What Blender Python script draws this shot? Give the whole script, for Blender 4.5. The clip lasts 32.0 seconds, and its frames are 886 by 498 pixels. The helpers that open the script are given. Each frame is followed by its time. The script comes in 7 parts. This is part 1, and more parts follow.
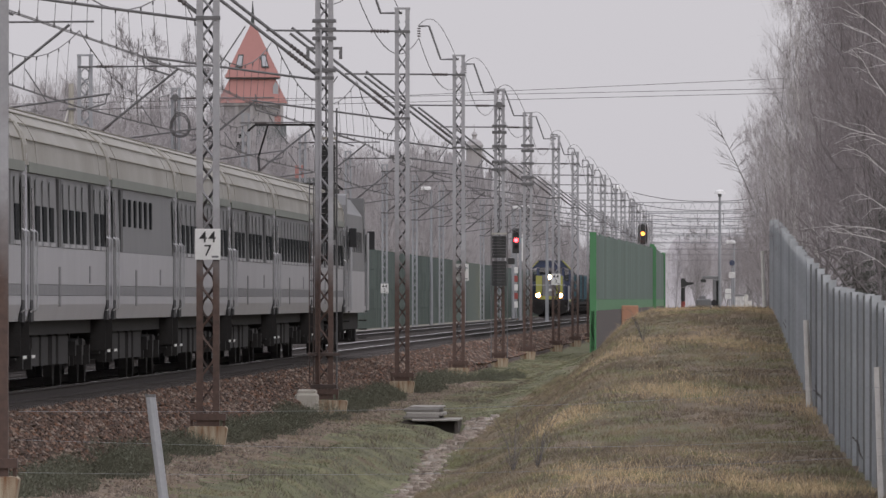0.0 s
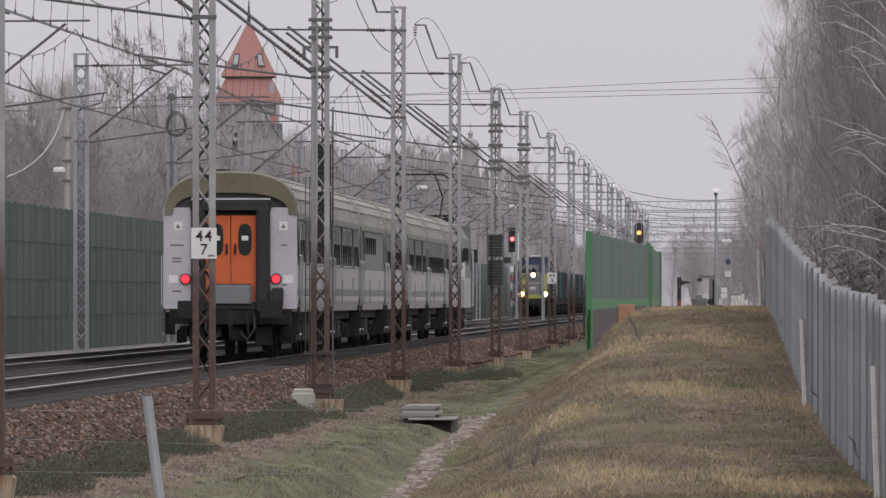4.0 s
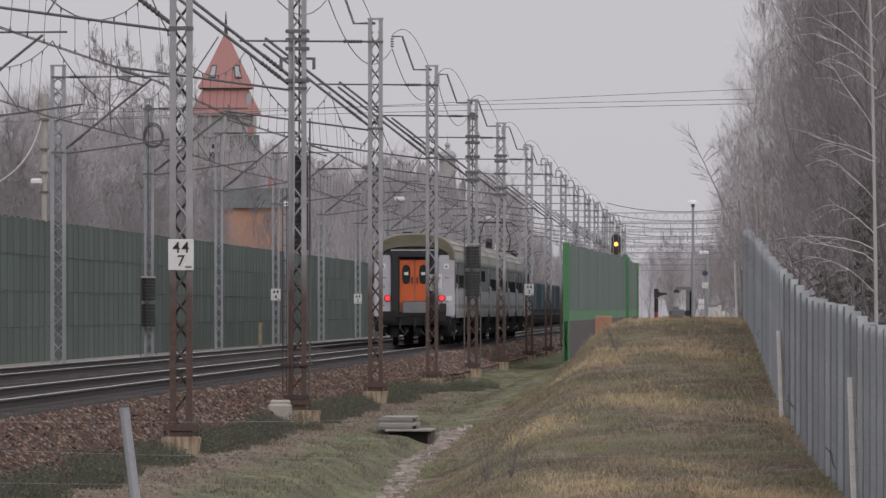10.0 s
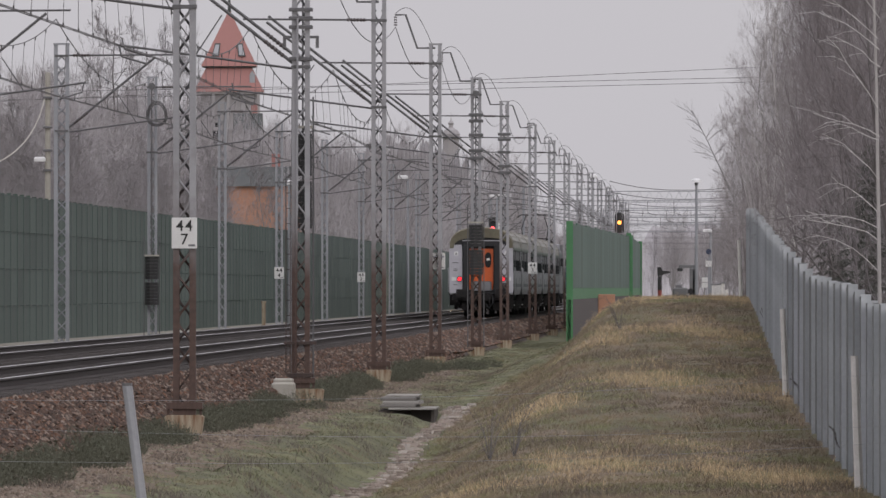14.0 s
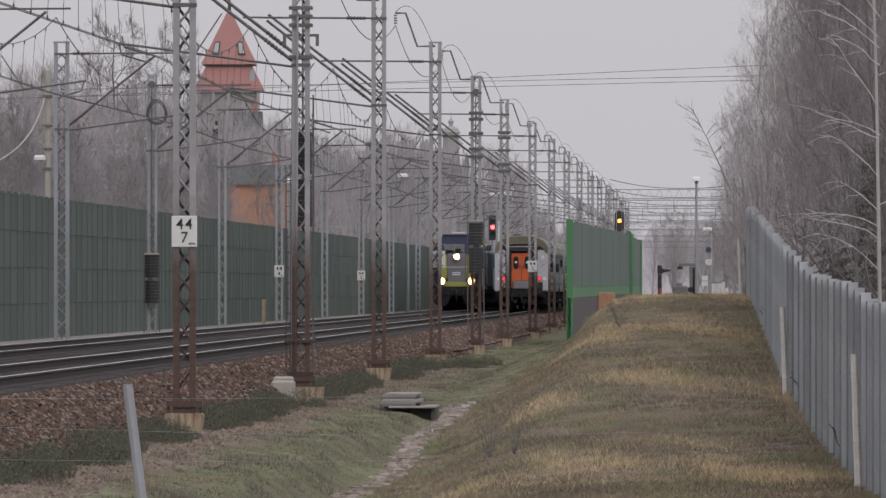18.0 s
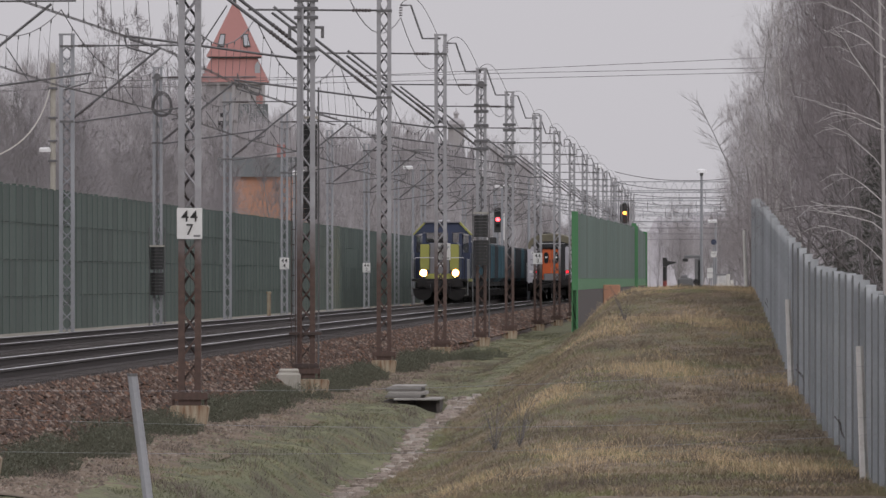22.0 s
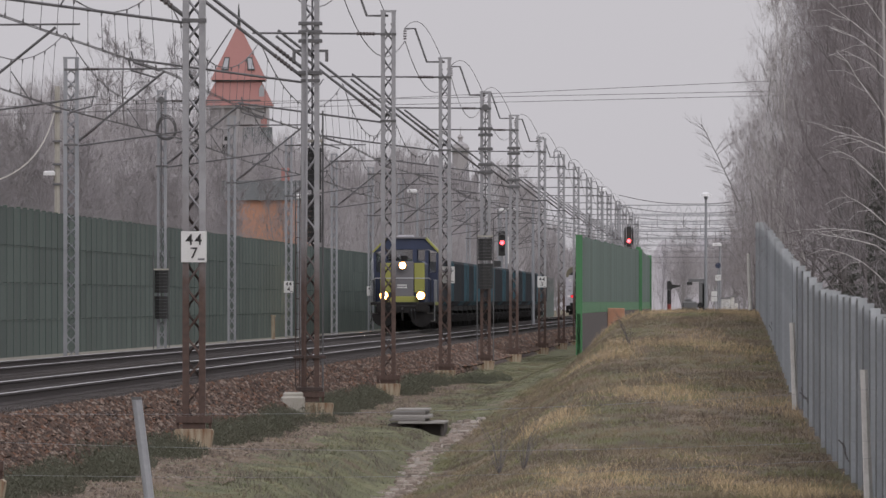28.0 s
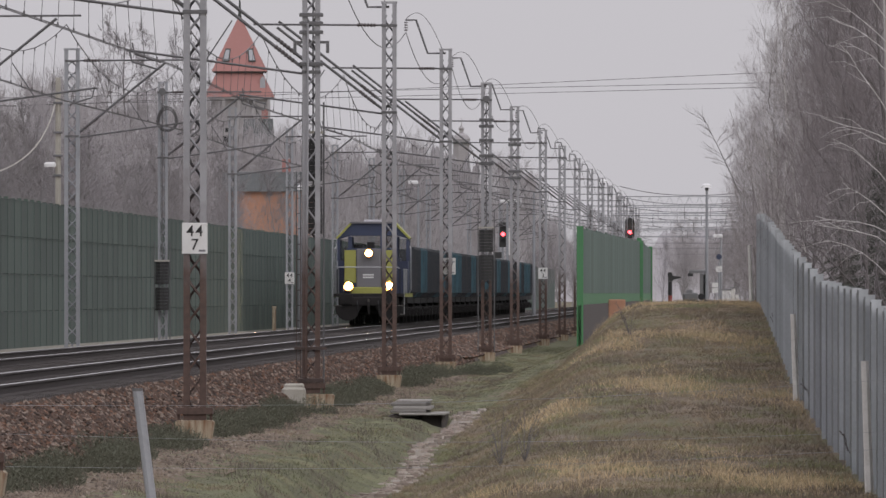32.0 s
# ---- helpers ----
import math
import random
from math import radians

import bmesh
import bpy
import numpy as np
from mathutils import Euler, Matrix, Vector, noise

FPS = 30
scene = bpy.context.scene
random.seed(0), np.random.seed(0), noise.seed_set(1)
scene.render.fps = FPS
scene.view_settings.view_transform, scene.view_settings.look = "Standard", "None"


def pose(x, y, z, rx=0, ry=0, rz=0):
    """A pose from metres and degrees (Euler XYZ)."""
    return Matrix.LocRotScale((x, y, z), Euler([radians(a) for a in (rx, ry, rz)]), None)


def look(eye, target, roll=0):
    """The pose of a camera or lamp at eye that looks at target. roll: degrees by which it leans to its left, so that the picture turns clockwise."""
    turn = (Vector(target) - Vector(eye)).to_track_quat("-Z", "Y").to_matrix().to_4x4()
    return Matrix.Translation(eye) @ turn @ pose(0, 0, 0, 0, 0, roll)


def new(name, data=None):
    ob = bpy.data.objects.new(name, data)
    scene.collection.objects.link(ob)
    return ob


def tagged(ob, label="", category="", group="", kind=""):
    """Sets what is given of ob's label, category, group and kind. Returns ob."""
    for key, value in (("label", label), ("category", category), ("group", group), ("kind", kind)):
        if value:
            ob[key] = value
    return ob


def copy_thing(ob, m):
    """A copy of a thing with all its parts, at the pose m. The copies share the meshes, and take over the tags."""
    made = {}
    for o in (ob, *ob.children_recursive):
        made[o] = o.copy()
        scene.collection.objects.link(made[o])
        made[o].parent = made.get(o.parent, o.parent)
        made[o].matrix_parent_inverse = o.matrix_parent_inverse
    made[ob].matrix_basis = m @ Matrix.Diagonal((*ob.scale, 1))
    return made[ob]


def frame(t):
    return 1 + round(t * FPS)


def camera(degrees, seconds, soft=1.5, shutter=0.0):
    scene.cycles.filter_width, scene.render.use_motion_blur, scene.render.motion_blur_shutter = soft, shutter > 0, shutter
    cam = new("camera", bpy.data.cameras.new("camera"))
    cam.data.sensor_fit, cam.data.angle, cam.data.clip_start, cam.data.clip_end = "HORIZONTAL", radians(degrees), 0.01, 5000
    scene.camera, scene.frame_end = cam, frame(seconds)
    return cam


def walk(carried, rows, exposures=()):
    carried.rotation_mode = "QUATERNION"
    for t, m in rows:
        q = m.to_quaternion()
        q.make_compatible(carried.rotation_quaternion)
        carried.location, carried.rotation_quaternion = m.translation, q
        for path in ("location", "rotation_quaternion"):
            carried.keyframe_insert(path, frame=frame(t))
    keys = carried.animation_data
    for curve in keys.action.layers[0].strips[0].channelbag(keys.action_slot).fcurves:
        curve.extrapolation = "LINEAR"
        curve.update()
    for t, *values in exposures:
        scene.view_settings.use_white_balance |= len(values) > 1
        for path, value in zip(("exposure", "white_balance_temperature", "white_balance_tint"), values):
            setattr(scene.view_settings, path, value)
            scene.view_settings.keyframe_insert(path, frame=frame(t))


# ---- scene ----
# The track runs along +y, rail tops at z = 0. The camera stands still on a long lens and only wavers.
EYE = (0.0, 0.0, 1.27)
NEAR_TRACK, FAR_TRACK = -11.0, -15.0
NEAR_MASTS, FAR_MASTS = -8.1, -17.8

cam = camera(3.2308, 32.0, soft=1.5)
PATH = [
    (0, 1.1272, 0.1836), (0.5, 1.1083, 0.1867), (1, 1.0862, 0.1772), (1.5, 1.0798, 0.1803), (2, 1.0862, 0.1803),
    (2.5, 1.0956, 0.1772), (4.5, 1.1144, 0.1803), (5, 1.1019, 0.1772), (5.5, 1.0609, 0.1488), (6, 1.0483, 0.1647),
    (6.5, 1.0481, 0.1742), (7, 1.0483, 0.1739), (7.5, 1.0545, 0.1647), (8, 1.0546, 0.1772), (8.5, 1.0704, 0.1803),
    (9, 1.0514, 0.1488), (9.5, 1.0451, 0.1361), (10, 1.0294, 0.2214), (10.5, 1.0545, 0.2530), (11, 1.0324, 0.2846),
    (11.5, 1.0262, 0.3003), (12, 1.0355, 0.2404), (12.5, 1.0262, 0.1962), (13, 1.0324, 0.1772), (13.5, 1.0357, 0.1647),
    (14, 1.0419, 0.1426), (14.5, 1.0419, 0.1268), (16.5, 1.0388, 0.1521), (17, 1.0388, 0.1488), (17.5, 1.0514, 0.1552),
    (18, 1.0419, 0.1362), (18.5, 1.0578, 0.1204), (19, 1.0592, 0.1173), (19.5, 1.0640, 0.1268), (20, 1.0545, 0.1330),
    (20.5, 1.0514, 0.1268), (21, 1.0514, 0.1362), (21.5, 1.0609, 0.1204), (22, 1.0609, 0.1078), (22.5, 1.0893, 0.1174),
    (23, 1.0702, 0.1237), (23.5, 1.0862, 0.1711), (24, 1.0765, 0.2120), (24.5, 1.0704, 0.2152), (25, 1.0829, 0.2877),
    (25.5, 1.0893, 0.2529), (27.5, 1.0704, 0.2088), (28, 1.0765, 0.1931), (28.5, 1.0829, 0.1898), (29, 1.0829, 0.1929),
    (29.5, 1.0798, 0.1678), (30, 1.0893, 0.1711), (30.5, 1.0734, 0.1805), (31, 1.0829, 0.1616), (31.5, 1.0862, 0.1709),
    (32, 1.0798, 0.1616),
]
walk(cam, [(t, pose(*EYE, 90 + tilt, 0, yaw)) for t, yaw, tilt in PATH], [(0, 0.12, 6500, 12), (7, 0.08, 6500, 12), (11, 0.0, 6500, 12), (32, 0.0, 6500, 12)])


# ---- light: an overcast winter day ----
def make_world():
    world = bpy.data.worlds.new("overcast_sky")
    scene.world = world
    world.use_nodes = True
    n, l = world.node_tree.nodes, world.node_tree.links
    back = n["Background"]
    sky = n.new("ShaderNodeTexSky")
    sky.sky_type = "NISHITA"
    sky.sun_disc = False
    sky.sun_elevation, sky.sun_rotation = radians(20), radians(200)
    grey = n.new("ShaderNodeHueSaturation")
    grey.inputs["Saturation"].default_value = 0.25
    clouds = n.new("ShaderNodeTexNoise")
    clouds.inputs["Scale"].default_value = 2.5
    clouds.inputs["Detail"].default_value = 5
    ramp = n.new("ShaderNodeValToRGB")
    ramp.color_ramp.elements[0].color = (4.3, 4.2, 4.5, 1)
    ramp.color_ramp.elements[1].color = (4.7, 4.6, 4.85, 1)
    mix = n.new("ShaderNodeMix")
    mix.data_type = "RGBA"
    mix.inputs["Factor"].default_value = 0.9
    l.new(sky.outputs["Color"], grey.inputs["Color"])
    l.new(clouds.outputs["Fac"], ramp.inputs["Fac"])
    l.new(grey.outputs["Color"], mix.inputs[6])
    l.new(ramp.outputs["Color"], mix.inputs[7])
    # an overcast sky is brighter overhead than along the horizon
    where, axes, rise = n.new("ShaderNodeTexCoord"), n.new("ShaderNodeSeparateXYZ"), n.new("ShaderNodeMapRange")
    rise.inputs["From Min"].default_value, rise.inputs["From Max"].default_value = 0.1, 1.0
    rise.inputs["To Min"].default_value, rise.inputs["To Max"].default_value = 1.0, 2.3
    lift = n.new("ShaderNodeVectorMath")
    lift.operation = "SCALE"
    l.new(where.outputs["Generated"], axes.inputs[0])
    l.new(axes.outputs["Z"], rise.inputs["Value"])
    l.new(mix.outputs[2], lift.inputs[0])
    l.new(rise.outputs[0], lift.inputs["Scale"])
    l.new(lift.outputs[0], back.inputs["Color"])
    back.inputs["Strength"].default_value = 0.12


make_world()
sun = new("sun", bpy.data.lights.new("sun", "SUN"))
sun.data.energy, sun.data.angle, sun.data.color = 0.5, radians(25), (1.0, 0.96, 0.92)
sun.matrix_world = look((0, 0, 60), (-20, 60, 30))


# ---- materials ----
def material(name, colour, rough=0.7, metal=0.0, other=None, scale=3.0, fine=40.0, bump=0.2, amount=0.6, space="Object"):
    """A surface that varies between two colours at two scales, with a fine relief."""
    m = bpy.data.materials.new(name)
    m.use_nodes = True
    n, l = m.node_tree.nodes, m.node_tree.links
    bsdf = n["Principled BSDF"]
    other = other or tuple(c * 0.65 for c in colour)
    where = n.new("ShaderNodeTexCoord")
    big, small = n.new("ShaderNodeTexNoise"), n.new("ShaderNodeTexNoise")
    for node, s, d in ((big, scale, 4), (small, fine, 3)):
        node.inputs["Scale"].default_value = s
        node.inputs["Detail"].default_value = d
        l.new(where.outputs[space], node.inputs["Vector"])
    add = n.new("ShaderNodeMath")
    add.operation = "MULTIPLY_ADD"
    add.inputs[1].default_value = 0.45
    l.new(small.outputs["Fac"], add.inputs[0])
    l.new(big.outputs["Fac"], add.inputs[2])
    ramp = n.new("ShaderNodeMapRange")
    ramp.inputs["From Min"].default_value = 0.5
    ramp.inputs["From Max"].default_value = 0.95
    ramp.inputs["To Max"].default_value = amount
    l.new(add.outputs[0], ramp.inputs["Value"])
    mix = n.new("ShaderNodeMix")
    mix.data_type = "RGBA"
    mix.inputs[6].default_value = (*colour, 1)
    mix.inputs[7].default_value = (*other, 1)
    l.new(ramp.outputs[0], mix.inputs["Factor"])
    l.new(mix.outputs[2], bsdf.inputs["Base Color"])
    bsdf.inputs["Roughness"].default_value = rough
    bsdf.inputs["Metallic"].default_value = metal
    if bump:
        b = n.new("ShaderNodeBump")
        b.inputs["Strength"].default_value = bump
        b.inputs["Distance"].default_value = 0.02
        l.new(small.outputs["Fac"], b.inputs["Height"])
        l.new(b.outputs["Normal"], bsdf.inputs["Normal"])
    return m


def glowing(name, colour, strength):
    m = bpy.data.materials.new(name)
    m.use_nodes = True
    bsdf = m.node_tree.nodes["Principled BSDF"]
    bsdf.inputs["Base Color"].default_value = (*colour, 1)
    bsdf.inputs["Emission Color"].default_value = (*colour, 1)
    bsdf.inputs["Emission Strength"].default_value = strength
    return m


def glass(name, colour, rough=0.05, alpha=1.0):
    m = material(name, colour, rough, 0.0, bump=0.0, amount=0.2)
    bsdf = m.node_tree.nodes["Principled BSDF"]
    bsdf.inputs["Alpha"].default_value = alpha
    bsdf.inputs["Specular IOR Level"].default_value = 0.3
    return m


def rusting(name, steel, rust, level, spread):
    """Grey paint that gives way to rust below a ragged level."""
    m = material(name, steel, 0.6, 0.2, scale=2.0, fine=30)
    n, l = m.node_tree.nodes, m.node_tree.links
    bsdf = n["Principled BSDF"]
    paint = bsdf.inputs["Base Color"].links[0].from_socket
    where = n.new("ShaderNodeTexCoord")
    axes = n.new("ShaderNodeSeparateXYZ")
    l.new(where.outputs["Object"], axes.inputs[0])
    patches = n.new("ShaderNodeTexNoise")
    patches.inputs["Scale"].default_value = 2.2
    patches.inputs["Detail"].default_value = 6
    l.new(where.outputs["Object"], patches.inputs["Vector"])
    add = n.new("ShaderNodeMath")
    add.operation = "MULTIPLY_ADD"
    add.inputs[1].default_value = -2.5
    l.new(patches.outputs["Fac"], add.inputs[0])
    l.new(axes.outputs["Z"], add.inputs[2])
    ramp = n.new("ShaderNodeMapRange")
    ramp.inputs["From Min"].default_value = level - 1.25 + spread
    ramp.inputs["From Max"].default_value = level - 1.25 - spread
    l.new(add.outputs[0], ramp.inputs["Value"])
    grain = n.new("ShaderNodeTexNoise")
    grain.inputs["Scale"].default_value = 14
    l.new(where.outputs["Object"], grain.inputs["Vector"])
    tones = n.new("ShaderNodeMix")
    tones.data_type = "RGBA"
    tones.inputs[6].default_value = (*rust, 1)
    tones.inputs[7].default_value = (rust[0] * 0.4, rust[1] * 0.42, rust[2] * 0.5, 1)
    l.new(grain.outputs["Fac"], tones.inputs["Factor"])
    mix = n.new("ShaderNodeMix")
    mix.data_type = "RGBA"
    l.new(ramp.outputs[0], mix.inputs["Factor"])
    l.new(paint, mix.inputs[6])
    l.new(tones.outputs[2], mix.inputs[7])
    l.new(mix.outputs[2], bsdf.inputs["Base Color"])
    return m


def grassland(name, tones, scale, stretch=1.0):
    """Patches of several grass tones in the ground's own space."""
    m = bpy.data.materials.new(name)
    m.use_nodes = True
    n, l = m.node_tree.nodes, m.node_tree.links
    bsdf = n["Principled BSDF"]
    bsdf.inputs["Roughness"].default_value = 0.95
    bsdf.inputs["Specular IOR Level"].default_value = 0.1
    where = n.new("ShaderNodeTexCoord")
    bend = n.new("ShaderNodeMapping")
    bend.inputs["Scale"].default_value = (scale, scale * stretch, scale)
    l.new(where.outputs["Object"], bend.inputs["Vector"])
    patches = n.new("ShaderNodeTexNoise")
    patches.inputs["Scale"].default_value = 1.0
    patches.inputs["Detail"].default_value = 6
    patches.inputs["Roughness"].default_value = 0.6
    l.new(bend.outputs["Vector"], patches.inputs["Vector"])
    ramp = n.new("ShaderNodeValToRGB")
    e = ramp.color_ramp.elements
    e[0].position, e[0].color = 0.32, (*tones[0], 1)
    e[1].position, e[1].color = 0.7, (*tones[-1], 1)
    for i, tone in enumerate(tones[1:-1]):
        e.new(0.32 + 0.38 * (i + 1) / (len(tones) - 1)).color = (*tone, 1)
    l.new(patches.outputs["Fac"], ramp.inputs["Fac"])
    grain = n.new("ShaderNodeTexNoise")
    grain.inputs["Scale"].default_value = 9
    grain.inputs["Detail"].default_value = 5
    l.new(where.outputs["Object"], grain.inputs["Vector"])
    dark = n.new("ShaderNodeMix")
    dark.data_type, dark.blend_type = "RGBA", "MULTIPLY"
    dark.inputs["Factor"].default_value = 0.55
    l.new(ramp.outputs["Color"], dark.inputs[6])
    l.new(grain.outputs["Color"], dark.inputs[7])
    l.new(ramp.outputs["Color"], dark.inputs[6])
    gain = n.new("ShaderNodeMapRange")
    gain.inputs["From Min"].default_value, gain.inputs["From Max"].default_value = 0.3, 0.7
    gain.inputs["To Min"].default_value, gain.inputs["To Max"].default_value = 0.45, 1.0
    l.new(grain.outputs["Fac"], gain.inputs["Value"])
    l.new(gain.outputs[0], dark.inputs[7])
    l.new(dark.outputs[2], bsdf.inputs["Base Color"])
    b = n.new("ShaderNodeBump")
    b.inputs["Distance"].default_value = 0.08
    l.new(grain.outputs["Fac"], b.inputs["Height"])
    l.new(b.outputs["Normal"], bsdf.inputs["Normal"])
    return m


def streaked(name, colour, stain, stretch):
    """A rough surface with stains that run down it."""
    m = material(name, colour, 0.9, 0, tuple(c * 0.75 for c in colour), 4, 60, 0.5)
    n, l = m.node_tree.nodes, m.node_tree.links
    base = n["Principled BSDF"].inputs["Base Color"]
    tone = base.links[0].from_socket
    where, bend, run, ramp, mix = (n.new(k) for k in ("ShaderNodeTexCoord", "ShaderNodeMapping", "ShaderNodeTexNoise", "ShaderNodeMapRange", "ShaderNodeMix"))
    bend.inputs["Scale"].default_value = stretch
    run.inputs["Scale"].default_value, run.inputs["Detail"].default_value = 1.0, 5
    ramp.inputs["From Min"].default_value, ramp.inputs["From Max"].default_value = 0.42, 0.62
    mix.data_type = "RGBA"
    mix.inputs[7].default_value = (*stain, 1)
    l.new(where.outputs["Object"], bend.inputs["Vector"])
    l.new(bend.outputs["Vector"], run.inputs["Vector"])
    l.new(run.outputs["Fac"], ramp.inputs["Value"])
    l.new(ramp.outputs[0], mix.inputs["Factor"])
    l.new(tone, mix.inputs[6])
    l.new(mix.outputs[2], base)
    return m


GALVANISED = material("galvanised_steel", (0.36, 0.37, 0.39), 0.55, 0.3, (0.24, 0.25, 0.27), 1.5)
MAST_STEEL = rusting("mast_steel", (0.38, 0.38, 0.395), (0.135, 0.085, 0.066), 2.8, 0.9)
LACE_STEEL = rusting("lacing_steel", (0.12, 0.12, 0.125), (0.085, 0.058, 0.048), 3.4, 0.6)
DARK_STEEL = material("dark_steel", (0.17, 0.168, 0.172), 0.6, 0.4)
WIRE = material("copper_wire_dull", (0.14, 0.135, 0.138), 0.6, 0.4, bump=0)
INSULATOR = material("brown_porcelain", (0.1, 0.085, 0.085), 0.35)
CONCRETE = material("concrete", (0.46, 0.44, 0.39), 0.9, 0, (0.3, 0.28, 0.24), 4, 60, 0.5)
RUSTY_CONCRETE = streaked("rust_streaked_concrete", (0.45, 0.39, 0.29), (0.2, 0.105, 0.055), (9.0, 3.0, 1.1))
WEIGHT = material("cast_weights", (0.05, 0.05, 0.05), 0.7, 0.2)
WHITE_PAINT = material("white_paint", (0.75, 0.75, 0.74), 0.5, 0, (0.6, 0.6, 0.58), 3)
BLACK_PAINT = material("black_paint", (0.03, 0.03, 0.03), 0.5)
RED_PAINT = material("red_paint", (0.33, 0.07, 0.06), 0.5)
GREEN_PANEL = material("green_barrier_panel", (0.072, 0.107, 0.09), 0.8, 0, (0.1, 0.118, 0.105), 0.8, 25, 0.3)
GREEN_POST = material("green_barrier_post", (0.1, 0.14, 0.118), 0.7, 0, (0.065, 0.098, 0.08), 2)
BRIGHT_GREEN = material("bright_green_paint", (0.07, 0.23, 0.095), 0.55, 0, (0.055, 0.17, 0.075), 1)
MESH_GREEN = material("pale_green_panel", (0.092, 0.155, 0.128), 0.6, 0, (0.07, 0.108, 0.092), 0.5, 10, 0.1)


def piece_by_piece(m, spread):
    """Lets each piece that bears the material differ a little in brightness."""
    n, l = m.node_tree.nodes, m.node_tree.links
    base = n["Principled BSDF"].inputs["Base Color"]
    tone = base.links[0].from_socket
    info, ramp, hue = n.new("ShaderNodeObjectInfo"), n.new("ShaderNodeMapRange"), n.new("ShaderNodeHueSaturation")
    ramp.inputs["To Min"].default_value, ramp.inputs["To Max"].default_value = 1 - spread, 1 + spread
    l.new(info.outputs["Random"], ramp.inputs["Value"])
    l.new(ramp.outputs[0], hue.inputs["Value"])
    l.new(tone, hue.inputs["Color"])
    l.new(hue.outputs["Color"], base)


piece_by_piece(MESH_GREEN, 0.25)
piece_by_piece(GREEN_PANEL, 0.18)
FENCE_SHEET = material("grey_fence_sheet", (0.128, 0.139, 0.14), 0.65, 0.0, (0.088, 0.097, 0.1), 0.7, 12, 0.2)
FENCE_POST = material("galvanised_fence_post", (0.47, 0.497, 0.52), 0.6, 0.0, (0.26, 0.277, 0.295), 1.2, 14, 0.2)
POST_WHITE = material("pale_concrete_post", (0.76, 0.745, 0.71), 0.9, 0, (0.45, 0.43, 0.4), 5)
BALLAST = material("ballast", (0.105, 0.073, 0.06), 0.95, 0, (0.04, 0.031, 0.028), 1.2, 11, 1.0, 0.9)


def varied(name, tones):
    """A rough surface whose separate pieces each take a tone of their own."""
    m = material(name, tones[0], 0.95)
    n, l = m.node_tree.nodes, m.node_tree.links
    geo, ramp = n.new("ShaderNodeNewGeometry"), n.new("ShaderNodeValToRGB")
    e = ramp.color_ramp.elements
    e[0].color, e[1].color = (*tones[0], 1), (*tones[-1], 1)
    for i, tone in enumerate(tones[1:-1]):
        e.new((i + 1) / (len(tones) - 1)).color = (*tone, 1)
    l.new(geo.outputs["Random Per Island"], ramp.inputs["Fac"])
    l.new(ramp.outputs["Color"], n["Principled BSDF"].inputs["Base Color"])
    return m


STONE = varied("ballast_stone", [(0.035, 0.027, 0.024), (0.125, 0.08, 0.06), (0.06, 0.042, 0.034), (0.25, 0.2, 0.165), (0.16, 0.08, 0.048), (0.05, 0.038, 0.033), (0.1, 0.066, 0.05)])
SLEEPER = material("concrete_sleeper", (0.075, 0.066, 0.062), 0.95)
OILY_BED = material("grimy_track_bed", (0.06, 0.05, 0.046), 1.0, 0, (0.03, 0.026, 0.025), 0.8, 12, 0.8, 0.9)
DIRT = material("bare_brown_soil", (0.195, 0.147, 0.098), 0.95, 0, (0.1, 0.076, 0.052), 0.7, 9, 0.8, 0.9)
RAIL_SIDE = material("rail_side", (0.05, 0.04, 0.037), 0.9, 0.0)
RAIL_TOP = material("rail_head", (0.62, 0.6, 0.58), 0.14, 0.95, bump=0)
BARK = material("grey_bark", (0.3, 0.288, 0.29), 0.95, 0, (0.2, 0.19, 0.19), 4, 30)
# haze put into the colour: TWIG, BIRCH_TWIG and SCRUB paled towards neutral grey
TWIG = material("twigs", (0.44, 0.42, 0.43), 0.95, 0, (0.34, 0.32, 0.33), 1, 5, 0)
BIRCH = material("birch_bark", (0.66, 0.64, 0.62), 0.9, 0, (0.42, 0.4, 0.39), 5, 30, 0.3, 0.7)
DARK_TWIG = material("dark_brown_twigs", (0.24, 0.215, 0.22), 0.95, 0, (0.17, 0.152, 0.156), 1, 5, 0)
PALE_TWIG = material("pale_birch_twigs", (0.42, 0.4, 0.39), 0.95, 0, (0.3, 0.28, 0.275), 1, 5, 0)
BIRCH_TWIG = material("birch_twigs", (0.36, 0.335, 0.34), 0.95, 0, (0.27, 0.248, 0.252), 1, 5, 0)
BROWN_BARK = material("brown_bark", (0.17, 0.155, 0.155), 0.95, 0, (0.11, 0.1, 0.1), 4, 30)
SCRUB = material("scrub_twigs", (0.29, 0.272, 0.28), 0.95, 0, (0.22, 0.205, 0.21), 1, 5, 0)
NEEDLES = material("spruce_needles", (0.075, 0.08, 0.07), 0.95, 0, (0.1, 0.1, 0.085), 1, 5, 0)
BUSH = material("dark_shrub", (0.09, 0.1, 0.07), 0.95, 0, (0.135, 0.125, 0.095), 1.5, 5, 0)
GRASS = grassland("grass_and_straw", [(0.15, 0.12, 0.1), (0.19, 0.185, 0.12), (0.23, 0.19, 0.15), (0.31, 0.255, 0.185)], 0.55, 0.16)
BLADES = grassland("dry_grass_blades", [(0.2, 0.155, 0.125), (0.29, 0.3, 0.155), (0.27, 0.215, 0.165), (0.38, 0.31, 0.21), (0.3, 0.3, 0.165), (0.46, 0.365, 0.24)], 0.62, 0.22)
PLINTH = material("dark_brown_plinth", (0.125, 0.11, 0.105), 0.95, 0, (0.08, 0.07, 0.066), 2)
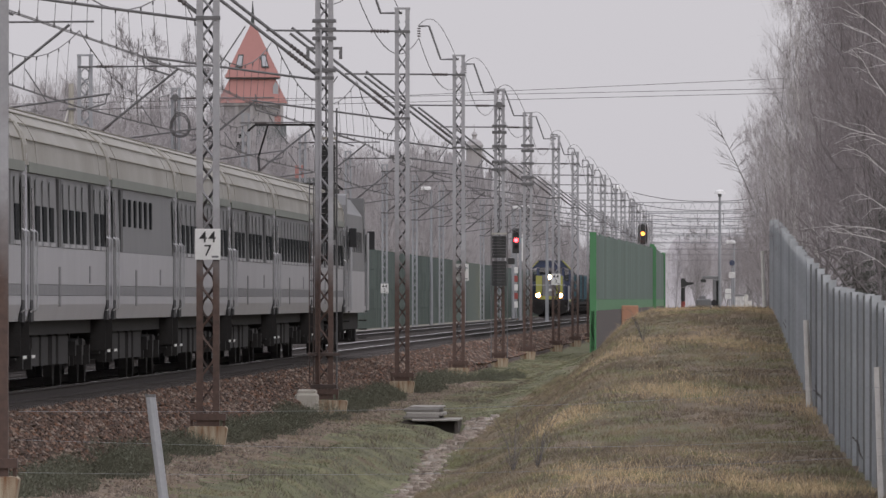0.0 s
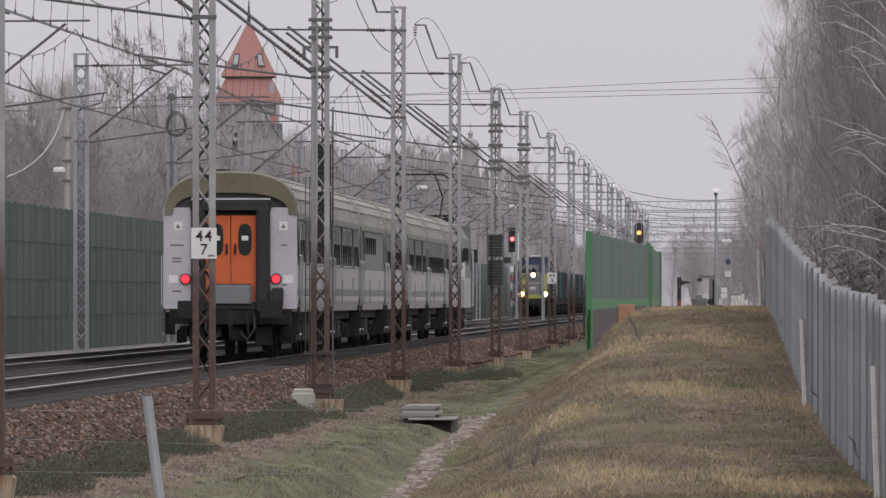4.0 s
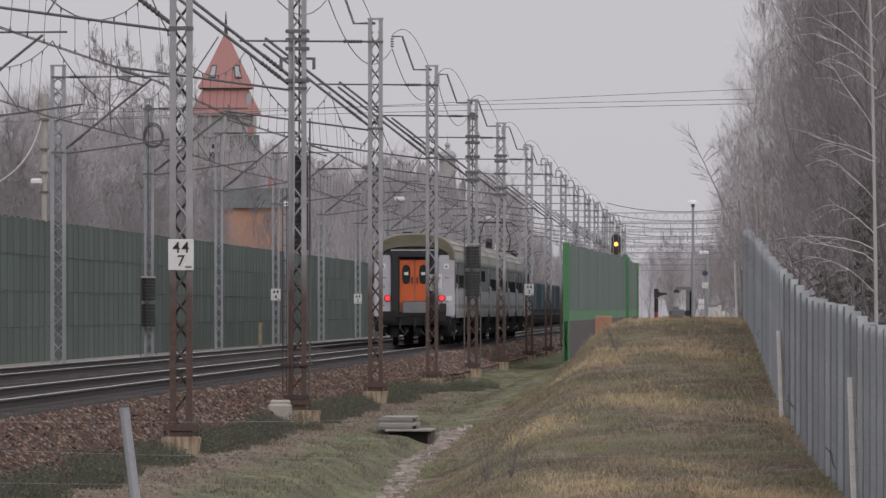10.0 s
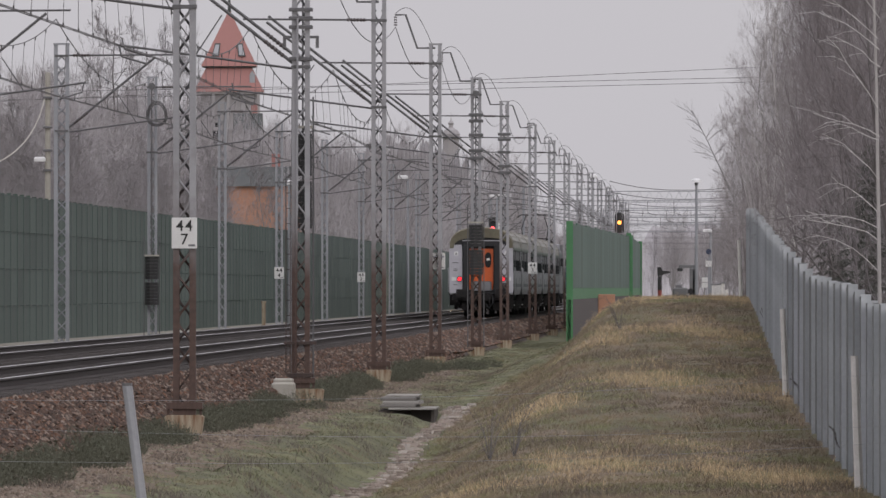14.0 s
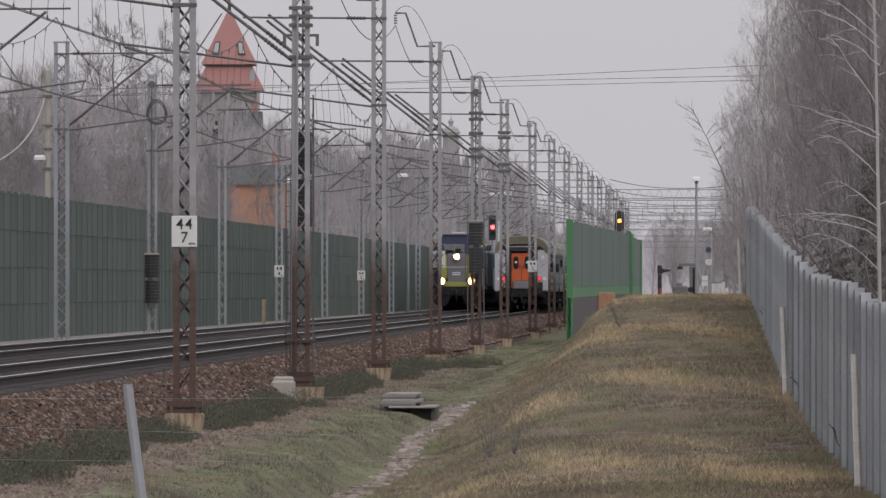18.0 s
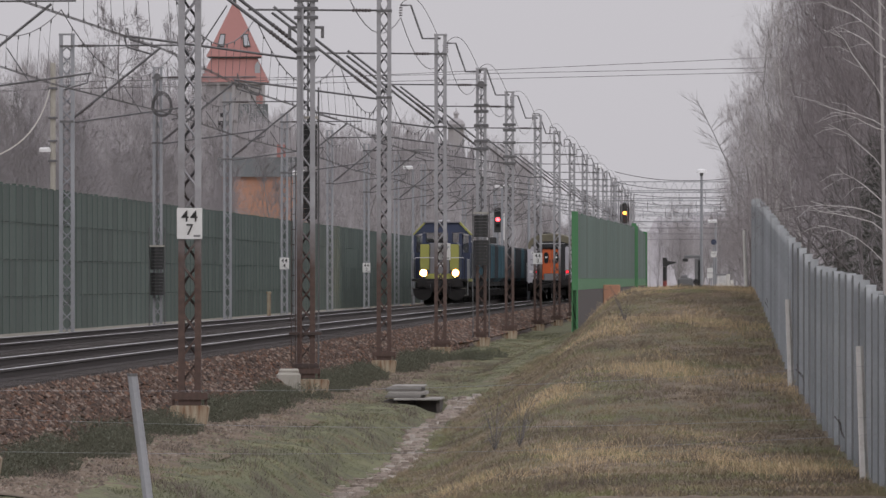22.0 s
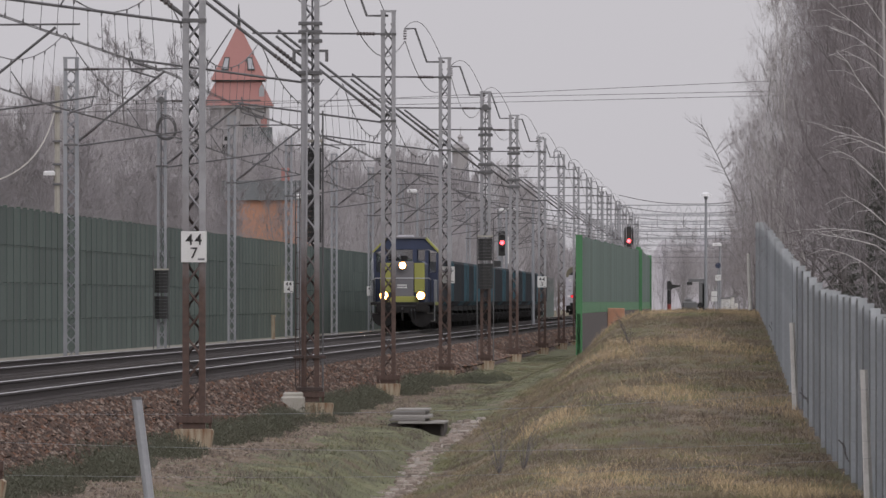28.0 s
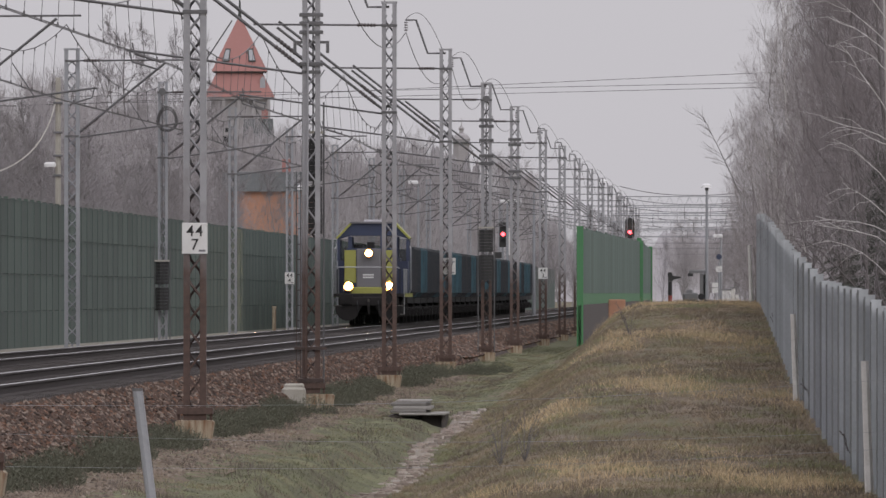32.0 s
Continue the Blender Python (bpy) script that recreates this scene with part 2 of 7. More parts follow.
STRAW = material("straw", (0.7, 0.535, 0.32), 0.9, 0, (0.42, 0.31, 0.19), 0.8, 6, 0)
OLD_CONCRETE = material("dark_old_concrete", (0.38, 0.365, 0.34), 0.95, 0, (0.16, 0.15, 0.135), 4, 40, 0.6)
LOW_GRASS = grassland("short_green_grass", [(0.2, 0.165, 0.12), (0.215, 0.225, 0.135), (0.17, 0.165, 0.115), (0.245, 0.255, 0.15), (0.29, 0.24, 0.175)], 0.9, 0.16)
DEAD_STEMS = material("dead_brown_stems", (0.17, 0.14, 0.12), 0.95, 0, (0.11, 0.09, 0.08), 1.0, 6, 0)
COACH_LIGHT = material("light_grey_coach_paint", (0.4, 0.395, 0.41), 0.45, 0, (0.31, 0.305, 0.32), 0.6, 6, 0.05)
COACH_DARK = material("dark_grey_window_band", (0.165, 0.166, 0.17), 0.5, 0, (0.115, 0.117, 0.12), 0.6, 6, 0.05)
BLIND = material("grey_window_blind", (0.2, 0.2, 0.205), 0.6, 0, (0.15, 0.15, 0.155), 0.6, 6, 0.05)
# for dark vestibule windows and the shade painted under the roof end
COACH_SHADE = material("dark_window_and_shade_grey", (0.06, 0.06, 0.063), 0.6, 0, (0.04, 0.04, 0.042), 0.6, 6, 0.05)
EAVE = material("grey_green_strip", (0.185, 0.205, 0.175), 0.5, 0, (0.14, 0.15, 0.13), 0.5, 6, 0.05)
COACH_STRIPE = material("grey_stripe", (0.2, 0.2, 0.21), 0.5)
COACH_END = material("pale_end_wall", (0.5, 0.49, 0.535), 0.55, 0, (0.34, 0.34, 0.36), 1, 8, 0.05)
COACH_ROOF = material("silver_roof", (0.36, 0.35, 0.325), 0.6, 0.0, (0.25, 0.235, 0.2), 0.25, 6, 0.1, 0.9)
ROOF_END = material("olive_roof_end", (0.2, 0.185, 0.125), 0.5, 0, (0.12, 0.105, 0.075), 0.9, 12, 0.2, 0.9)
ORANGE = material("orange_door_paint", (0.62, 0.12, 0.025), 0.5, 0, (0.5, 0.09, 0.02), 1, 10, 0.05)
RUBBER = material("black_rubber", (0.025, 0.025, 0.027), 0.75)
UNDERFRAME = material("grimy_underframe", (0.021, 0.019, 0.0185), 0.9, 0, (0.012, 0.011, 0.011), 2.5, 20, 0.3, 0.9)
WINDOW = glass("dark_window_glass", (0.016, 0.018, 0.02), 0.12)
GRIMY_GLASS = glass("grimy_coach_glass", (0.018, 0.02, 0.022), 0.6)
GRIMY_GLASS.node_tree.nodes["Principled BSDF"].inputs["Specular IOR Level"].default_value = 0.02
STEM_BARK = material("pale_brown_stem_bark", (0.47, 0.45, 0.44), 0.95, 0, (0.3, 0.285, 0.28), 4, 30)
CAB_GLASS = glass("tinted_cab_glass", (0.09, 0.095, 0.1), 0.1, 0.14)
CHROME = material("steel_handrail", (0.6, 0.6, 0.62), 0.35, 0.7, bump=0)
LIME = material("lime_yellow_paint", (0.36, 0.36, 0.085), 0.5, 0, (0.28, 0.28, 0.08), 1)
LOCO_BLUE = material("dark_blue_paint", (0.035, 0.05, 0.105), 0.5, 0, (0.03, 0.035, 0.06), 1)
LOCO_GREY = material("grey_bonnet_paint", (0.2, 0.195, 0.21), 0.55, 0, (0.14, 0.135, 0.14), 1)
WAGON_TEAL = material("faded_teal_wagon", (0.07, 0.16, 0.2), 0.7, 0.1, (0.035, 0.05, 0.06), 0.8, 12, 0.3, 0.9)
WAGON_BROWN = material("dark_wagon", (0.06, 0.06, 0.065), 0.75, 0.1, (0.035, 0.045, 0.055), 0.8, 12, 0.3, 0.9)
HEADLAMP = glowing("headlamp_lens", (1.0, 0.74, 0.36), 300)
# orange glare around the headlamp lens, put in as a glowing surface
LENS_HALO = glowing("lens_halo_glow", (1.0, 0.42, 0.1), 4.0)
TAIL_RED = glowing("red_lamp_lens", (1.0, 0.025, 0.04), 1.5)
SIGNAL_RED = glowing("red_signal_lens", (1.0, 0.045, 0.055), 10)
SIGNAL_AMBER = glowing("amber_signal_lens", (1.0, 0.27, 0.04), 6.0)
LAMP_GLASS = material("pale_lamp_shade", (0.8, 0.8, 0.8), 0.3)
# tiles and tower wall are paled, distance haze put into their colour
TILE_RED = material("red_roof_tiles", (0.4, 0.2, 0.185), 0.85, 0, (0.35, 0.18, 0.155), 0.3, 3, 0.2)
TOWER_WALL = material("grey_brick_tower", (0.42, 0.405, 0.41), 0.9, 0, (0.27, 0.26, 0.26), 0.2, 4)
ORANGE_WALL = material("orange_render", (0.55, 0.29, 0.19), 0.9, 0, (0.45, 0.25, 0.18), 0.4, 4)
PALE_WALL = material("pale_render", (0.5, 0.5, 0.5), 0.9, 0, (0.4, 0.4, 0.4), 0.4, 4)
GREY_ROOF = material("dark_sheet_roof", (0.07, 0.078, 0.076), 0.7, 0, None, 0.3, 4)
SKYLIGHT = glass("pale_skylight_glass", (0.38, 0.39, 0.41), 0.15)
WOOD = material("weathered_planks", (0.2, 0.19, 0.175), 0.9, 0, (0.12, 0.11, 0.1), 3, 30, 0.4)
piece_by_piece(FENCE_POST, 0.18)
piece_by_piece(FENCE_SHEET, 0.3)
piece_by_piece(SLEEPER, 0.25)


# ---- mesh tools ----
class Shape:
    """Collects vertices and faces of one part."""

    def __init__(self):
        self.v, self.f = [], []

    def add(self, verts, faces):
        k = len(self.v)
        self.v += verts
        self.f += [tuple(i + k for i in f) for f in faces]
        return self

    def box(self, x0, x1, y0, y1, z0, z1):
        return self.add([(x, y, z) for x in (x0, x1) for y in (y0, y1) for z in (z0, z1)],
                        [(0, 1, 3, 2), (4, 6, 7, 5), (0, 4, 5, 1), (2, 3, 7, 6), (0, 2, 6, 4), (1, 5, 7, 3)])

    def block(self, x0, x1, y0, y1, z0, z1, b=0.02):
        """A box with a bevelled top and bevelled upright edges."""
        ring = lambda d, z: [(x0 + d + b, y0 + d, z), (x1 - d - b, y0 + d, z), (x1 - d, y0 + d + b, z), (x1 - d, y1 - d - b, z),
                             (x1 - d - b, y1 - d, z), (x0 + d + b, y1 - d, z), (x0 + d, y1 - d - b, z), (x0 + d, y0 + d + b, z)]
        faces = [tuple(range(7, -1, -1)), tuple(range(16, 24))]
        for r in (0, 8):
            faces += [(r + i, r + (i + 1) % 8, r + 8 + (i + 1) % 8, r + 8 + i) for i in range(8)]
        return self.add(ring(0, z0) + ring(0, z1 - b) + ring(b, z1), faces)

    def tube(self, points, r, n=6, closed=False, r_end=None):
        points = [Vector(p) for p in points]
        verts, faces = [], []
        side = None
        for i, p in enumerate(points):
            way = (points[min(i + 1, len(points) - 1)] - points[max(i - 1, 0)]).normalized()
            if side is None:
                side = way.orthogonal().normalized()
            side = (side - way * side.dot(way)).normalized()
            up = way.cross(side)
            k = r if r_end is None else r + (r_end - r) * i / (len(points) - 1)
            verts += [tuple(p + (side * math.cos(a) + up * math.sin(a)) * k) for a in (2 * math.pi * j / n for j in range(n))]
        for i in range(len(points) - 1):
            faces += [(i * n + j, i * n + (j + 1) % n, (i + 1) * n + (j + 1) % n, (i + 1) * n + j) for j in range(n)]
        faces += [tuple(range(n - 1, -1, -1)), tuple(range((len(points) - 1) * n, len(points) * n))]
        return self.add(verts, faces)

    def prism(self, profile, y0, y1):
        """A closed outline of (x, z), counter-clockwise seen from -y, drawn out along y."""
        n = len(profile)
        faces = [tuple(range(n)), tuple(range(2 * n - 1, n - 1, -1))]
        faces += [(i, n + i, n + (i + 1) % n, (i + 1) % n) for i in range(n)]
        return self.add([(x, y0, z) for x, z in profile] + [(x, y1, z) for x, z in profile], faces)

    def across(self, profile, x0, x1):
        """A closed outline of (y, z) drawn out along x."""
        n = len(profile)
        faces = [tuple(range(n - 1, -1, -1)), tuple(range(n, 2 * n))]
        faces += [(i, (i + 1) % n, n + (i + 1) % n, n + i) for i in range(n)]
        return self.add([(x0, y, z) for y, z in profile] + [(x1, y, z) for y, z in profile], faces)

    def disc(self, x, y, z, r, depth, n=14):
        """A short drum whose axis runs along y."""
        ring = [(x + r * math.cos(2 * math.pi * i / n), z + r * math.sin(2 * math.pi * i / n)) for i in range(n)]
        return self.prism(ring, y, y + depth)

    def drum(self, x, y, r, z0, z1, n=12, r1=None):
        r1 = r if r1 is None else r1
        turn = [(math.cos(2 * math.pi * i / n), math.sin(2 * math.pi * i / n)) for i in range(n)]
        faces = [tuple(range(n - 1, -1, -1)), tuple(range(n, 2 * n))]
        faces += [(i, (i + 1) % n, n + (i + 1) % n, n + i) for i in range(n)]
        return self.add([(x + r * c, y + r * s, z0) for c, s in turn] + [(x + r1 * c, y + r1 * s, z1) for c, s in turn], faces)

    def mesh(self, name, surface):
        me = bpy.data.meshes.new(name)
        me.from_pydata(self.v, [], self.f)
        me.materials.append(surface)
        return me


def part(name, shape, surface, parent, label="", at=None):
    data = shape if isinstance(shape, bpy.types.Mesh) else shape.mesh(name, surface)
    ob = new(name, data)
    ob.parent = parent
    if at:
        ob.location = at
    return tagged(ob, label)


def thing(name, x, y, z, label, category, group="", kind="", turn=0):
    ob = new(name)
    ob.matrix_basis = pose(x, y, z, 0, 0, turn)
    return tagged(ob, label, category, group, kind)


def solid(name, shape, surface, label="", category="", group="", kind=""):
    return tagged(new(name, shape.mesh(name, surface)), label, category, group, kind)


def writing(text, size, surface, name="lettering"):
    curve = bpy.data.curves.new(name, "FONT")
    curve.body, curve.size, curve.align_x, curve.align_y = text, size, "CENTER", "CENTER"
    curve.extrude, curve.offset = 0.002, 0.001
    ob = bpy.data.objects.new(name, curve)
    me = bpy.data.meshes.new_from_object(ob)
    bpy.data.objects.remove(ob)
    me.materials.clear()
    me.materials.append(surface)
    return me


# ---- ground ----
def steps(*knots):
    """Values from stretches of (start, end, step)."""
    out = []
    for a, b, s in knots:
        out += list(np.arange(a, b, s))
    return np.array(out + [knots[-1][1]])


def ground_height(x, y):
    """The height of the ground: railway bed, ditch and grassy mound, for arrays x and y."""
    mound = np.interp(y, [-30, 0, 60, 120, 170, 185, 220, 256, 307, 347, 372, 390, 430, 520, 700, 5000],
                      [-0.4, -0.4, -0.5, -0.75, -0.98, -1.0, -0.79, -0.25, 0.3, 0.78, 1.0, 1.05, 0.75, -0.2, -0.5, -0.5])
    ditch = np.interp(y, [-30, 0, 100, 150, 231, 275, 332, 431, 520, 5000], [-0.6, -0.6, -1.4, -1.75, -1.58, -1.15, -0.85, -0.6, -0.5, -0.5])
    bank = np.interp(y, [-30, 150, 230, 330, 430, 5000], [-1.0, -1.15, -1.08, -0.98, -0.95, -0.7])
    z = np.full(np.broadcast(x, y).shape, -0.5)
    knots = [(-19.0, -0.5), (-18.0, -0.45), (-16.8, -0.45), (-9.2, -0.52), (-8.55, -0.8), (-8.25, -0.9), (-7.6, -0.94)]
    for (xa, za), (xb, zb) in zip(knots, knots[1:]):
        k = np.clip((x - xa) / (xb - xa), 0, 1)
        z = np.where(x > xa, za + (zb - za) * k, z)
    for xa, xb, za, zb in ((-7.6, -6.2, -0.94, bank), (-6.2, -5.25, bank, ditch), (-5.25, -4.7, ditch, ditch + 0.05),
                           (-4.7, -2.4, ditch + 0.05, mound - 0.05), (-2.4, -1.2, mound - 0.05, mound)):
        k = np.clip((x - xa) / (xb - xa), 0, 1)
        k = k * k * (3 - 2 * k)
        z = np.where(x > xa, za + (zb - za) * k, z)
    # the ditch bottom drops before the culvert mouth
    dip = 0.13 * np.exp(-((x + 5.46) / 0.24) ** 2) * np.clip((y - 258) / 24, 0, 1) * np.clip((290.5 - y) / 1.5, 0, 1)
    return z - dip


def grid(name, xs, ys, surface, lift=0.0, rough=0.0, seed=3):
    rng = np.random.default_rng(seed)
    gx, gy = np.meshgrid(xs, ys)
    gz = ground_height(gx, gy) + lift
    gz = gz + rough * rng.normal(size=gz.shape)
    n, m = len(xs), len(ys)
    v = np.stack([gx, gy, gz], -1).reshape(-1, 3)
    i = (np.arange(m - 1)[:, None] * n + np.arange(n - 1)).reshape(-1)
    f = np.stack([i, i + 1, i + n + 1, i + n], -1)
    me = bpy.data.meshes.new(name)
    me.from_pydata(v.tolist(), [], f.tolist())
    me.materials.append(surface)
    for p in me.polygons:
        p.use_smooth = True
    return me


ground = tagged(new("ground", grid("ground", steps((-3000, -200, 400), (-200, -40, 20), (-40, -20, 4), (-20, -9, 0.5), (-9, 3, 0.2), (3, 20, 1), (20, 60, 8), (60, 200, 35), (200, 3000, 400)),
                                   steps((-60, 140, 10), (140, 440, 0.8), (440, 1000, 8), (1000, 2000, 50), (2000, 4600, 200)), GRASS, 0, 0.012)),
                "dry winter grass on uneven ground beside the railway", "ground", kind="structure")
ground.data.materials.append(LOW_GRASS)
for face in ground.data.polygons:
    x, y = face.center.x, face.center.y
    if -8.2 < x < -4.75 + 0.35 * math.sin(y * 0.13) + random.uniform(-0.25, 0.25) and y < 900:
        face.material_index = 1


def build_track():
    bed = Shape()
    top, foot = -0.2, -0.66
    bed.prism([(-18.2, foot - 0.2), (-8.3, foot - 0.2), (-9.45, top), (-12.6, top), (-13.0, top - 0.06), (-13.4, top), (-17.2, top)], 60, 2000)
    ballast = solid("ballast_bed", bed, BALLAST, "reddish brown stone ballast under the two tracks", "ballast", kind="structure")
    rng = np.random.default_rng(5)
    stones = Shape()
    shape = [(1, 0, 0), (0, 1, 0), (-1, 0, 0), (0, -1, 0), (0, 0, 0.8), (0, 0, -0.8)]
    faces = [(0, 1, 4), (1, 2, 4), (2, 3, 4), (3, 0, 4), (1, 0, 5), (2, 1, 5), (3, 2, 5), (0, 3, 5)]
    for _ in range(24000):
        y = 165 + 330 * rng.random() ** 1.6
        k = rng.random()
        x = -9.5 + 1.2 * k
        z = -0.2 - max(0, x + 9.45) * 0.5 + 0.01
        s = rng.uniform(0.02, 0.055)
        if x > -8.5:
            z = -0.2 - 0.475 - (x + 8.5) * 0.9
        jit = rng.uniform(0.6, 1.3, (6, 3)) * s
        stones.add([(x + a * j[0], y + b * j[1], z + c * j[2]) for (a, b, c), j in zip(shape, jit)], faces)
    for _ in range(8000):
        y = 480 + 420 * rng.random() ** 1.4
        x = -9.5 + 1.3 * rng.random()
        z = -0.2 - max(0, x + 9.45) * 0.5 + 0.01 if x < -8.5 else -0.68
        jit = rng.uniform(0.05, 0.13, (6, 3))
        stones.add([(x + a * j[0], y + b * j[1], z + c * j[2] * 0.7) for (a, b, c), j in zip(shape, jit)], faces)
    tagged(part("stones", stones, STONE, ballast), kind="stuff")
    part("oily_bed", Shape().box(-16.95, -13.15, 60, 2000, -0.22, -0.194).box(-12.85, -9.55, 60, 2000, -0.22, -0.194), OILY_BED, ballast, "dark grimy middle of the track bed")
    for name, axis in (("near_track", NEAR_TRACK), ("far_track", FAR_TRACK)):
        track = thing("railway_track", axis, 0, 0, "steel rails with worn bright heads on concrete sleepers", "track", "tracks", "structure")
        for side in (-0.7535, 0.7535):
            rail = part("rail", Shape().prism([(side - 0.07, -0.17), (side + 0.07, -0.17), (side + 0.07, -0.155), (side + 0.012, -0.13), (side + 0.012, -0.05), (side + 0.034, -0.035),
                                               (side + 0.034, -0.006), (side - 0.034, -0.006), (side - 0.034, -0.035), (side - 0.012, -0.05), (side - 0.012, -0.13), (side - 0.07, -0.155)], 60, 2000), RAIL_SIDE, track)
            part("rail_head", Shape().prism([(side - 0.03, -0.006), (side + 0.03, -0.006), (side + 0.026, 0.0), (side - 0.026, 0.0)], 60, 2000), RAIL_TOP, rail, "polished running surface")
        one = Shape().across([(-0.13, -0.26), (0.13, -0.26), (0.1, -0.165), (-0.1, -0.165)], -1.3, 1.3).mesh("sleeper", SLEEPER)
        rest = Shape()
        for i in range(1200):
            y = 190 + 0.6 * i
            if i < 150:
                part("sleeper", one, SLEEPER, track, at=(0, y, 0))
            else:
                rest.across([(y - 0.13, -0.26), (y + 0.13, -0.26), (y + 0.1, -0.165), (y - 0.1, -0.165)], -1.3, 1.3)
        tagged(part("sleepers_beyond", rest, SLEEPER, track), kind="stuff")


build_track()


# ---- overhead line ----
NEAR_Y = [103, 167.4, 233.8, 297.4, 363.7, 433.8, 503.7, 567.1, 648.8, 719.3, 786, 853, 919, 986, 1053, 1120, 1186, 1253]
FAR_Y = [218, 285, 352, 419, 485, 552, 622, 692, 761, 829, 900, 968, 1036, 1104, 1172, 1240]
BASE = -0.62


def wave(height, half, period, y, phase):
    n = int(height / period * 8)
    return [(half * math.sin(2 * math.pi * i / 8 + phase), y, 0.15 + i * period / 8) for i in range(n + 1)]


def mast_meshes(steel, lace, width, leg, height):
    """The shared meshes of a lattice mast: two legs, two bent lacing bars, head plate, concrete foot."""
    h = width / 2
    # channel section legs, open towards each other
    def channel(s):
        a, b, t, d = s * h, s * (h - leg), 0.012, 0.09
        outline = [(a, -d), (a, d), (b, d), (b, d - t), (a - s * t, d - t), (a - s * t, t - d), (b, t - d), (b, -d)]
        k = len(outline)
        shape = Shape().add([(x, y, 0) for x, y in outline] + [(x, y, height) for x, y in outline],
                            [tuple(range(k)), tuple(range(2 * k - 1, k - 1, -1))] + [(i, (i + 1) % k, k + (i + 1) % k, k + i) for i in range(k)])
        return shape.mesh("leg", steel)
    # the rear bar's darker steel puts its shade into the colour
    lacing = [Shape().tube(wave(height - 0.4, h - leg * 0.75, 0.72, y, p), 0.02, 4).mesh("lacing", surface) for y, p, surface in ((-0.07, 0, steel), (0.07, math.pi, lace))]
    head = Shape().box(-h - 0.012, h + 0.012, -0.1, 0.1, height - 0.02, height + 0.03).mesh("head_plate", steel)
    foot = Shape().prism([(-h - 0.02, -0.7), (h + 0.02, -0.7), (h + 0.11, -0.1), (h + 0.12, -0.03), (h + 0.09, 0.0), (-h - 0.09, 0.0), (-h - 0.12, -0.03), (-h - 0.11, -0.1)], -0.3, 0.3).mesh("foundation", RUSTY_CONCRETE)
    plate = Shape().box(-h - 0.1, h + 0.1, -0.14, 0.14, 0.09, 0.19).box(-h - 0.09, -h - 0.05, -0.06, -0.02, 0.0, 0.09).box(h + 0.05, h + 0.09, -0.06, -0.02, 0.0, 0.09).box(-h, h, -0.1, 0.1, 0.0, 0.088).mesh("base_plate", steel)
    return channel(-1), channel(1), lacing, head, foot, plate


def cantilever(s, reach):
    """The shared meshes of a swivelling bracket that points to side s."""
    r = s * reach
    tie = Shape().tube([(s * 0.15, 0, 8.1), (s * (reach + 0.25), 0, 8.12)], 0.024).mesh("top_tube", DARK_STEEL)
    strut = Shape().tube([(s * 0.15, 0, 6.15), (s * (reach - 0.3), 0, 8.05)], 0.034).mesh("strut_tube", DARK_STEEL)
    reg = Shape().tube([(s * 0.15, 0.02, 6.05), (s * (reach + 0.6), 0.02, 6.5)], 0.023).mesh("registration_tube", DARK_STEEL)
    arm = Shape().tube([(s * (reach + 0.55), 0.02, 6.5), (s * (reach + 0.5), 0.02, 6.28), (r, 0.02, 6.13)], 0.018).mesh("steady_arm", DARK_STEEL)
    stay = Shape().tube([(s * 1.5, 0, 7.06), (s * 2.0, 0, 6.3)], 0.014).mesh("stay", DARK_STEEL)

    def beads(a, b):
        a, b = Vector(a), Vector(b)
        shape = Shape()
        n = 8
        way = (b - a).normalized()
        side, up = Vector((0, 1, 0)), way.cross(Vector((0, 1, 0)))
        rings = [(0, 0.02)] + [(k / 12, 0.048 if k % 2 else 0.026) for k in range(1, 12)] + [(1, 0.02)]
        v = [tuple(a.lerp(b, u) + (side * math.cos(2 * math.pi * j / n) + up * math.sin(2 * math.pi * j / n)) * r) for u, r in rings for j in range(n)]
        f = [(i * n + j, i * n + (j + 1) % n, (i + 1) * n + (j + 1) % n, (i + 1) * n + j) for i in range(len(rings) - 1) for j in range(n)]
        return shape.add(v, f).mesh("insulator", INSULATOR)
    ins = [beads((s * 0.3, 0, 8.1), (s * 0.75, 0, 8.105)), beads((s * 0.32, 0, 6.28), (s * 0.7, 0, 6.58))]
    hinges = [Shape().box(-0.182, 0.182, -0.11, 0.11, z, z + 0.06).mesh("hinge_bracket", DARK_STEEL) for z in (6.05, 8.06)]
    return [tie, strut, reg, arm, stay, *ins, *hinges]


def feeder_bracket(s):
    z = 8.52
    bar = Shape().tube([(0, 0, z), (s * 0.5, 0, z), (s * 0.82, 0, z + 0.92), (s * 1.12, 0, z + 0.92)], 0.03, 5).mesh("feeder_bracket", DARK_STEEL)
    hang = Shape()
    for i in range(4):
        hang.drum(s * 1.1, 0, 0.045, z + 0.62 + i * 0.07, z + 0.66 + i * 0.07, 8)
    loop = [(s * (1.1 - 1.05 * k), 0.02, z + 0.55 + 0.75 * math.sin(math.pi * (0.18 + 0.82 * k)) - 0.55 * k) for k in np.linspace(0, 1, 14)]
    cable = Shape().tube(loop, 0.011, 4).mesh("jumper_cable", WIRE)
    return [bar, hang.mesh("hanging_insulator", INSULATOR), cable]


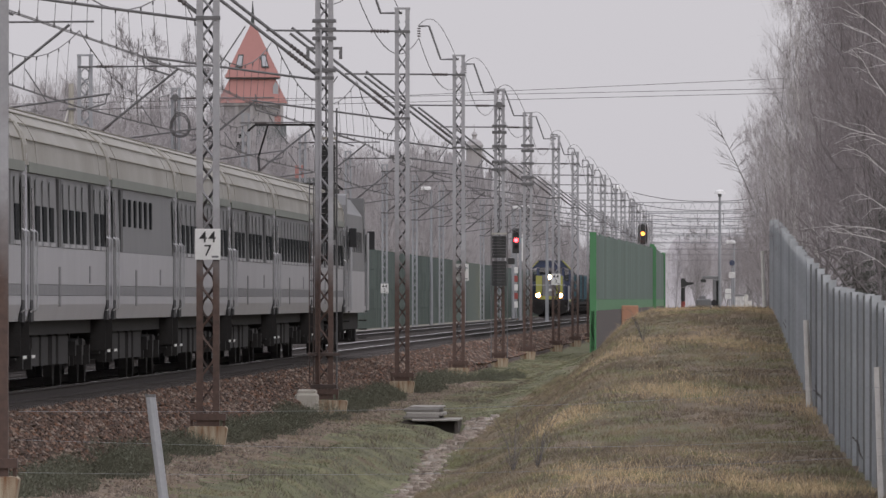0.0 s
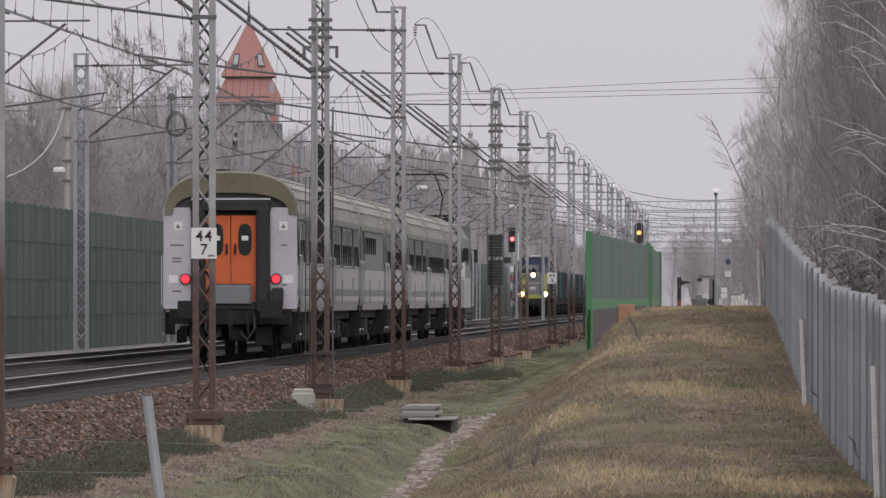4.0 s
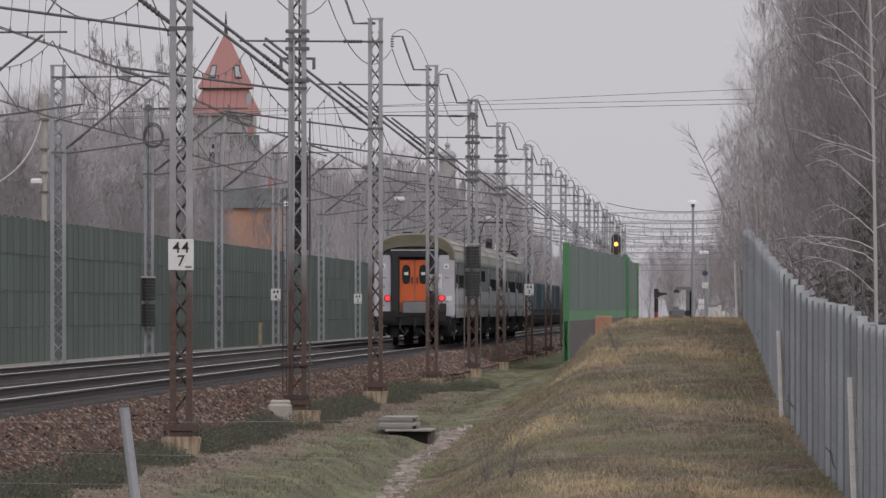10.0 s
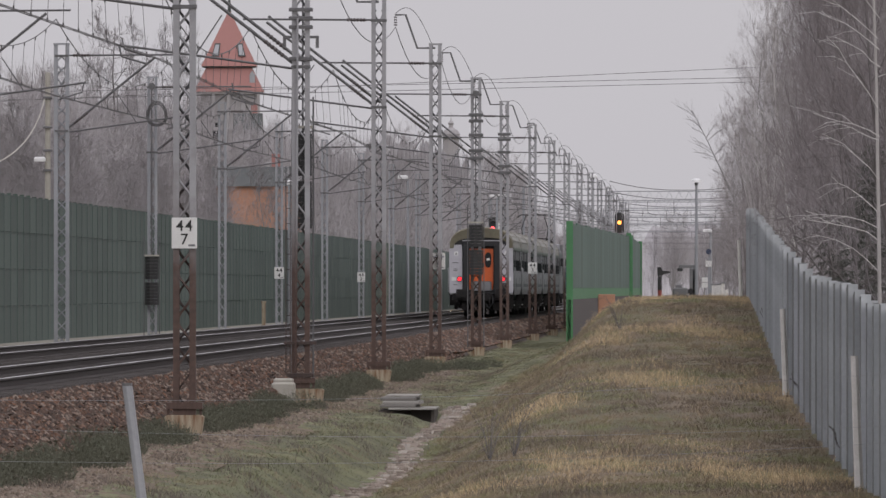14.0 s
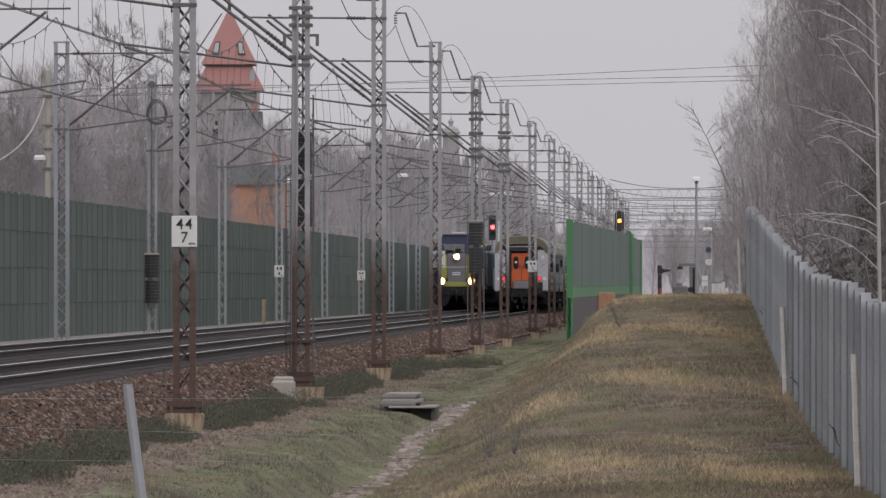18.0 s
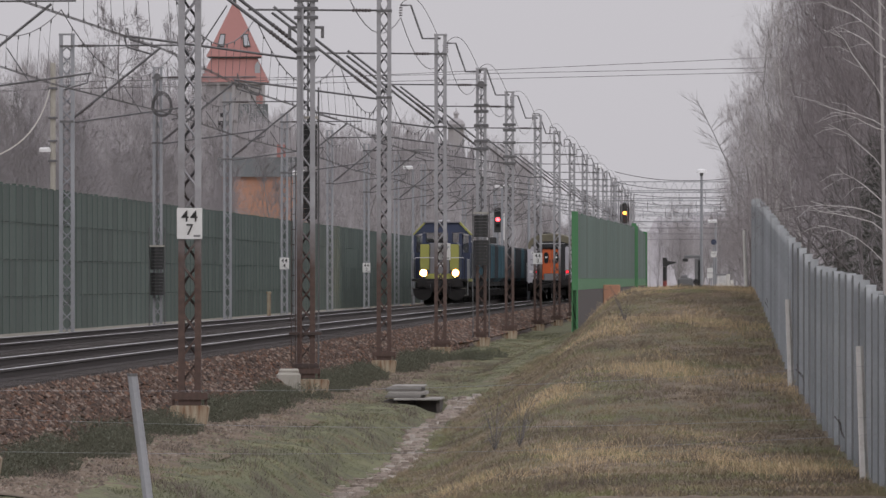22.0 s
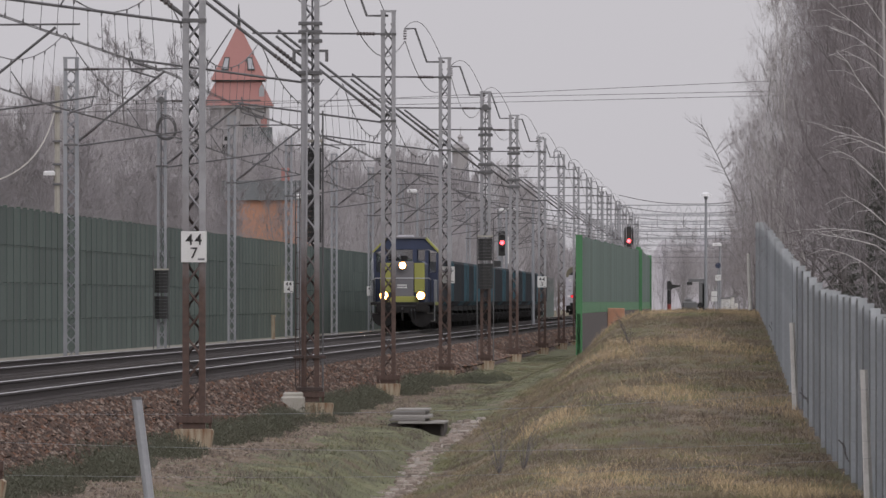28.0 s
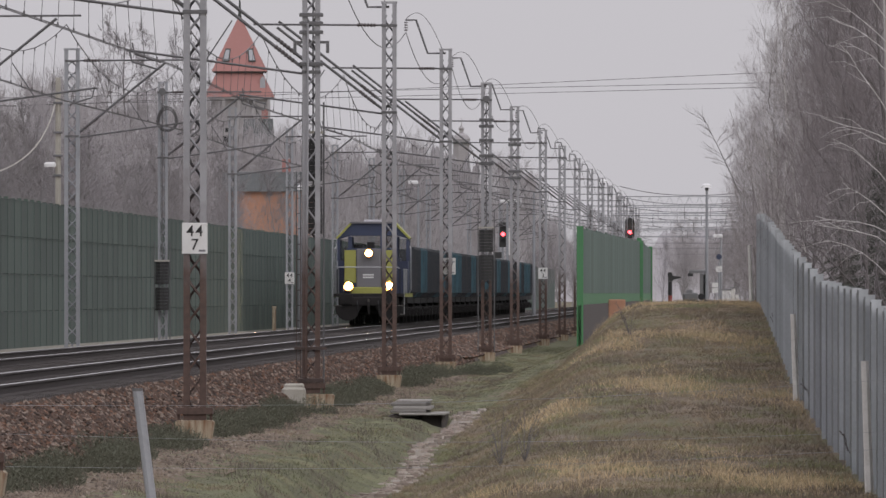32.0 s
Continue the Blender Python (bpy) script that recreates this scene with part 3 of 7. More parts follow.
def build_masts():
    near = mast_meshes(MAST_STEEL, LACE_STEEL, 0.34, 0.095, 8.62)
    far = mast_meshes(GALVANISED, GALVANISED, 0.3, 0.08, 8.4)
    arms = {-1: cantilever(-1, 2.9), 1: cantilever(1, 2.8)}
    feeders = {-1: feeder_bracket(-1), 1: feeder_bracket(1)}
    names = ["top_tube", "strut_tube", "registration_tube", "steady_arm", "stay", "insulator", "insulator", "hinge_bracket", "hinge_bracket"]
    wide = mast_meshes(GALVANISED, GALVANISED, 0.41, 0.1, 8.4)
    for row, x, s, meshes, what in ((NEAR_Y, NEAR_MASTS, -1, near, "grey lattice catenary mast, rusty towards its concrete foot"),
                                    (FAR_Y, FAR_MASTS, 1, far, "galvanised lattice catenary mast before the green noise barrier")):
        for i, y in enumerate(row):
            legs_l, legs_r, lacing, head, foot, plate = wide if y == 419 else meshes
            mast = thing("catenary_mast", x, y, BASE, what, "mast", "catenary masts, near row" if s < 0 else "catenary masts, far row")
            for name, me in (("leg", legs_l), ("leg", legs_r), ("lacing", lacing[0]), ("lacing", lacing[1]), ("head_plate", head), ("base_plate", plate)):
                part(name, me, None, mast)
            part("foundation", foot, None, mast, "rust-stained concrete foundation", at=(0.15, 0, -0.02) if y == 297.4 else None)
            bracket = part("cantilever", arms[s][0], None, mast, "dark steel tube bracket")
            for name, me in zip(names[1:], arms[s][1:]):
                part(name, me, None, bracket)
            # overlapping wire runs have a second bracket on the same mast
            if y in (297.4, 363.7, 433.8):
                second = part("second_strut", arms[s][1], None, mast, "second dark steel tube bracket", at=(0.0, 1.4, 0.16))
                for k in (3, 6, 7):
                    part(names[k], arms[s][k], None, second)
                part("bracket_beam", Shape().box(-0.05, 0.05, 0.1, 1.45, 6.2, 6.28), DARK_STEEL, mast)
            if s < 0:
                feeder = part("feeder_bracket", feeders[s][0], None, mast)
                part("hanging_insulator", feeders[s][1], None, feeder)
                part("jumper_cable", feeders[s][2], None, feeder)


build_masts()


def build_wires():
    for row, axis, what in ((NEAR_Y, NEAR_TRACK, "near track"), (FAR_Y, FAR_TRACK, "far track")):
        line = thing("overhead_line", axis, 0, 0, "dark contact wire hung from a sagging messenger wire", "overhead wire", "overhead lines")
        contact, messenger, second, hangers = Shape(), Shape(), Shape(), Shape()
        ys, sag = [], 1.05
        path, upper = [], []
        for i, (a, b) in enumerate(zip(row, row[1:])):
            for k in range(12):
                u = k / 12
                side = 0.2 * (1 - 2 * u) * (1 if i % 2 else -1)
                path.append((side, a + (b - a) * u, 5.6))
                upper.append((side * 0.4, a + (b - a) * u, 7.3 - sag * 4 * u * (1 - u)))
        contact.tube(path, 0.01, 4)
        part("contact_wire", Shape().tube([(x + 0.07, y, z) for x, y, z in path], 0.01, 4), WIRE, line)
        messenger.tube(upper, 0.012, 4)
        for i, (p, q) in enumerate(zip(path, upper)):
            if i % 12 and i < 150:
                hanger = Shape().tube([p, q], 0.006, 3)
                for (x, y, z), drop in ((p, 0.0), (q, -0.12)):
                    hanger.box(x - 0.012, x + 0.016, y - 0.02, y + 0.02, z + drop * 0.5 - 0.01, z + drop * 0.5 + 0.07)
                part("dropper", hanger, WIRE, line)
            elif i % 12:
                hangers.tube([p, q], 0.006, 3)
        part("contact_wire", contact, WIRE, line)
        part("messenger_wire", messenger, WIRE, line)
        tagged(part("dropper_run", hangers, WIRE, line), kind="stuff")
    feeder = Shape()
    pts = []
    for a, b in zip(NEAR_Y, NEAR_Y[1:]):
        pts += [(NEAR_MASTS - 1.1, a + (b - a) * k / 10, 8.48 - 0.9 * 4 * k / 10 * (1 - k / 10)) for k in range(10)]
    solid("feeder_wire", feeder.tube(pts, 0.012, 4), WIRE, "dark feeder wire sagging from bracket to bracket", "wire")
    for z, x0 in ((15.15, 0.045), (14.6, 0.02), (14.3, 0.024)):
        pts = [(-60 + 6 * i, 1000, z + x0 * (6 * i - 58) + 0.0004 * (i - 8) ** 2) for i in range(16)]
        solid("power_line_wire", Shape().tube(pts, 0.022, 4), WIRE, "thin power line wire across the sky", "wire", "power line wires")


build_wires()


# ---- noise barriers and fence ----
def build_far_barrier():
    wall = thing("noise_barrier", -20.0, 0, 0, "tall dark green noise barrier of panels between posts", "noise barrier", kind="structure")
    panel = Shape().box(-0.06, 0.06, 0.06, 3.94, 0, 1.015).box(0.06, 0.068, 0.06, 3.94, 0.985, 1.015).mesh("panel", GREEN_PANEL)
    post = Shape().box(-0.09, 0.032, -0.06, 0.06, -0.6, 4.04).mesh("post", GREEN_PANEL)
    pale_post = Shape().box(-0.09, 0.034, -0.07, 0.07, -0.6, 4.06).mesh("post", GREEN_POST)
    plinth = Shape().box(-0.1, 0.09, 380, 1300, -0.75, -0.25)
    part("plinth", plinth, CONCRETE, wall, "pale concrete plinth")
    y = 392
    rng = random.Random(4)
    while y < 1100:
        part("post", pale_post if rng.random() < 0.3 else post, None, wall, at=(0.04, y, -0.15))
        for k in range(4):
            ob = part("panel", panel, None, wall, at=(0, y, -0.25 + 1.03 * k))
        y += 4
    far = Shape()
    far.box(-0.06, 0.06, 1100, 1700, -0.3, 3.85)
    part("panels_beyond", far, GREEN_PANEL, wall)


build_far_barrier()


def build_near_barrier():
    for y0, y1, x, base, high, rise in ((573, 915, -5.8, -0.45, 4.12, 0.6), (917, 1015, -5.72, -0.45, 4.75, -0.2)):
        wall = thing("noise_barrier", x, y0, base, "green-framed noise barrier with pale grey-green panels beside the mound", "noise barrier", "near noise barriers", "structure")
        n = int((y1 - y0) / 5)
        end_post = Shape().box(-0.12, 0.12, -0.1, 0.1, -0.3, high + 0.05).mesh("end_post", BRIGHT_GREEN)
        post = Shape().box(-0.06, 0.026, -0.1, 0.1, -0.3, high - 0.02).mesh("post", BRIGHT_GREEN)
        panels = [Shape().box(-0.03, 0.03, 0.03, 4.97, 1.72, high + rise * k / 8).mesh("panel", MESH_GREEN) for k in range(9)]
        low = Shape().box(-0.03, 0.034, 0.03, 4.97, 1.3, 1.715).mesh("lower_panel", BRIGHT_GREEN)
        foot = Shape().box(-0.08, 0.05, -0.1, 4.9, -0.5, 1.295).mesh("plinth", PLINTH)
        for i in range(n):
            up = rise * i / n
            part("end_post" if i == 0 else "post", end_post if i == 0 else post, None, wall, "bright green end post" if i == 0 else "", at=(0, i * 5.0, up))
            part("panel", panels[round(8 * i / n)], None, wall, at=(0, i * 5.0, 0))
            part("lower_panel", low, None, wall, "green lower panel", at=(0, i * 5.0, 0))
            part("plinth", foot, None, wall, "dark brown plinth", at=(0, i * 5.0, 0))
        far_post = Shape().box(-0.14, 0.14, -0.1, 0.1, -0.3, high + (0.75 if rise > 0 else 0.0) - rise * 0.9).mesh("end_post", BRIGHT_GREEN)
        part("end_post", far_post, None, wall, "tall bright green end post" if rise > 0 else "", at=(0, n * 5.0, rise))


build_near_barrier()


def fence_line(y):
    return float(np.interp(y, [120, 185, 220, 256, 307, 347, 385], [1.92, 1.54, 1.26, 0.93, 0.79, 0.64, 0.5]))


def build_fence():
    fence = thing("sheet_fence", 0, 0, 0, "tall grey fence of sheet panels between proud steel posts", "fence", kind="structure")
    rng = random.Random(8)
    post = Shape().box(-0.082, 0.03, -0.05, 0.05, -0.3, 2.13).box(-0.087, 0.035, -0.055, 0.055, 2.13, 2.15).mesh("fence_post", FENCE_POST)
    sheets = []
    for k in range(5):
        h = 2.12 + rng.uniform(-0.02, 0.02)
        outline = [(-0.01, 0.0), (-0.03, 0.04), (-0.03, 0.26), (-0.01, 0.3), (0.02, 0.3), (0.02, 0.0)]
        sheets.append(Shape().add([(x, y, z) for z in (-0.15, h) for x, y in outline], [(5, 4, 3, 2, 1, 0), (6, 7, 8, 9, 10, 11)] + [(i, (i + 1) % 6, 6 + (i + 1) % 6, 6 + i) for i in range(6)]).mesh("sheet", FENCE_SHEET))
    y = 150.0
    while y < 384:
        bay = float(np.interp(y, [150, 185, 250, 384], [4.4, 5.2, 6.6, 8.0]))
        x, x2 = fence_line(y), fence_line(y + bay)
        z = float(ground_height(np.array((x + x2) / 2), np.array(y + bay / 2)))
        z += float(np.interp(y, [150, 171, 190, 222, 243, 290], [-0.16, -0.04, 0.16, 0.04, 0.06, 0.0]))
        part("fence_post", post, None, fence, at=(x, y, z + rng.uniform(-0.03, 0.02)))
        bend = math.atan2(-(x2 - x), bay)
        n = 8
        for k in range(n):
            ob = part("sheet", sheets[rng.randrange(5)], None, fence, at=(x + (x2 - x) * k / n, y + 0.06 + (bay - 0.12) * k / n, z))
            ob.rotation_euler = (0, 0, bend + rng.uniform(-0.004, 0.004))
            ob.scale = (1, (bay - 0.12) / n / 0.302, 1)
        y += bay


build_fence()


def fence_posts():
    for y, off, h, r in ((176, -0.125, 1.5, 0.045), (245, -0.13, 1.36, 0.045), (386, -0.19, 1.42, 0.042)):
        x = fence_line(y) + off
        z = float(ground_height(np.array(x), np.array(y)))
        post = thing("concrete_post", x, y, z, "slim pale concrete post standing before the sheet fence", "post", "pale posts")
        part("shaft", Shape().tube([(0, 0, -0.2), (-0.06, 0, h)], r * 1.2, 6, r_end=r), POST_WHITE, post)


fence_posts()


# ---- trains ----
def wheelset_mesh(r=0.46):
    shape = Shape()
    for s in (-0.75, 0.75):
        ring = [(r * math.cos(2 * math.pi * i / 16), r * math.sin(2 * math.pi * i / 16)) for i in range(16)]
        shape.across(ring, s - 0.065, s + 0.065)
    shape.across([(0.08 * math.cos(a * math.pi / 4), 0.08 * math.sin(a * math.pi / 4)) for a in range(8)], -0.7, 0.7)
    return shape.mesh("wheelset", UNDERFRAME)


WHEELSET = wheelset_mesh()


def bogie(parent, y, base=2.5):
    frame_ = Shape()
    for s in (-1, 1):
        x0, x1 = (s * 1.0, s * 1.16) if s > 0 else (s * 1.16, s * 1.0)
        frame_.across([(y - base / 2 - 0.5, 0.45), (y + base / 2 + 0.5, 0.45), (y + base / 2 + 0.45, 0.66), (y + 0.7, 0.7), (y + 0.5, 0.5), (y - 0.5, 0.5), (y - 0.7, 0.7), (y - base / 2 - 0.45, 0.66)], x0, x1)
        for e in (-1, 1):
            frame_.box(s * 1.18 - 0.06, s * 1.18 + 0.06, y + e * base / 2 - 0.14, y + e * base / 2 + 0.14, 0.32, 0.6)
    frame_.box(-1.0, 1.0, y - 0.25, y + 0.25, 0.5, 0.8)
    ob = part("bogie", frame_, UNDERFRAME, parent)
    for e in (-1, 1):
        part("wheelset", WHEELSET, None, ob, at=(0, y + e * base / 2, 0.46))


def buffers(parent, y, s):
    for x in (-0.875, 0.875):
        b = Shape()
        b.disc(x, min(y, y + s * 0.45), 1.04, 0.1, 0.45, 10)
        b.disc(x, min(y, y + s * 0.3), 1.04, 0.15, 0.3, 12)
        shank = part("buffer", b, UNDERFRAME, parent)
        face = Shape().block(x - 0.24, x + 0.24, *sorted((y + s * 0.452, y + s * 0.49)), 0.86, 1.22, 0.015)
        part("buffer_head", face, UNDERFRAME, shank)


def arch(half, z0, z1, n=12, y_power=2.6):
    """The roof line from the right eave over the top to the left eave."""
    out = []
    for i in range(n + 1):
        a = math.pi * i / n
        c, s = math.cos(a), math.sin(a)
        out.append((half * math.copysign(abs(c) ** (2 / y_power), c), z0 + (z1 - z0) * abs(s) ** (2 / y_power)))
    return out


COACH_L, COACH_W = 26.4, 1.43


def roof_hood(w, y, s):
    """The rounded end of a coach roof: the roof line drawn in towards the end, open underneath."""
    outer = arch(w, 3.05, 3.985, 16)
    tip = [(x * 0.975, 3.05 + (z - 3.05) * 0.95) for x, z in outer]
    lip = [(x * 0.86, 3.05 + (z - 3.05) * 0.5) for x, z in outer]
    loops = [[(x, y + s * 0.3, z) for x, z in outer], [(x, y + s * 0.05, z) for x, z in outer], [(x, y - s * 0.06, z) for x, z in tip],
             [(x, y - s * 0.02, z) for x, z in lip], [(x, y + s * 0.3, z) for x, z in lip]]
    n = len(outer)
    faces = [(a * n + i, a * n + i + 1, b * n + i + 1, b * n + i) for a, b in ((0, 1), (1, 2), (2, 3), (3, 4), (4, 0)) for i in range(n - 1)]
    faces += [tuple(k * n for k in range(5)), tuple(k * n + n - 1 for k in range(4, -1, -1))]
    return Shape().add(sum(loops, []), faces)


def build_coach(kind, rear=False):
    coach = thing("passenger_coach", NEAR_TRACK, 260, 0, "grey express passenger coach with a ribbed silver roof", "railway coach", "passenger train")
    w, n = COACH_W, COACH_L
    # lower body, waist stripe, window band
    part("lower_body", Shape().prism([(-w + 0.05, 0.98), (w - 0.05, 0.98), (w, 1.2), (w, 1.32), (-w, 1.32), (-w, 1.2)], 0.12, n - 0.12), COACH_LIGHT, coach)
    part("stripe", Shape().prism([(-w, 1.325), (w, 1.325), (w, 1.47), (-w, 1.47)], 0.12, n - 0.12), COACH_STRIPE, coach, "darker grey line along the side")
    part("side_body", Shape().prism([(-w, 1.475), (w, 1.475), (w, 1.98), (-w, 1.98)], 0.12, n - 0.12), COACH_LIGHT, coach)
    part("window_band", Shape().prism([(-w + 0.01, 1.985), (w - 0.01, 1.985), (w - 0.04, 2.95), (-w + 0.04, 2.95)], 0.12, n - 0.12), COACH_DARK, coach, "dark grey window band")
    roof = part("roof", Shape().prism([(-w + 0.04, 2.955), (w - 0.04, 2.955)] + arch(w - 0.02, 3.05, 3.98), 0.3, n - 0.3), COACH_ROOF, coach, "silver-grey ribbed roof")
    for i in (1, 2, 3, 4, 8, 9, 10, 11):
        x, z = arch(w, 3.06, 3.99)[i]
        part("roof_rib", Shape().tube([(x, 0.35, z), (x, n - 0.35, z)], 0.011, 5), ROOF_END, roof)
    for y in (3.0, n - 3.1):
        part("roof_seam", Shape().prism(arch(w - 0.012, 3.06, 3.988) + arch(w - 0.03, 3.0, 3.96)[::-1], y, y + 0.06), COACH_ROOF, roof)
    for y in (5.2, 12.8, 20.6):
        part("roof_vent", Shape().block(-0.55, -0.15, y, y + 0.5, 3.86, 4.06, 0.05), UNDERFRAME, roof, "small dark roof ventilator")
    part("underframe", Shape().box(-1.2, 1.2, 0.3, n - 0.3, 0.78, 0.975), UNDERFRAME, coach)
    for y0, y1 in ((7.2, 9.4), (10.0, 12.2), (13.4, 14.6), (15.4, 18.6)):
        part("equipment_box", Shape().block(-1.15, 1.15, y0, y1, 0.35, 0.8, 0.05), UNDERFRAME, coach)
    bogie(coach, 3.9)
    bogie(coach, n - 3.9)
    # windows, doors and rails on both sides
    for s in (-1, 1):
        bars = {"rear": (6.2, 21.2), "grille": (9.1, 19.6), "open": (), "closed": (3.4,)}[kind]
        if kind == "closed":
            spots = [(4.9 + 2.1 * k, 0.62, 2.38, 2.8) for k in range(6)]
        else:
            spots = [(2.5 + 2.1 * k, 1.15, 2.05, 2.52) for k in range(11)]
        for y, wide, z0, z1 in spots:
            if any(abs(y + 0.5 - b - 0.4) < 1.0 for b in bars):
                continue
            x = s * (w - 0.022)
            window = part("window", Shape().box(min(x, x + s * 0.02), max(x, x + s * 0.02), y, y + wide, z0, z1), GRIMY_GLASS, coach)
            if kind != "closed":
                part("upper_pane", Shape().box(min(x, x + s * 0.012), max(x, x + s * 0.012), y, y + wide, z1 + 0.01, 2.87), BLIND, window, "upper pane with its grey blind drawn")
                part("sill", Shape().box(min(x, x + s * 0.035), max(x, x + s * 0.035), y - 0.08, y + wide + 0.08, 1.99, 2.04), COACH_LIGHT, window)
        for y in bars:
            x = s * (w - 0.03)
            part("vestibule_window", Shape().box(min(x, x + s * 0.035), max(x, x + s * 0.035), y, y + 0.8, 1.99, 2.93), COACH_SHADE, coach, "tall dark vestibule window")
        part("eave_strip", Shape().box(min(s * (w - 0.03), s * (w + 0.004)), max(s * (w - 0.03), s * (w + 0.004)), 0.3, n - 0.3, 2.955, 3.09), EAVE, coach, "grey-green strip under the roof edge")
        for y in (0.55, n - 1.35):
            door = part("side_door", Shape().box(min(s * w, s * (w + 0.012)), max(s * w, s * (w + 0.012)), y, y + 0.8, 1.02, 2.9), COACH_DARK, coach)
            part("door_window", Shape().box(min(s * (w + 0.012), s * (w + 0.02)), max(s * (w + 0.012), s * (w + 0.02)), y + 0.15, y + 0.65, 2.05, 2.75), WINDOW, door)
            for e in (-0.08, 0.88):
                part("handrail", Shape().tube([(s * (w + 0.01), y + e, 1.1), (s * (w + 0.06), y + e, 1.14), (s * (w + 0.06), y + e, 2.16), (s * (w + 0.01), y + e, 2.2)], 0.011, 5), CHROME, door)
            part("step_well", Shape().box(min(s * (w - 0.03), s * (w + 0.016)), max(s * (w - 0.03), s * (w + 0.016)), y - 0.02, y + 0.82, 0.97, 1.26), RUBBER, door)
            part("step", Shape().box(min(s * 1.15, s * 1.45), max(s * 1.15, s * 1.45), y, y + 0.8, 0.5, 0.52).box(min(s * 1.2, s * 1.42), max(s * 1.2, s * 1.42), y, y + 0.03, 0.5, 0.98), UNDERFRAME, coach)
            # glints on the steps, put in as white strips
            part("step_glint", Shape().box(min(s * 1.452, s * 1.465), max(s * 1.452, s * 1.465), y, y + 0.8, 0.49, 0.53), WHITE_PAINT, coach)
        part("vent_grille", Shape().box(min(s * w, s * (w + 0.01)), max(s * w, s * (w + 0.01)), 9.2, 9.75, 1.17, 1.72), COACH_DARK, coach, "sunken grey grille")
        part("vent_grille", Shape().box(min(s * w, s * (w + 0.01)), max(s * w, s * (w + 0.01)), 19.2, 19.6, 1.5, 1.75), COACH_STRIPE, coach)
    # both ends
    for y, s in ((0.0, 1), (n, -1)):
        inner = lambda a, b: (min(y + s * a, y + s * b), max(y + s * a, y + s * b))
        for e in (-1, 1):
            x0, x1 = sorted((e * 0.83, e * w))
            pillar = part("end_pillar", Shape().box(x0, x1 - (0.02 if e > 0 else 0), *inner(0.0, 0.12), 1.05, 3.2), COACH_END, coach, "pale end wall panel")
            part("label_plate", Shape().box(e * 1.12 - 0.09, e * 1.12 + 0.09, *inner(-0.006, 0.0), 2.72, 2.9), WHITE_PAINT, pillar)
            for z, wide in ((2.4, 0.15), (2.12, 0.1), (2.05, 0.1), (1.42, 0.1)) if e < 0 else ((2.4, 0.07), (1.55, 0.06)):
                part("lettering_bar", Shape().box(e * 1.14 - wide, e * 1.14 + wide * 0.9, *inner(-0.004, 0.0), z - 0.018, z + 0.018), COACH_DARK, pillar)
            part("label_plate", Shape().box(e * 1.22 - 0.1, e * 1.22 + 0.1, *inner(-0.006, 0.0), 1.6, 1.76), WHITE_PAINT, pillar)
            part("label_mark", Shape().prism([(e * 1.12 - 0.055, 2.76), (e * 1.12 + 0.055, 2.76), (e * 1.12, 2.86)], *inner(-0.01, -0.007)), COACH_DARK, pillar)
            lamp = part("tail_light", Shape().disc(e * 0.965, y - (0.05 if s > 0 else 0.0), 1.68, 0.12, 0.05, 16), RUBBER, coach, "red tail lamp in a dark rim")
            part("lens", Shape().disc(e * 0.965, y - (0.065 if s > 0 else -0.05), 1.68, 0.088, 0.015, 16), TAIL_RED if s > 0 else RUBBER, lamp)
            part("gangway_pad", Shape().block(e * 0.69 - 0.15, e * 0.69 + 0.15, *inner(-0.14, 0.1), 1.0, 3.22, 0.06), RUBBER, coach, "black rubber gangway pad")
        part("gangway_lintel", Shape().block(-0.86, 0.86, *inner(-0.12, 0.1), 3.14, 3.36, 0.05), RUBBER, coach, "black rubber gangway lintel")
        part("gangway_edge", Shape().box(-0.84, 0.84, *inner(-0.1, -0.02), 3.365, 3.4), CHROME, coach, "bright metal edge over the gangway")
        part("gangway_sill", Shape().block(-0.55, 0.55, *inner(-0.02, 0.12), 1.05, 1.2, 0.03), RUBBER, coach)
        part("gangway_floor", Shape().block(-0.46, 0.46, *inner(-0.1, 0.04), 1.16, 1.58, 0.06), COACH_STRIPE, coach, "grey fold-down gangway plate")
        paint = ROOF_END if rear and s > 0 else COACH_ROOF
        part("roof_end", roof_hood(w, y, s), paint, coach, "olive grey rounded roof end" if rear and s > 0 else "rounded roof end")
        # shade of the recess put into this wall's dark grey
        part("end_header", Shape().prism([(-1.3, 3.1), (1.3, 3.1), (1.26, 3.3), (0.95, 3.58), (-0.95, 3.58), (-1.26, 3.3)], *inner(0.13, 0.2)), COACH_SHADE, coach, "recessed wall, shade under the roof end put into its colour")
        part("end_recess", Shape().box(-0.84, 0.84, *inner(0.13, 0.2), 1.05, 3.3), RUBBER, coach)
        for e in (-1, 1):
            x0, x1 = sorted((e * 0.012, e * 0.535))
            leaf = part("end_door", Shape().box(x0, x1, *inner(0.06, 0.11), 1.21, 3.03), ORANGE, coach, "bright orange end door leaf")
            oval = [(e * 0.3 + 0.145 * math.copysign(abs(math.cos(a)) ** 0.7, math.cos(a)), 2.52 + 0.34 * math.copysign(abs(math.sin(a)) ** 0.7, math.sin(a))) for a in (math.pi * k / 10 for k in range(20))]
            part("door_window", Shape().prism(oval, *inner(0.045, 0.058)), WINDOW, leaf)
            part("sticker", Shape().box(e * 0.3 - 0.07, e * 0.3 + 0.07, *inner(0.03, 0.042), 2.5, 2.6), WHITE_PAINT, leaf)
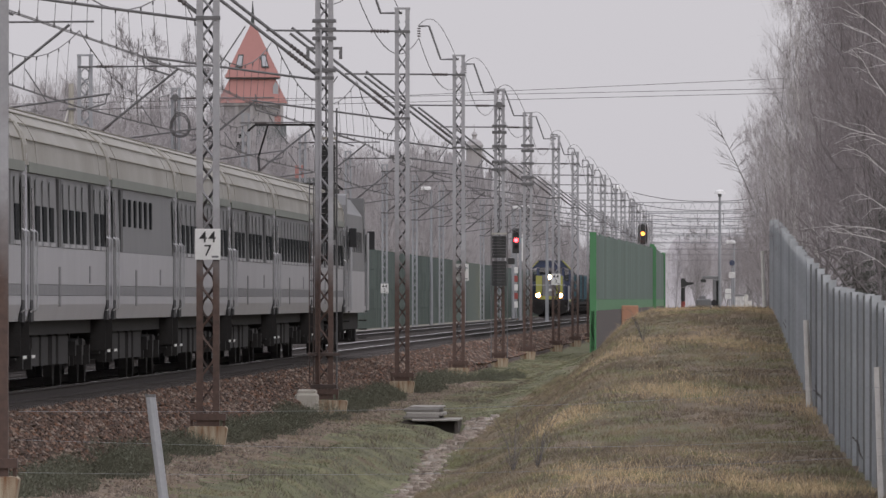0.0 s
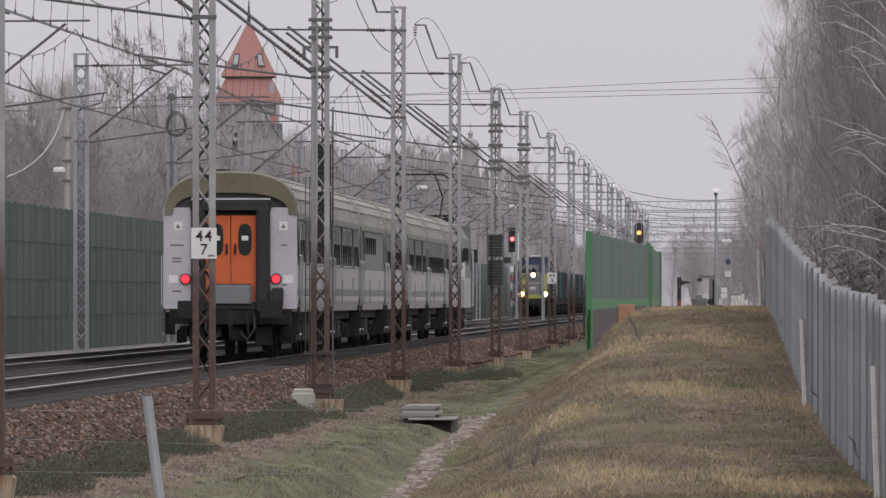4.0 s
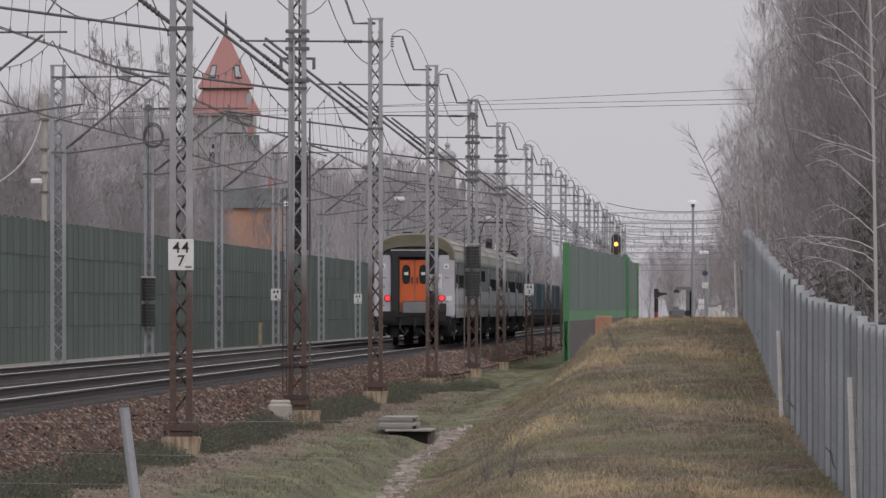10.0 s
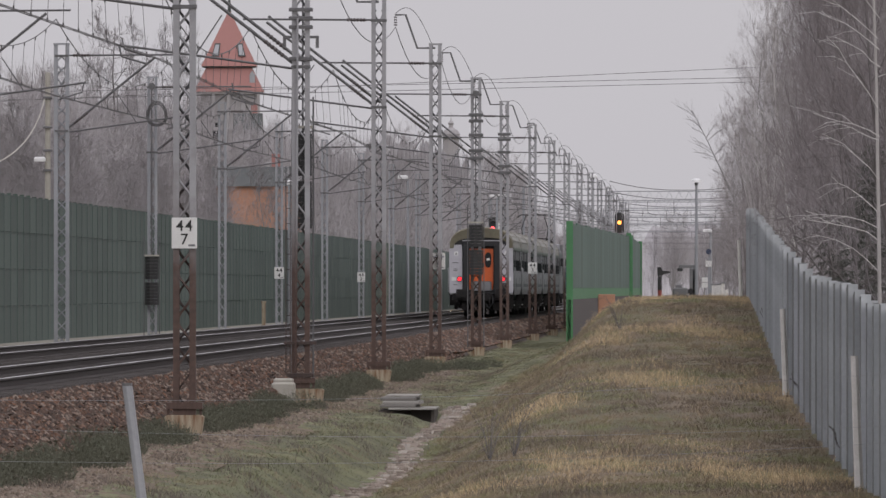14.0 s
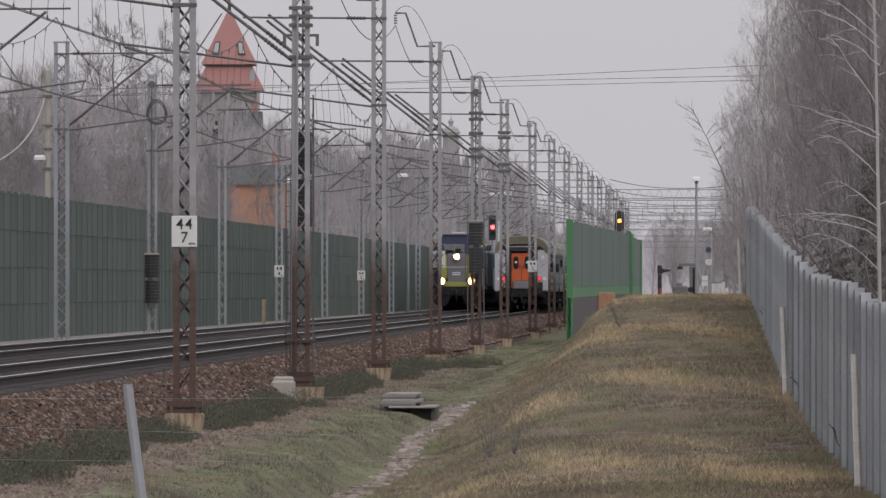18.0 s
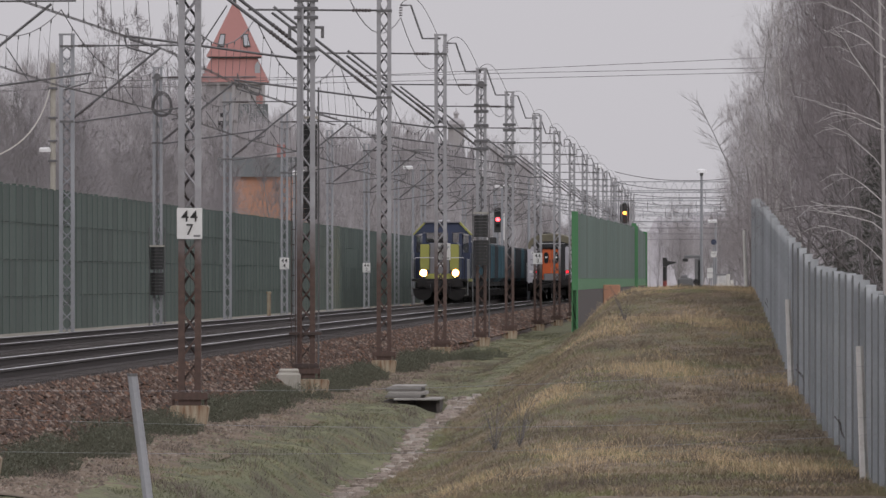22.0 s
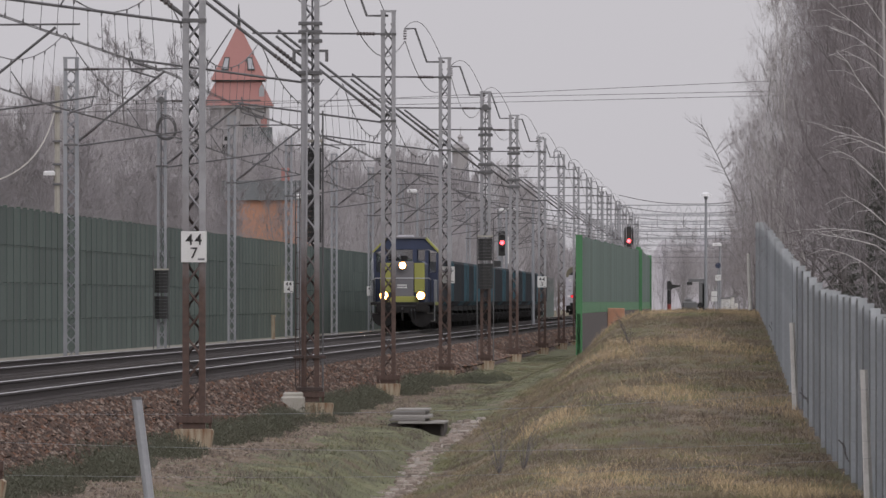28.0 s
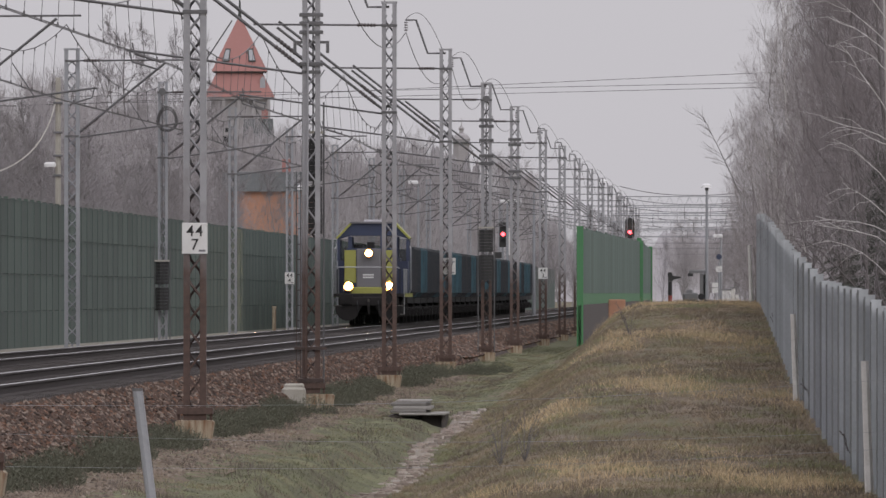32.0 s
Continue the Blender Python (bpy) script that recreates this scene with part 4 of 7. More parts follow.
            part("handle", Shape().tube([(e * 0.09, y + s * 0.03, 2.2), (e * 0.09, y + s * 0.03, 2.42)], 0.025, 6), RUBBER, leaf)
        part("buffer_beam", Shape().block(-1.3, 1.3, *inner(0.0, 0.3), 0.72, 1.03, 0.03), UNDERFRAME, coach)
        for bx, bw, z0 in ((-0.72, 0.16, 0.3), (-0.3, 0.1, 0.45), (0.12, 0.14, 0.38), (0.68, 0.17, 0.28)):
            part("brake_gear", Shape().block(bx - bw, bx + bw, *inner(0.25, 0.6), z0, 0.71, 0.04), UNDERFRAME, coach)
        for bx in (-0.5, 0.5):
            part("steam_hose", Shape().tube([(bx, y - s * 0.02, 0.9), (bx * 1.05, y - s * 0.25, 0.62), (bx * 0.7, y - s * 0.2, 0.38), (bx * 0.45, y - s * 0.05, 0.55)], 0.035, 6), RUBBER, coach)
        part("coupling", Shape().tube([(0, y - s * 0.3, 1.0), (0, y - s * 0.35, 0.7), (0.02, y - s * 0.2, 0.45)], 0.05, 6), UNDERFRAME, coach)
        part("brake_hose", Shape().tube([(0.35, y, 0.95), (0.36, y - s * 0.2, 0.8), (0.38, y - s * 0.12, 0.5)], 0.03, 5), UNDERFRAME, coach)
        part("socket_box", Shape().block(0.87, 1.12, *inner(-0.16, 0.0), 1.12, 1.5, 0.03), RUBBER, coach, "black connector box")
        buffers(coach, y, -s)
    return coach


def build_electric_locomotive():
    loco = thing("electric_locomotive", NEAR_TRACK, 450, 0, "grey electric locomotive with a raised pantograph", "locomotive", "passenger train")
    n, w = 19.0, 1.46
    part("lower_body", Shape().prism([(-w, 0.95), (w, 0.95), (w, 1.95), (-w, 1.95)], 0.4, n - 0.4), COACH_LIGHT, loco)
    part("upper_body", Shape().prism([(-w, 1.955), (w, 1.955), (w - 0.06, 3.3), (w - 0.35, 3.72), (-w + 0.35, 3.72), (-w + 0.06, 3.3)], 0.7, n - 0.7), COACH_DARK, loco)
    for y, s in ((0.0, 1), (n, -1)):
        cab = [(y + s * 0.05, 0.95), (y + s * 0.0, 1.95), (y + s * 0.4, 3.5), (y + s * 0.7, 3.72), (y + s * 1.6, 3.76), (y + s * 1.6, 0.95)]
        part("cab", Shape().across(cab if s > 0 else cab[::-1], -w + 0.03, w - 0.03), COACH_DARK, loco, "dark grey cab")
        part("cab_skirt", Shape().box(-w + 0.01, w - 0.01, *sorted((y + s * 0.02, y + s * 1.6)), 1.3, 1.9), COACH_LIGHT, loco, "light grey lower cab")
        part("windscreen", Shape().across([(y + s * 0.04, 2.2), (y + s * 0.27, 3.1), (y + s * 0.32, 3.09), (y + s * 0.1, 2.18)], -1.15, 1.15), WINDOW, loco)
        part("snow_plough", Shape().block(-1.2, 1.2, *sorted((y - s * 0.3, y + s * 0.9)), 0.22, 1.28, 0.08), UNDERFRAME, loco, "dark plough under the buffers")
        for e in (-1, 1):
            x0, x1 = sorted((e * (w - 0.02), e * (w + 0.012)))
            door = part("cab_door", Shape().box(x0, x1, *sorted((y + s * 1.0, y + s * 1.7)), 1.1, 3.0), COACH_STRIPE, loco)
            x0, x1 = sorted((e * (w + 0.014), e * (w + 0.024)))
            part("door_window", Shape().box(x0, x1, *sorted((y + s * 1.1, y + s * 1.6)), 2.2, 2.85), WINDOW, door)
            part("mirror", Shape().block(min(e * 1.5, e * 1.68), max(e * 1.5, e * 1.68), *sorted((y + s * 0.55, y + s * 0.65)), 2.5, 2.95, 0.02), RUBBER, loco, "black wing mirror")
            for k in range(4):
                part("cab_step", Shape().box(min(e * 1.3, e * 1.5), max(e * 1.3, e * 1.5), *sorted((y + s * 1.0, y + s * 1.7)), 0.3 + 0.22 * k, 0.33 + 0.22 * k), UNDERFRAME, loco)
        buffers(loco, y, -s)
        for e in (-1, 1):
            for yy in (0.95, 1.75):
                part("handrail", Shape().tube([(e * (w + 0.07), y + s * yy, 1.0), (e * (w + 0.07), y + s * yy, 2.9)], 0.025, 5), CHROME, loco)
    for e in (-1, 1):
        for k in range(6):
            part("side_grille", Shape().box(min(e * (w - 0.05), e * (w - 0.02)), max(e * (w - 0.05), e * (w - 0.02)), 3.2 + 2.1 * k, 4.8 + 2.1 * k, 2.2, 2.9), RUBBER, loco)
    part("underframe", Shape().box(-1.25, 1.25, 0.2, n - 0.2, 0.55, 0.945), UNDERFRAME, loco)
    bogie(loco, 4.2, 3.0)
    bogie(loco, n - 4.2, 3.0)
    part("roof_equipment", Shape().block(-0.95, 0.95, 6, 13, 3.725, 3.98, 0.05), UNDERFRAME, loco)
    for y, up in ((3.6, True), (15.2, False)):
        pan = part("pantograph", Shape().box(-0.8, 0.8, y - 0.9, y - 0.8, 3.75, 3.82).box(-0.8, 0.8, y + 0.8, y + 0.9, 3.75, 3.82).box(-0.75, -0.68, y - 0.9, y + 0.9, 3.75, 3.82).box(0.68, 0.75, y - 0.9, y + 0.9, 3.75, 3.82), UNDERFRAME, loco, "raised pantograph" if up else "lowered pantograph")
        top = 5.42 if up else 4.1
        for e in (-1, 1):
            part("lower_arm", Shape().tube([(e * 0.65, y - 0.7, 3.82), (e * 0.75, y + 0.7, 3.9 + (top - 3.9) * 0.5)], 0.03, 5), UNDERFRAME, pan)
            part("upper_arm", Shape().tube([(e * 0.75, y + 0.7, 3.9 + (top - 3.9) * 0.5), (e * 0.5, y, top)], 0.022, 5), UNDERFRAME, pan)
        part("collector_head", Shape().tube([(-0.98, y, top - 0.15), (-0.8, y, top), (0.8, y, top), (0.98, y, top - 0.15)], 0.03, 5), UNDERFRAME, pan)
    return loco


def lamp_hood(x, y, z, r, depth=0.27, n=18):
    """An open round collar before a lamp, added to cut its side spill."""
    ring = lambda k, yy: [(x + k * math.cos(2 * math.pi * i / n), yy, z + k * math.sin(2 * math.pi * i / n)) for i in range(n)]
    loops = [ring(r, y + depth), ring(r, y), ring(r - 0.012, y), ring(r - 0.012, y + depth)]
    faces = [(a * n + i, a * n + (i + 1) % n, b * n + (i + 1) % n, b * n + i) for a, b in ((0, 1), (1, 2), (2, 3), (3, 0)) for i in range(n)]
    return Shape().add(sum(loops, []), faces)


def build_diesel():
    """Origin under its front end, body behind along +y."""
    loco = thing("diesel_locomotive", FAR_TRACK, 1161, 0, "dark blue and lime-yellow diesel locomotive with three lit headlamps", "locomotive", "freight train")
    part("platform", Shape().block(-1.42, 1.42, 0.3, 17.0, 1.14, 1.26, 0.03), UNDERFRAME, loco)
    part("platform_edge", Shape().box(-1.44, -1.425, 2.4, 16.8, 1.12, 1.27).box(1.425, 1.44, 2.4, 16.8, 1.12, 1.27), LIME, loco, "lime-yellow platform edge")
    part("front_beam", Shape().block(-0.72, 0.72, 0.7, 0.84, 1.265, 1.52, 0.03), LIME, loco, "lime-yellow band under the bonnet")
    part("bonnet", Shape().prism([(-1.0, 1.265), (1.0, 1.265), (1.0, 2.95), (0.86, 3.1), (-0.86, 3.1), (-1.0, 2.95)], 0.85, 8.1), LOCO_BLUE, loco, "dark blue bonnet")
    part("bonnet_front", Shape().block(-0.5, 0.5, 0.76, 0.845, 1.53, 3.08, 0.03), LOCO_GREY, loco, "grey bonnet front")
    for e in (-1, 1):
        x0, x1 = sorted((e * 0.52, e * 0.99))
        part("front_stripe", Shape().block(x0, x1, 0.77, 0.845, 1.7, 3.02, 0.03), LIME, loco, "broad lime-yellow stripe")
        part("bonnet_cheek", Shape().block(x0, x1, 0.775, 0.845, 1.27, 1.69, 0.03), LOCO_BLUE, loco)
        lamp = part("headlamp", Shape().disc(e * 0.82, 0.62, 1.56, 0.22, 0.14, 20), RUBBER, loco, "lit headlamp")
        # glowing disc added behind the lens for its orange halo
        part("halo_disc", Shape().disc(e * 0.82, 0.6, 1.56, 0.19, 0.018, 20), LENS_HALO, lamp)
        part("lens", Shape().disc(e * 0.82, 0.585, 1.56, 0.13, 0.014, 20), HEADLAMP, lamp)
        part("lamp_hood", lamp_hood(e * 0.82, 0.36, 1.56, 0.215), RUBBER, lamp)
    lamp = part("top_headlamp", Shape().disc(0, 0.64, 2.9, 0.19, 0.12, 20), RUBBER, loco, "lit headlamp high on the bonnet")
    part("halo_disc", Shape().disc(0, 0.62, 2.9, 0.16, 0.018, 20), LENS_HALO, lamp)
    part("lens", Shape().disc(0, 0.605, 2.9, 0.115, 0.014, 16), HEADLAMP, lamp)
    part("lamp_hood", lamp_hood(0, 0.38, 2.9, 0.185), RUBBER, lamp)
    for z in (2.02, 1.92):
        part("lettering_bar", Shape().box(-0.24, 0.2, 0.752, 0.758, z - 0.03, z + 0.03), WHITE_PAINT, loco)
    for y0, kk in ((2.0, 4), (5.2, 3)):
        for k in range(kk):
            for e in (-1, 1):
                x0, x1 = sorted((e * 1.0, e * 1.012))
                part("bonnet_door", Shape().box(x0, x1, y0 + k * 0.8, y0 + k * 0.8 + 0.72, 1.5, 2.8), LOCO_BLUE, loco)
    # hollow cab with windows all round, set back behind the bonnet
    cab = part("cab", Shape().box(-1.44, 1.44, 8.12, 11.18, 1.27, 2.6), LOCO_BLUE, loco, "dark blue cab with bevelled roof corners")
    for y in (8.1, 11.12):
        for x0, x1, z1 in ((-1.47, -1.36, 3.6), (-1.02, -0.86, 3.72), (0.3, 0.5, 3.75), (0.86, 1.02, 3.72), (1.36, 1.47, 3.6)):
            part("window_pillar", Shape().box(x0, x1, y, y + 0.08, 2.605, z1 - 0.12), LOCO_BLUE, cab)
        wall = Shape().prism([(-1.455, 3.5), (-1.455, 3.605), (-0.92, 4.13), (0.92, 4.13), (1.455, 3.605), (1.455, 3.5), (1.0, 3.64), (-1.0, 3.64)], y - 0.004, y + 0.084)
        part("roof_panel", wall, LOCO_BLUE, cab)
        for x0, x1 in ((-1.355, -1.025), (-0.855, 0.295), (0.505, 0.855), (1.025, 1.355)):
            part("cab_window", Shape().box(x0, x1, y + 0.03, y + 0.045, 2.61, 3.64 if abs(x0 + x1) < 1.5 else 3.5), CAB_GLASS, cab)
    for e in (-1, 1):
        x0, x1 = sorted((e * 1.4, e * 1.47))
        for y0, y1 in ((8.185, 8.5), (9.45, 9.75), (10.8, 11.115)):
            part("side_pillar", Shape().box(x0, x1, y0, y1, 2.605, 3.395), LOCO_BLUE, cab)
        part("side_beam", Shape().box(x0, x1, 8.185, 11.115, 3.4, 3.6), LOCO_BLUE, cab)
        top = [(e * 1.53, 3.53), (e * 0.9, 4.2), (e * 0.86, 4.12), (e * 1.46, 3.5)]
        part("roof_edge", Shape().prism(top if e > 0 else top[::-1], 8.0, 11.25), LIME, cab, "lime-yellow roof edge")
        part("corner_rail", Shape().tube([(e * 1.5, 8.0, 1.3), (e * 1.56, 7.95, 1.4), (e * 1.56, 7.95, 3.1), (e * 1.5, 8.05, 3.2)], 0.022, 5), CHROME, cab)
    part("cab_roof", Shape().prism([(-0.95, 4.135), (0.95, 4.135), (0.9, 4.2), (-0.9, 4.2)], 7.95, 11.3), LOCO_GREY, cab)
    part("roof_box", Shape().block(-0.4, 0.35, 8.6, 10.0, 4.203, 4.29, 0.04), COACH_END, cab, "pale air unit on the roof")
    part("control_desk", Shape().block(-0.8, -0.3, 8.6, 9.0, 2.605, 3.3, 0.05), UNDERFRAME, cab)
    part("rear_bonnet", Shape().prism([(-1.0, 1.265), (1.0, 1.265), (1.0, 2.7), (0.86, 2.85), (-0.86, 2.85), (-1.0, 2.7)], 11.21, 16.2), LOCO_BLUE, loco)
    part("exhaust", Shape().drum(0, 4.2, 0.16, 3.1, 3.35), UNDERFRAME, loco)
    # railings and front end
    part("front_rail", Shape().tube([(-1.26, 0.3, 2.27), (-1.2, 0.25, 2.33), (1.2, 0.25, 2.33), (1.26, 0.3, 2.27)], 0.02, 6), CHROME, loco, "pale handrail across the front")
    for e in (-1, 1):
        part("front_rail_post", Shape().tube([(e * 1.27, 0.32, 1.2), (e * 1.27, 0.32, 2.28)], 0.018, 5), UNDERFRAME, loco)
        part("side_rail", Shape().tube([(e * 1.4, 0.6, 2.25), (e * 1.4, 8.0, 2.25)], 0.018, 5), CHROME, loco)
        for k in range(5):
            part("rail_post", Shape().tube([(e * 1.4, 1.6 + 1.6 * k, 1.26), (e * 1.4, 1.6 + 1.6 * k, 2.25)], 0.016, 5), CHROME, loco)
        for z in (0.4, 0.75):
            x0, x1 = sorted((e * 1.1, e * 1.45))
            part("step", Shape().box(x0, x1, 0.75, 1.05, z, z + 0.04), WOOD, loco)
        part("step_bar", Shape().tube([(e * 1.44, 0.8, 0.4), (e * 1.44, 0.8, 2.2)], 0.018, 5), CHROME, loco)
        # rounded rail guards below the buffers
        guard = [(e * 0.28, 0.75)] + [(e * (0.85 + 0.5 * math.cos(a)), 0.66 + 0.5 * math.sin(a)) for a in np.linspace(-2.5, 0.2, 9)]
        part("rail_guard", Shape().prism(guard if e > 0 else guard[::-1], 0.16, 0.24), UNDERFRAME, loco, "rounded dark rail guard")
    part("buffer_beam", Shape().block(-1.22, 1.22, 0.25, 0.45, 0.78, 1.13, 0.06), UNDERFRAME, loco)
    buffers(loco, 0.25, -1)
    buffers(loco, 17.0, 1)
    part("coupling", Shape().tube([(0, 0.2, 1.0), (0, -0.15, 0.9), (0.02, -0.1, 0.45)], 0.05, 6), UNDERFRAME, loco)
    for x in (-0.45, 0.4, 0.55):
        part("brake_hose", Shape().tube([(x, 0.24, 0.95), (x, 0.05, 0.85), (x + 0.04, 0.1, 0.5)], 0.028, 5), RUBBER, loco)
    part("fuel_tank", Shape().block(-1.25, 1.25, 6.4, 10.4, 0.4, 1.1, 0.08), UNDERFRAME, loco)
    bogie(loco, 3.6, 3.4)
    bogie(loco, 13.4, 3.4)
    return loco


def build_wagon(surface, label):
    wagon = thing("hopper_wagon", FAR_TRACK, 1200, 0, label, "freight wagon", "freight train")
    n, w = 13.2, 1.42
    body = part("body", Shape().prism([(-w + 0.25, 1.1), (w - 0.25, 1.1), (w, 1.35), (w, 3.1), (w - 0.06, 3.1), (w - 0.06, 1.4), (-w + 0.06, 1.4), (-w + 0.06, 3.1), (-w, 3.1), (-w, 1.35)], 0.5, n - 0.5), surface, wagon)
    for y in (0.5, n - 0.56):
        part("end_wall", Shape().box(-w + 0.065, w - 0.065, y, y + 0.06, 1.41, 3.1), surface, wagon)
    for e in (-1, 1):
        part("top_rim", Shape().box(min(e * (w - 0.08), e * (w + 0.05)), max(e * (w - 0.08), e * (w + 0.05)), 0.45, n - 0.45, 3.105, 3.2), surface, wagon)
        for k in range(10):
            y = 0.6 + k * 1.32
            x0, x1 = sorted((e * (w + 0.002), e * (w + 0.09)))
            part("rib", Shape().box(x0, x1, y, y + 0.12, 1.3, 3.1), surface, wagon)
        x0, x1 = sorted((e * (w + 0.002), e * (w + 0.012)))
        part("data_panel", Shape().box(x0, x1, 2.3, 3.1, 1.8, 2.2), BLACK_PAINT, wagon)
    part("solebar", Shape().box(-1.2, 1.2, 0.2, n - 0.2, 0.85, 1.095), UNDERFRAME, wagon)
    part("brake_gear", Shape().block(-1.05, 1.05, 4.1, n - 4.1, 0.42, 0.845, 0.06), UNDERFRAME, wagon)
    part("load", Shape().prism([(-w + 0.07, 2.5), (w - 0.07, 2.5), (0.5, 2.95), (-0.5, 2.95)], 0.6, n - 0.6), BLACK_PAINT, wagon, "dark heap of coal")
    bogie(wagon, 2.4, 1.8)
    bogie(wagon, n - 2.4, 1.8)
    buffers(wagon, 0.2, -1)
    buffers(wagon, n - 0.2, 1)
    return wagon


def make_trains():
    coaches = {k: build_coach(k) for k in ("grille", "open", "closed")}
    coaches["rear"] = build_coach("rear", True)
    order = ["rear", "grille", "closed", "open", "grille", "open", "grille"]
    made, used = [], set()
    for i, k in enumerate(order):
        ob = coaches[k] if k not in used else copy_thing(coaches[k], pose(NEAR_TRACK, 260 + 27 * i, 0))
        used.add(k)
        made.append((ob, 27.0 * i))
    tagged(made[0][0], "grey rearmost passenger coach with orange end doors and red tail lamps")
    made.append((build_electric_locomotive(), 27.0 * len(order)))
    freight = [(build_diesel(), 0.0)]
    teal = build_wagon(WAGON_TEAL, "faded teal open hopper wagon with upright ribs")
    dark = build_wagon(WAGON_BROWN, "grimy dark open hopper wagon with upright ribs")
    rng = random.Random(6)
    first = {teal: True, dark: True}
    for i in range(28):
        src = teal if (i % 3 == 1 or rng.random() < 0.25) else dark
        ob = src if first[src] else copy_thing(src, pose(FAR_TRACK, 1200 + 14 * i, 0))
        first[src] = False
        freight.append((ob, 17.8 + 13.95 * i))
    return made, freight


PASSENGER, FREIGHT = make_trains()


# ---- signs, signals, lamps ----
def build_signs():
    plate = Shape().block(-0.19, 0.19, -0.01, 0.01, -0.23, 0.23, 0.006)
    # row, distance, height of the centre, shift, upper and lower figures
    for x, y, z, dx, low in ((NEAR_MASTS, 233.8, 2.09, 0.0, "7"), (NEAR_MASTS, 433.92, 2.02, 0.08, "5"), (NEAR_MASTS, 648.8, 2.1, 0.0, "3"), (FAR_MASTS, 622, 1.87, 0, "4"), (FAR_MASTS, 761, 1.8, 0, "2")):
        behind = low == "5"
        sign = thing("kilometre_sign", x + dx, y - (0 if behind else 0.12), z, "white plate with black figures 44 over " + low, "sign", "kilometre signs")
        part("plate", plate.mesh("plate", WHITE_PAINT), None, sign)
        for text, dx, h in (("4", -0.067, 0.1), ("4", 0.067, 0.1), (low, 0.0, -0.1)):
            ob = part("figure", writing(text, 0.235, BLACK_PAINT, "figure"), None, sign)
            ob.matrix_basis = pose(dx, -0.016, h, 90, 0, 0)
        part("bracket", Shape().box(-0.16, 0.16, -0.04 if behind else 0.01, -0.01 if behind else 0.045, 0.1, 0.14), GALVANISED, sign)
        part("mark", Shape().box(0.06, 0.16, -0.0125, -0.0105, -0.2, -0.17), COACH_STRIPE, sign)


build_signs()


def weights(x, y, z0, z1, wide):
    w = thing("tension_weights", x, y, 0, "stack of dark cast weights that tension the overhead line", "weights", "tension weights")
    n = int((z1 - z0) / 0.1)
    disc = Shape().drum(0, 0, wide / 2, 0, 0.094, 10).mesh("weight", WEIGHT)
    for i in range(n):
        if i == n // 2:
            continue
        part("weight", disc, None, w, at=(0, 0, z0 + i * 0.1))
    part("rod", Shape().tube([(0, 0, z0), (0, 0, 7.5)], 0.018, 5), DARK_STEEL, w)
    part("top_plate", Shape().box(-wide / 2 - 0.02, wide / 2 + 0.02, -wide / 2, wide / 2, z1, z1 + 0.05), CONCRETE, w)
    part("guide_bar", Shape().tube([(-wide / 2 - 0.03, 0, BASE), (-wide / 2 - 0.03, 0, z1 + 0.6)], 0.018, 5).tube([(wide / 2 + 0.03, 0, BASE), (wide / 2 + 0.03, 0, z1 + 0.6)], 0.018, 5), DARK_STEEL, w)
    part("pulley", Shape().disc(0, -0.05, 7.5, 0.11, 0.1, 14), DARK_STEEL, w)


weights(NEAR_MASTS, 503.3, 1.7, 3.35, 0.46)
weights(FAR_MASTS, 484.6, 0.75, 2.25, 0.42)
weights(NEAR_MASTS + 0.02, 298.0, 2.4, 4.3, 0.34)


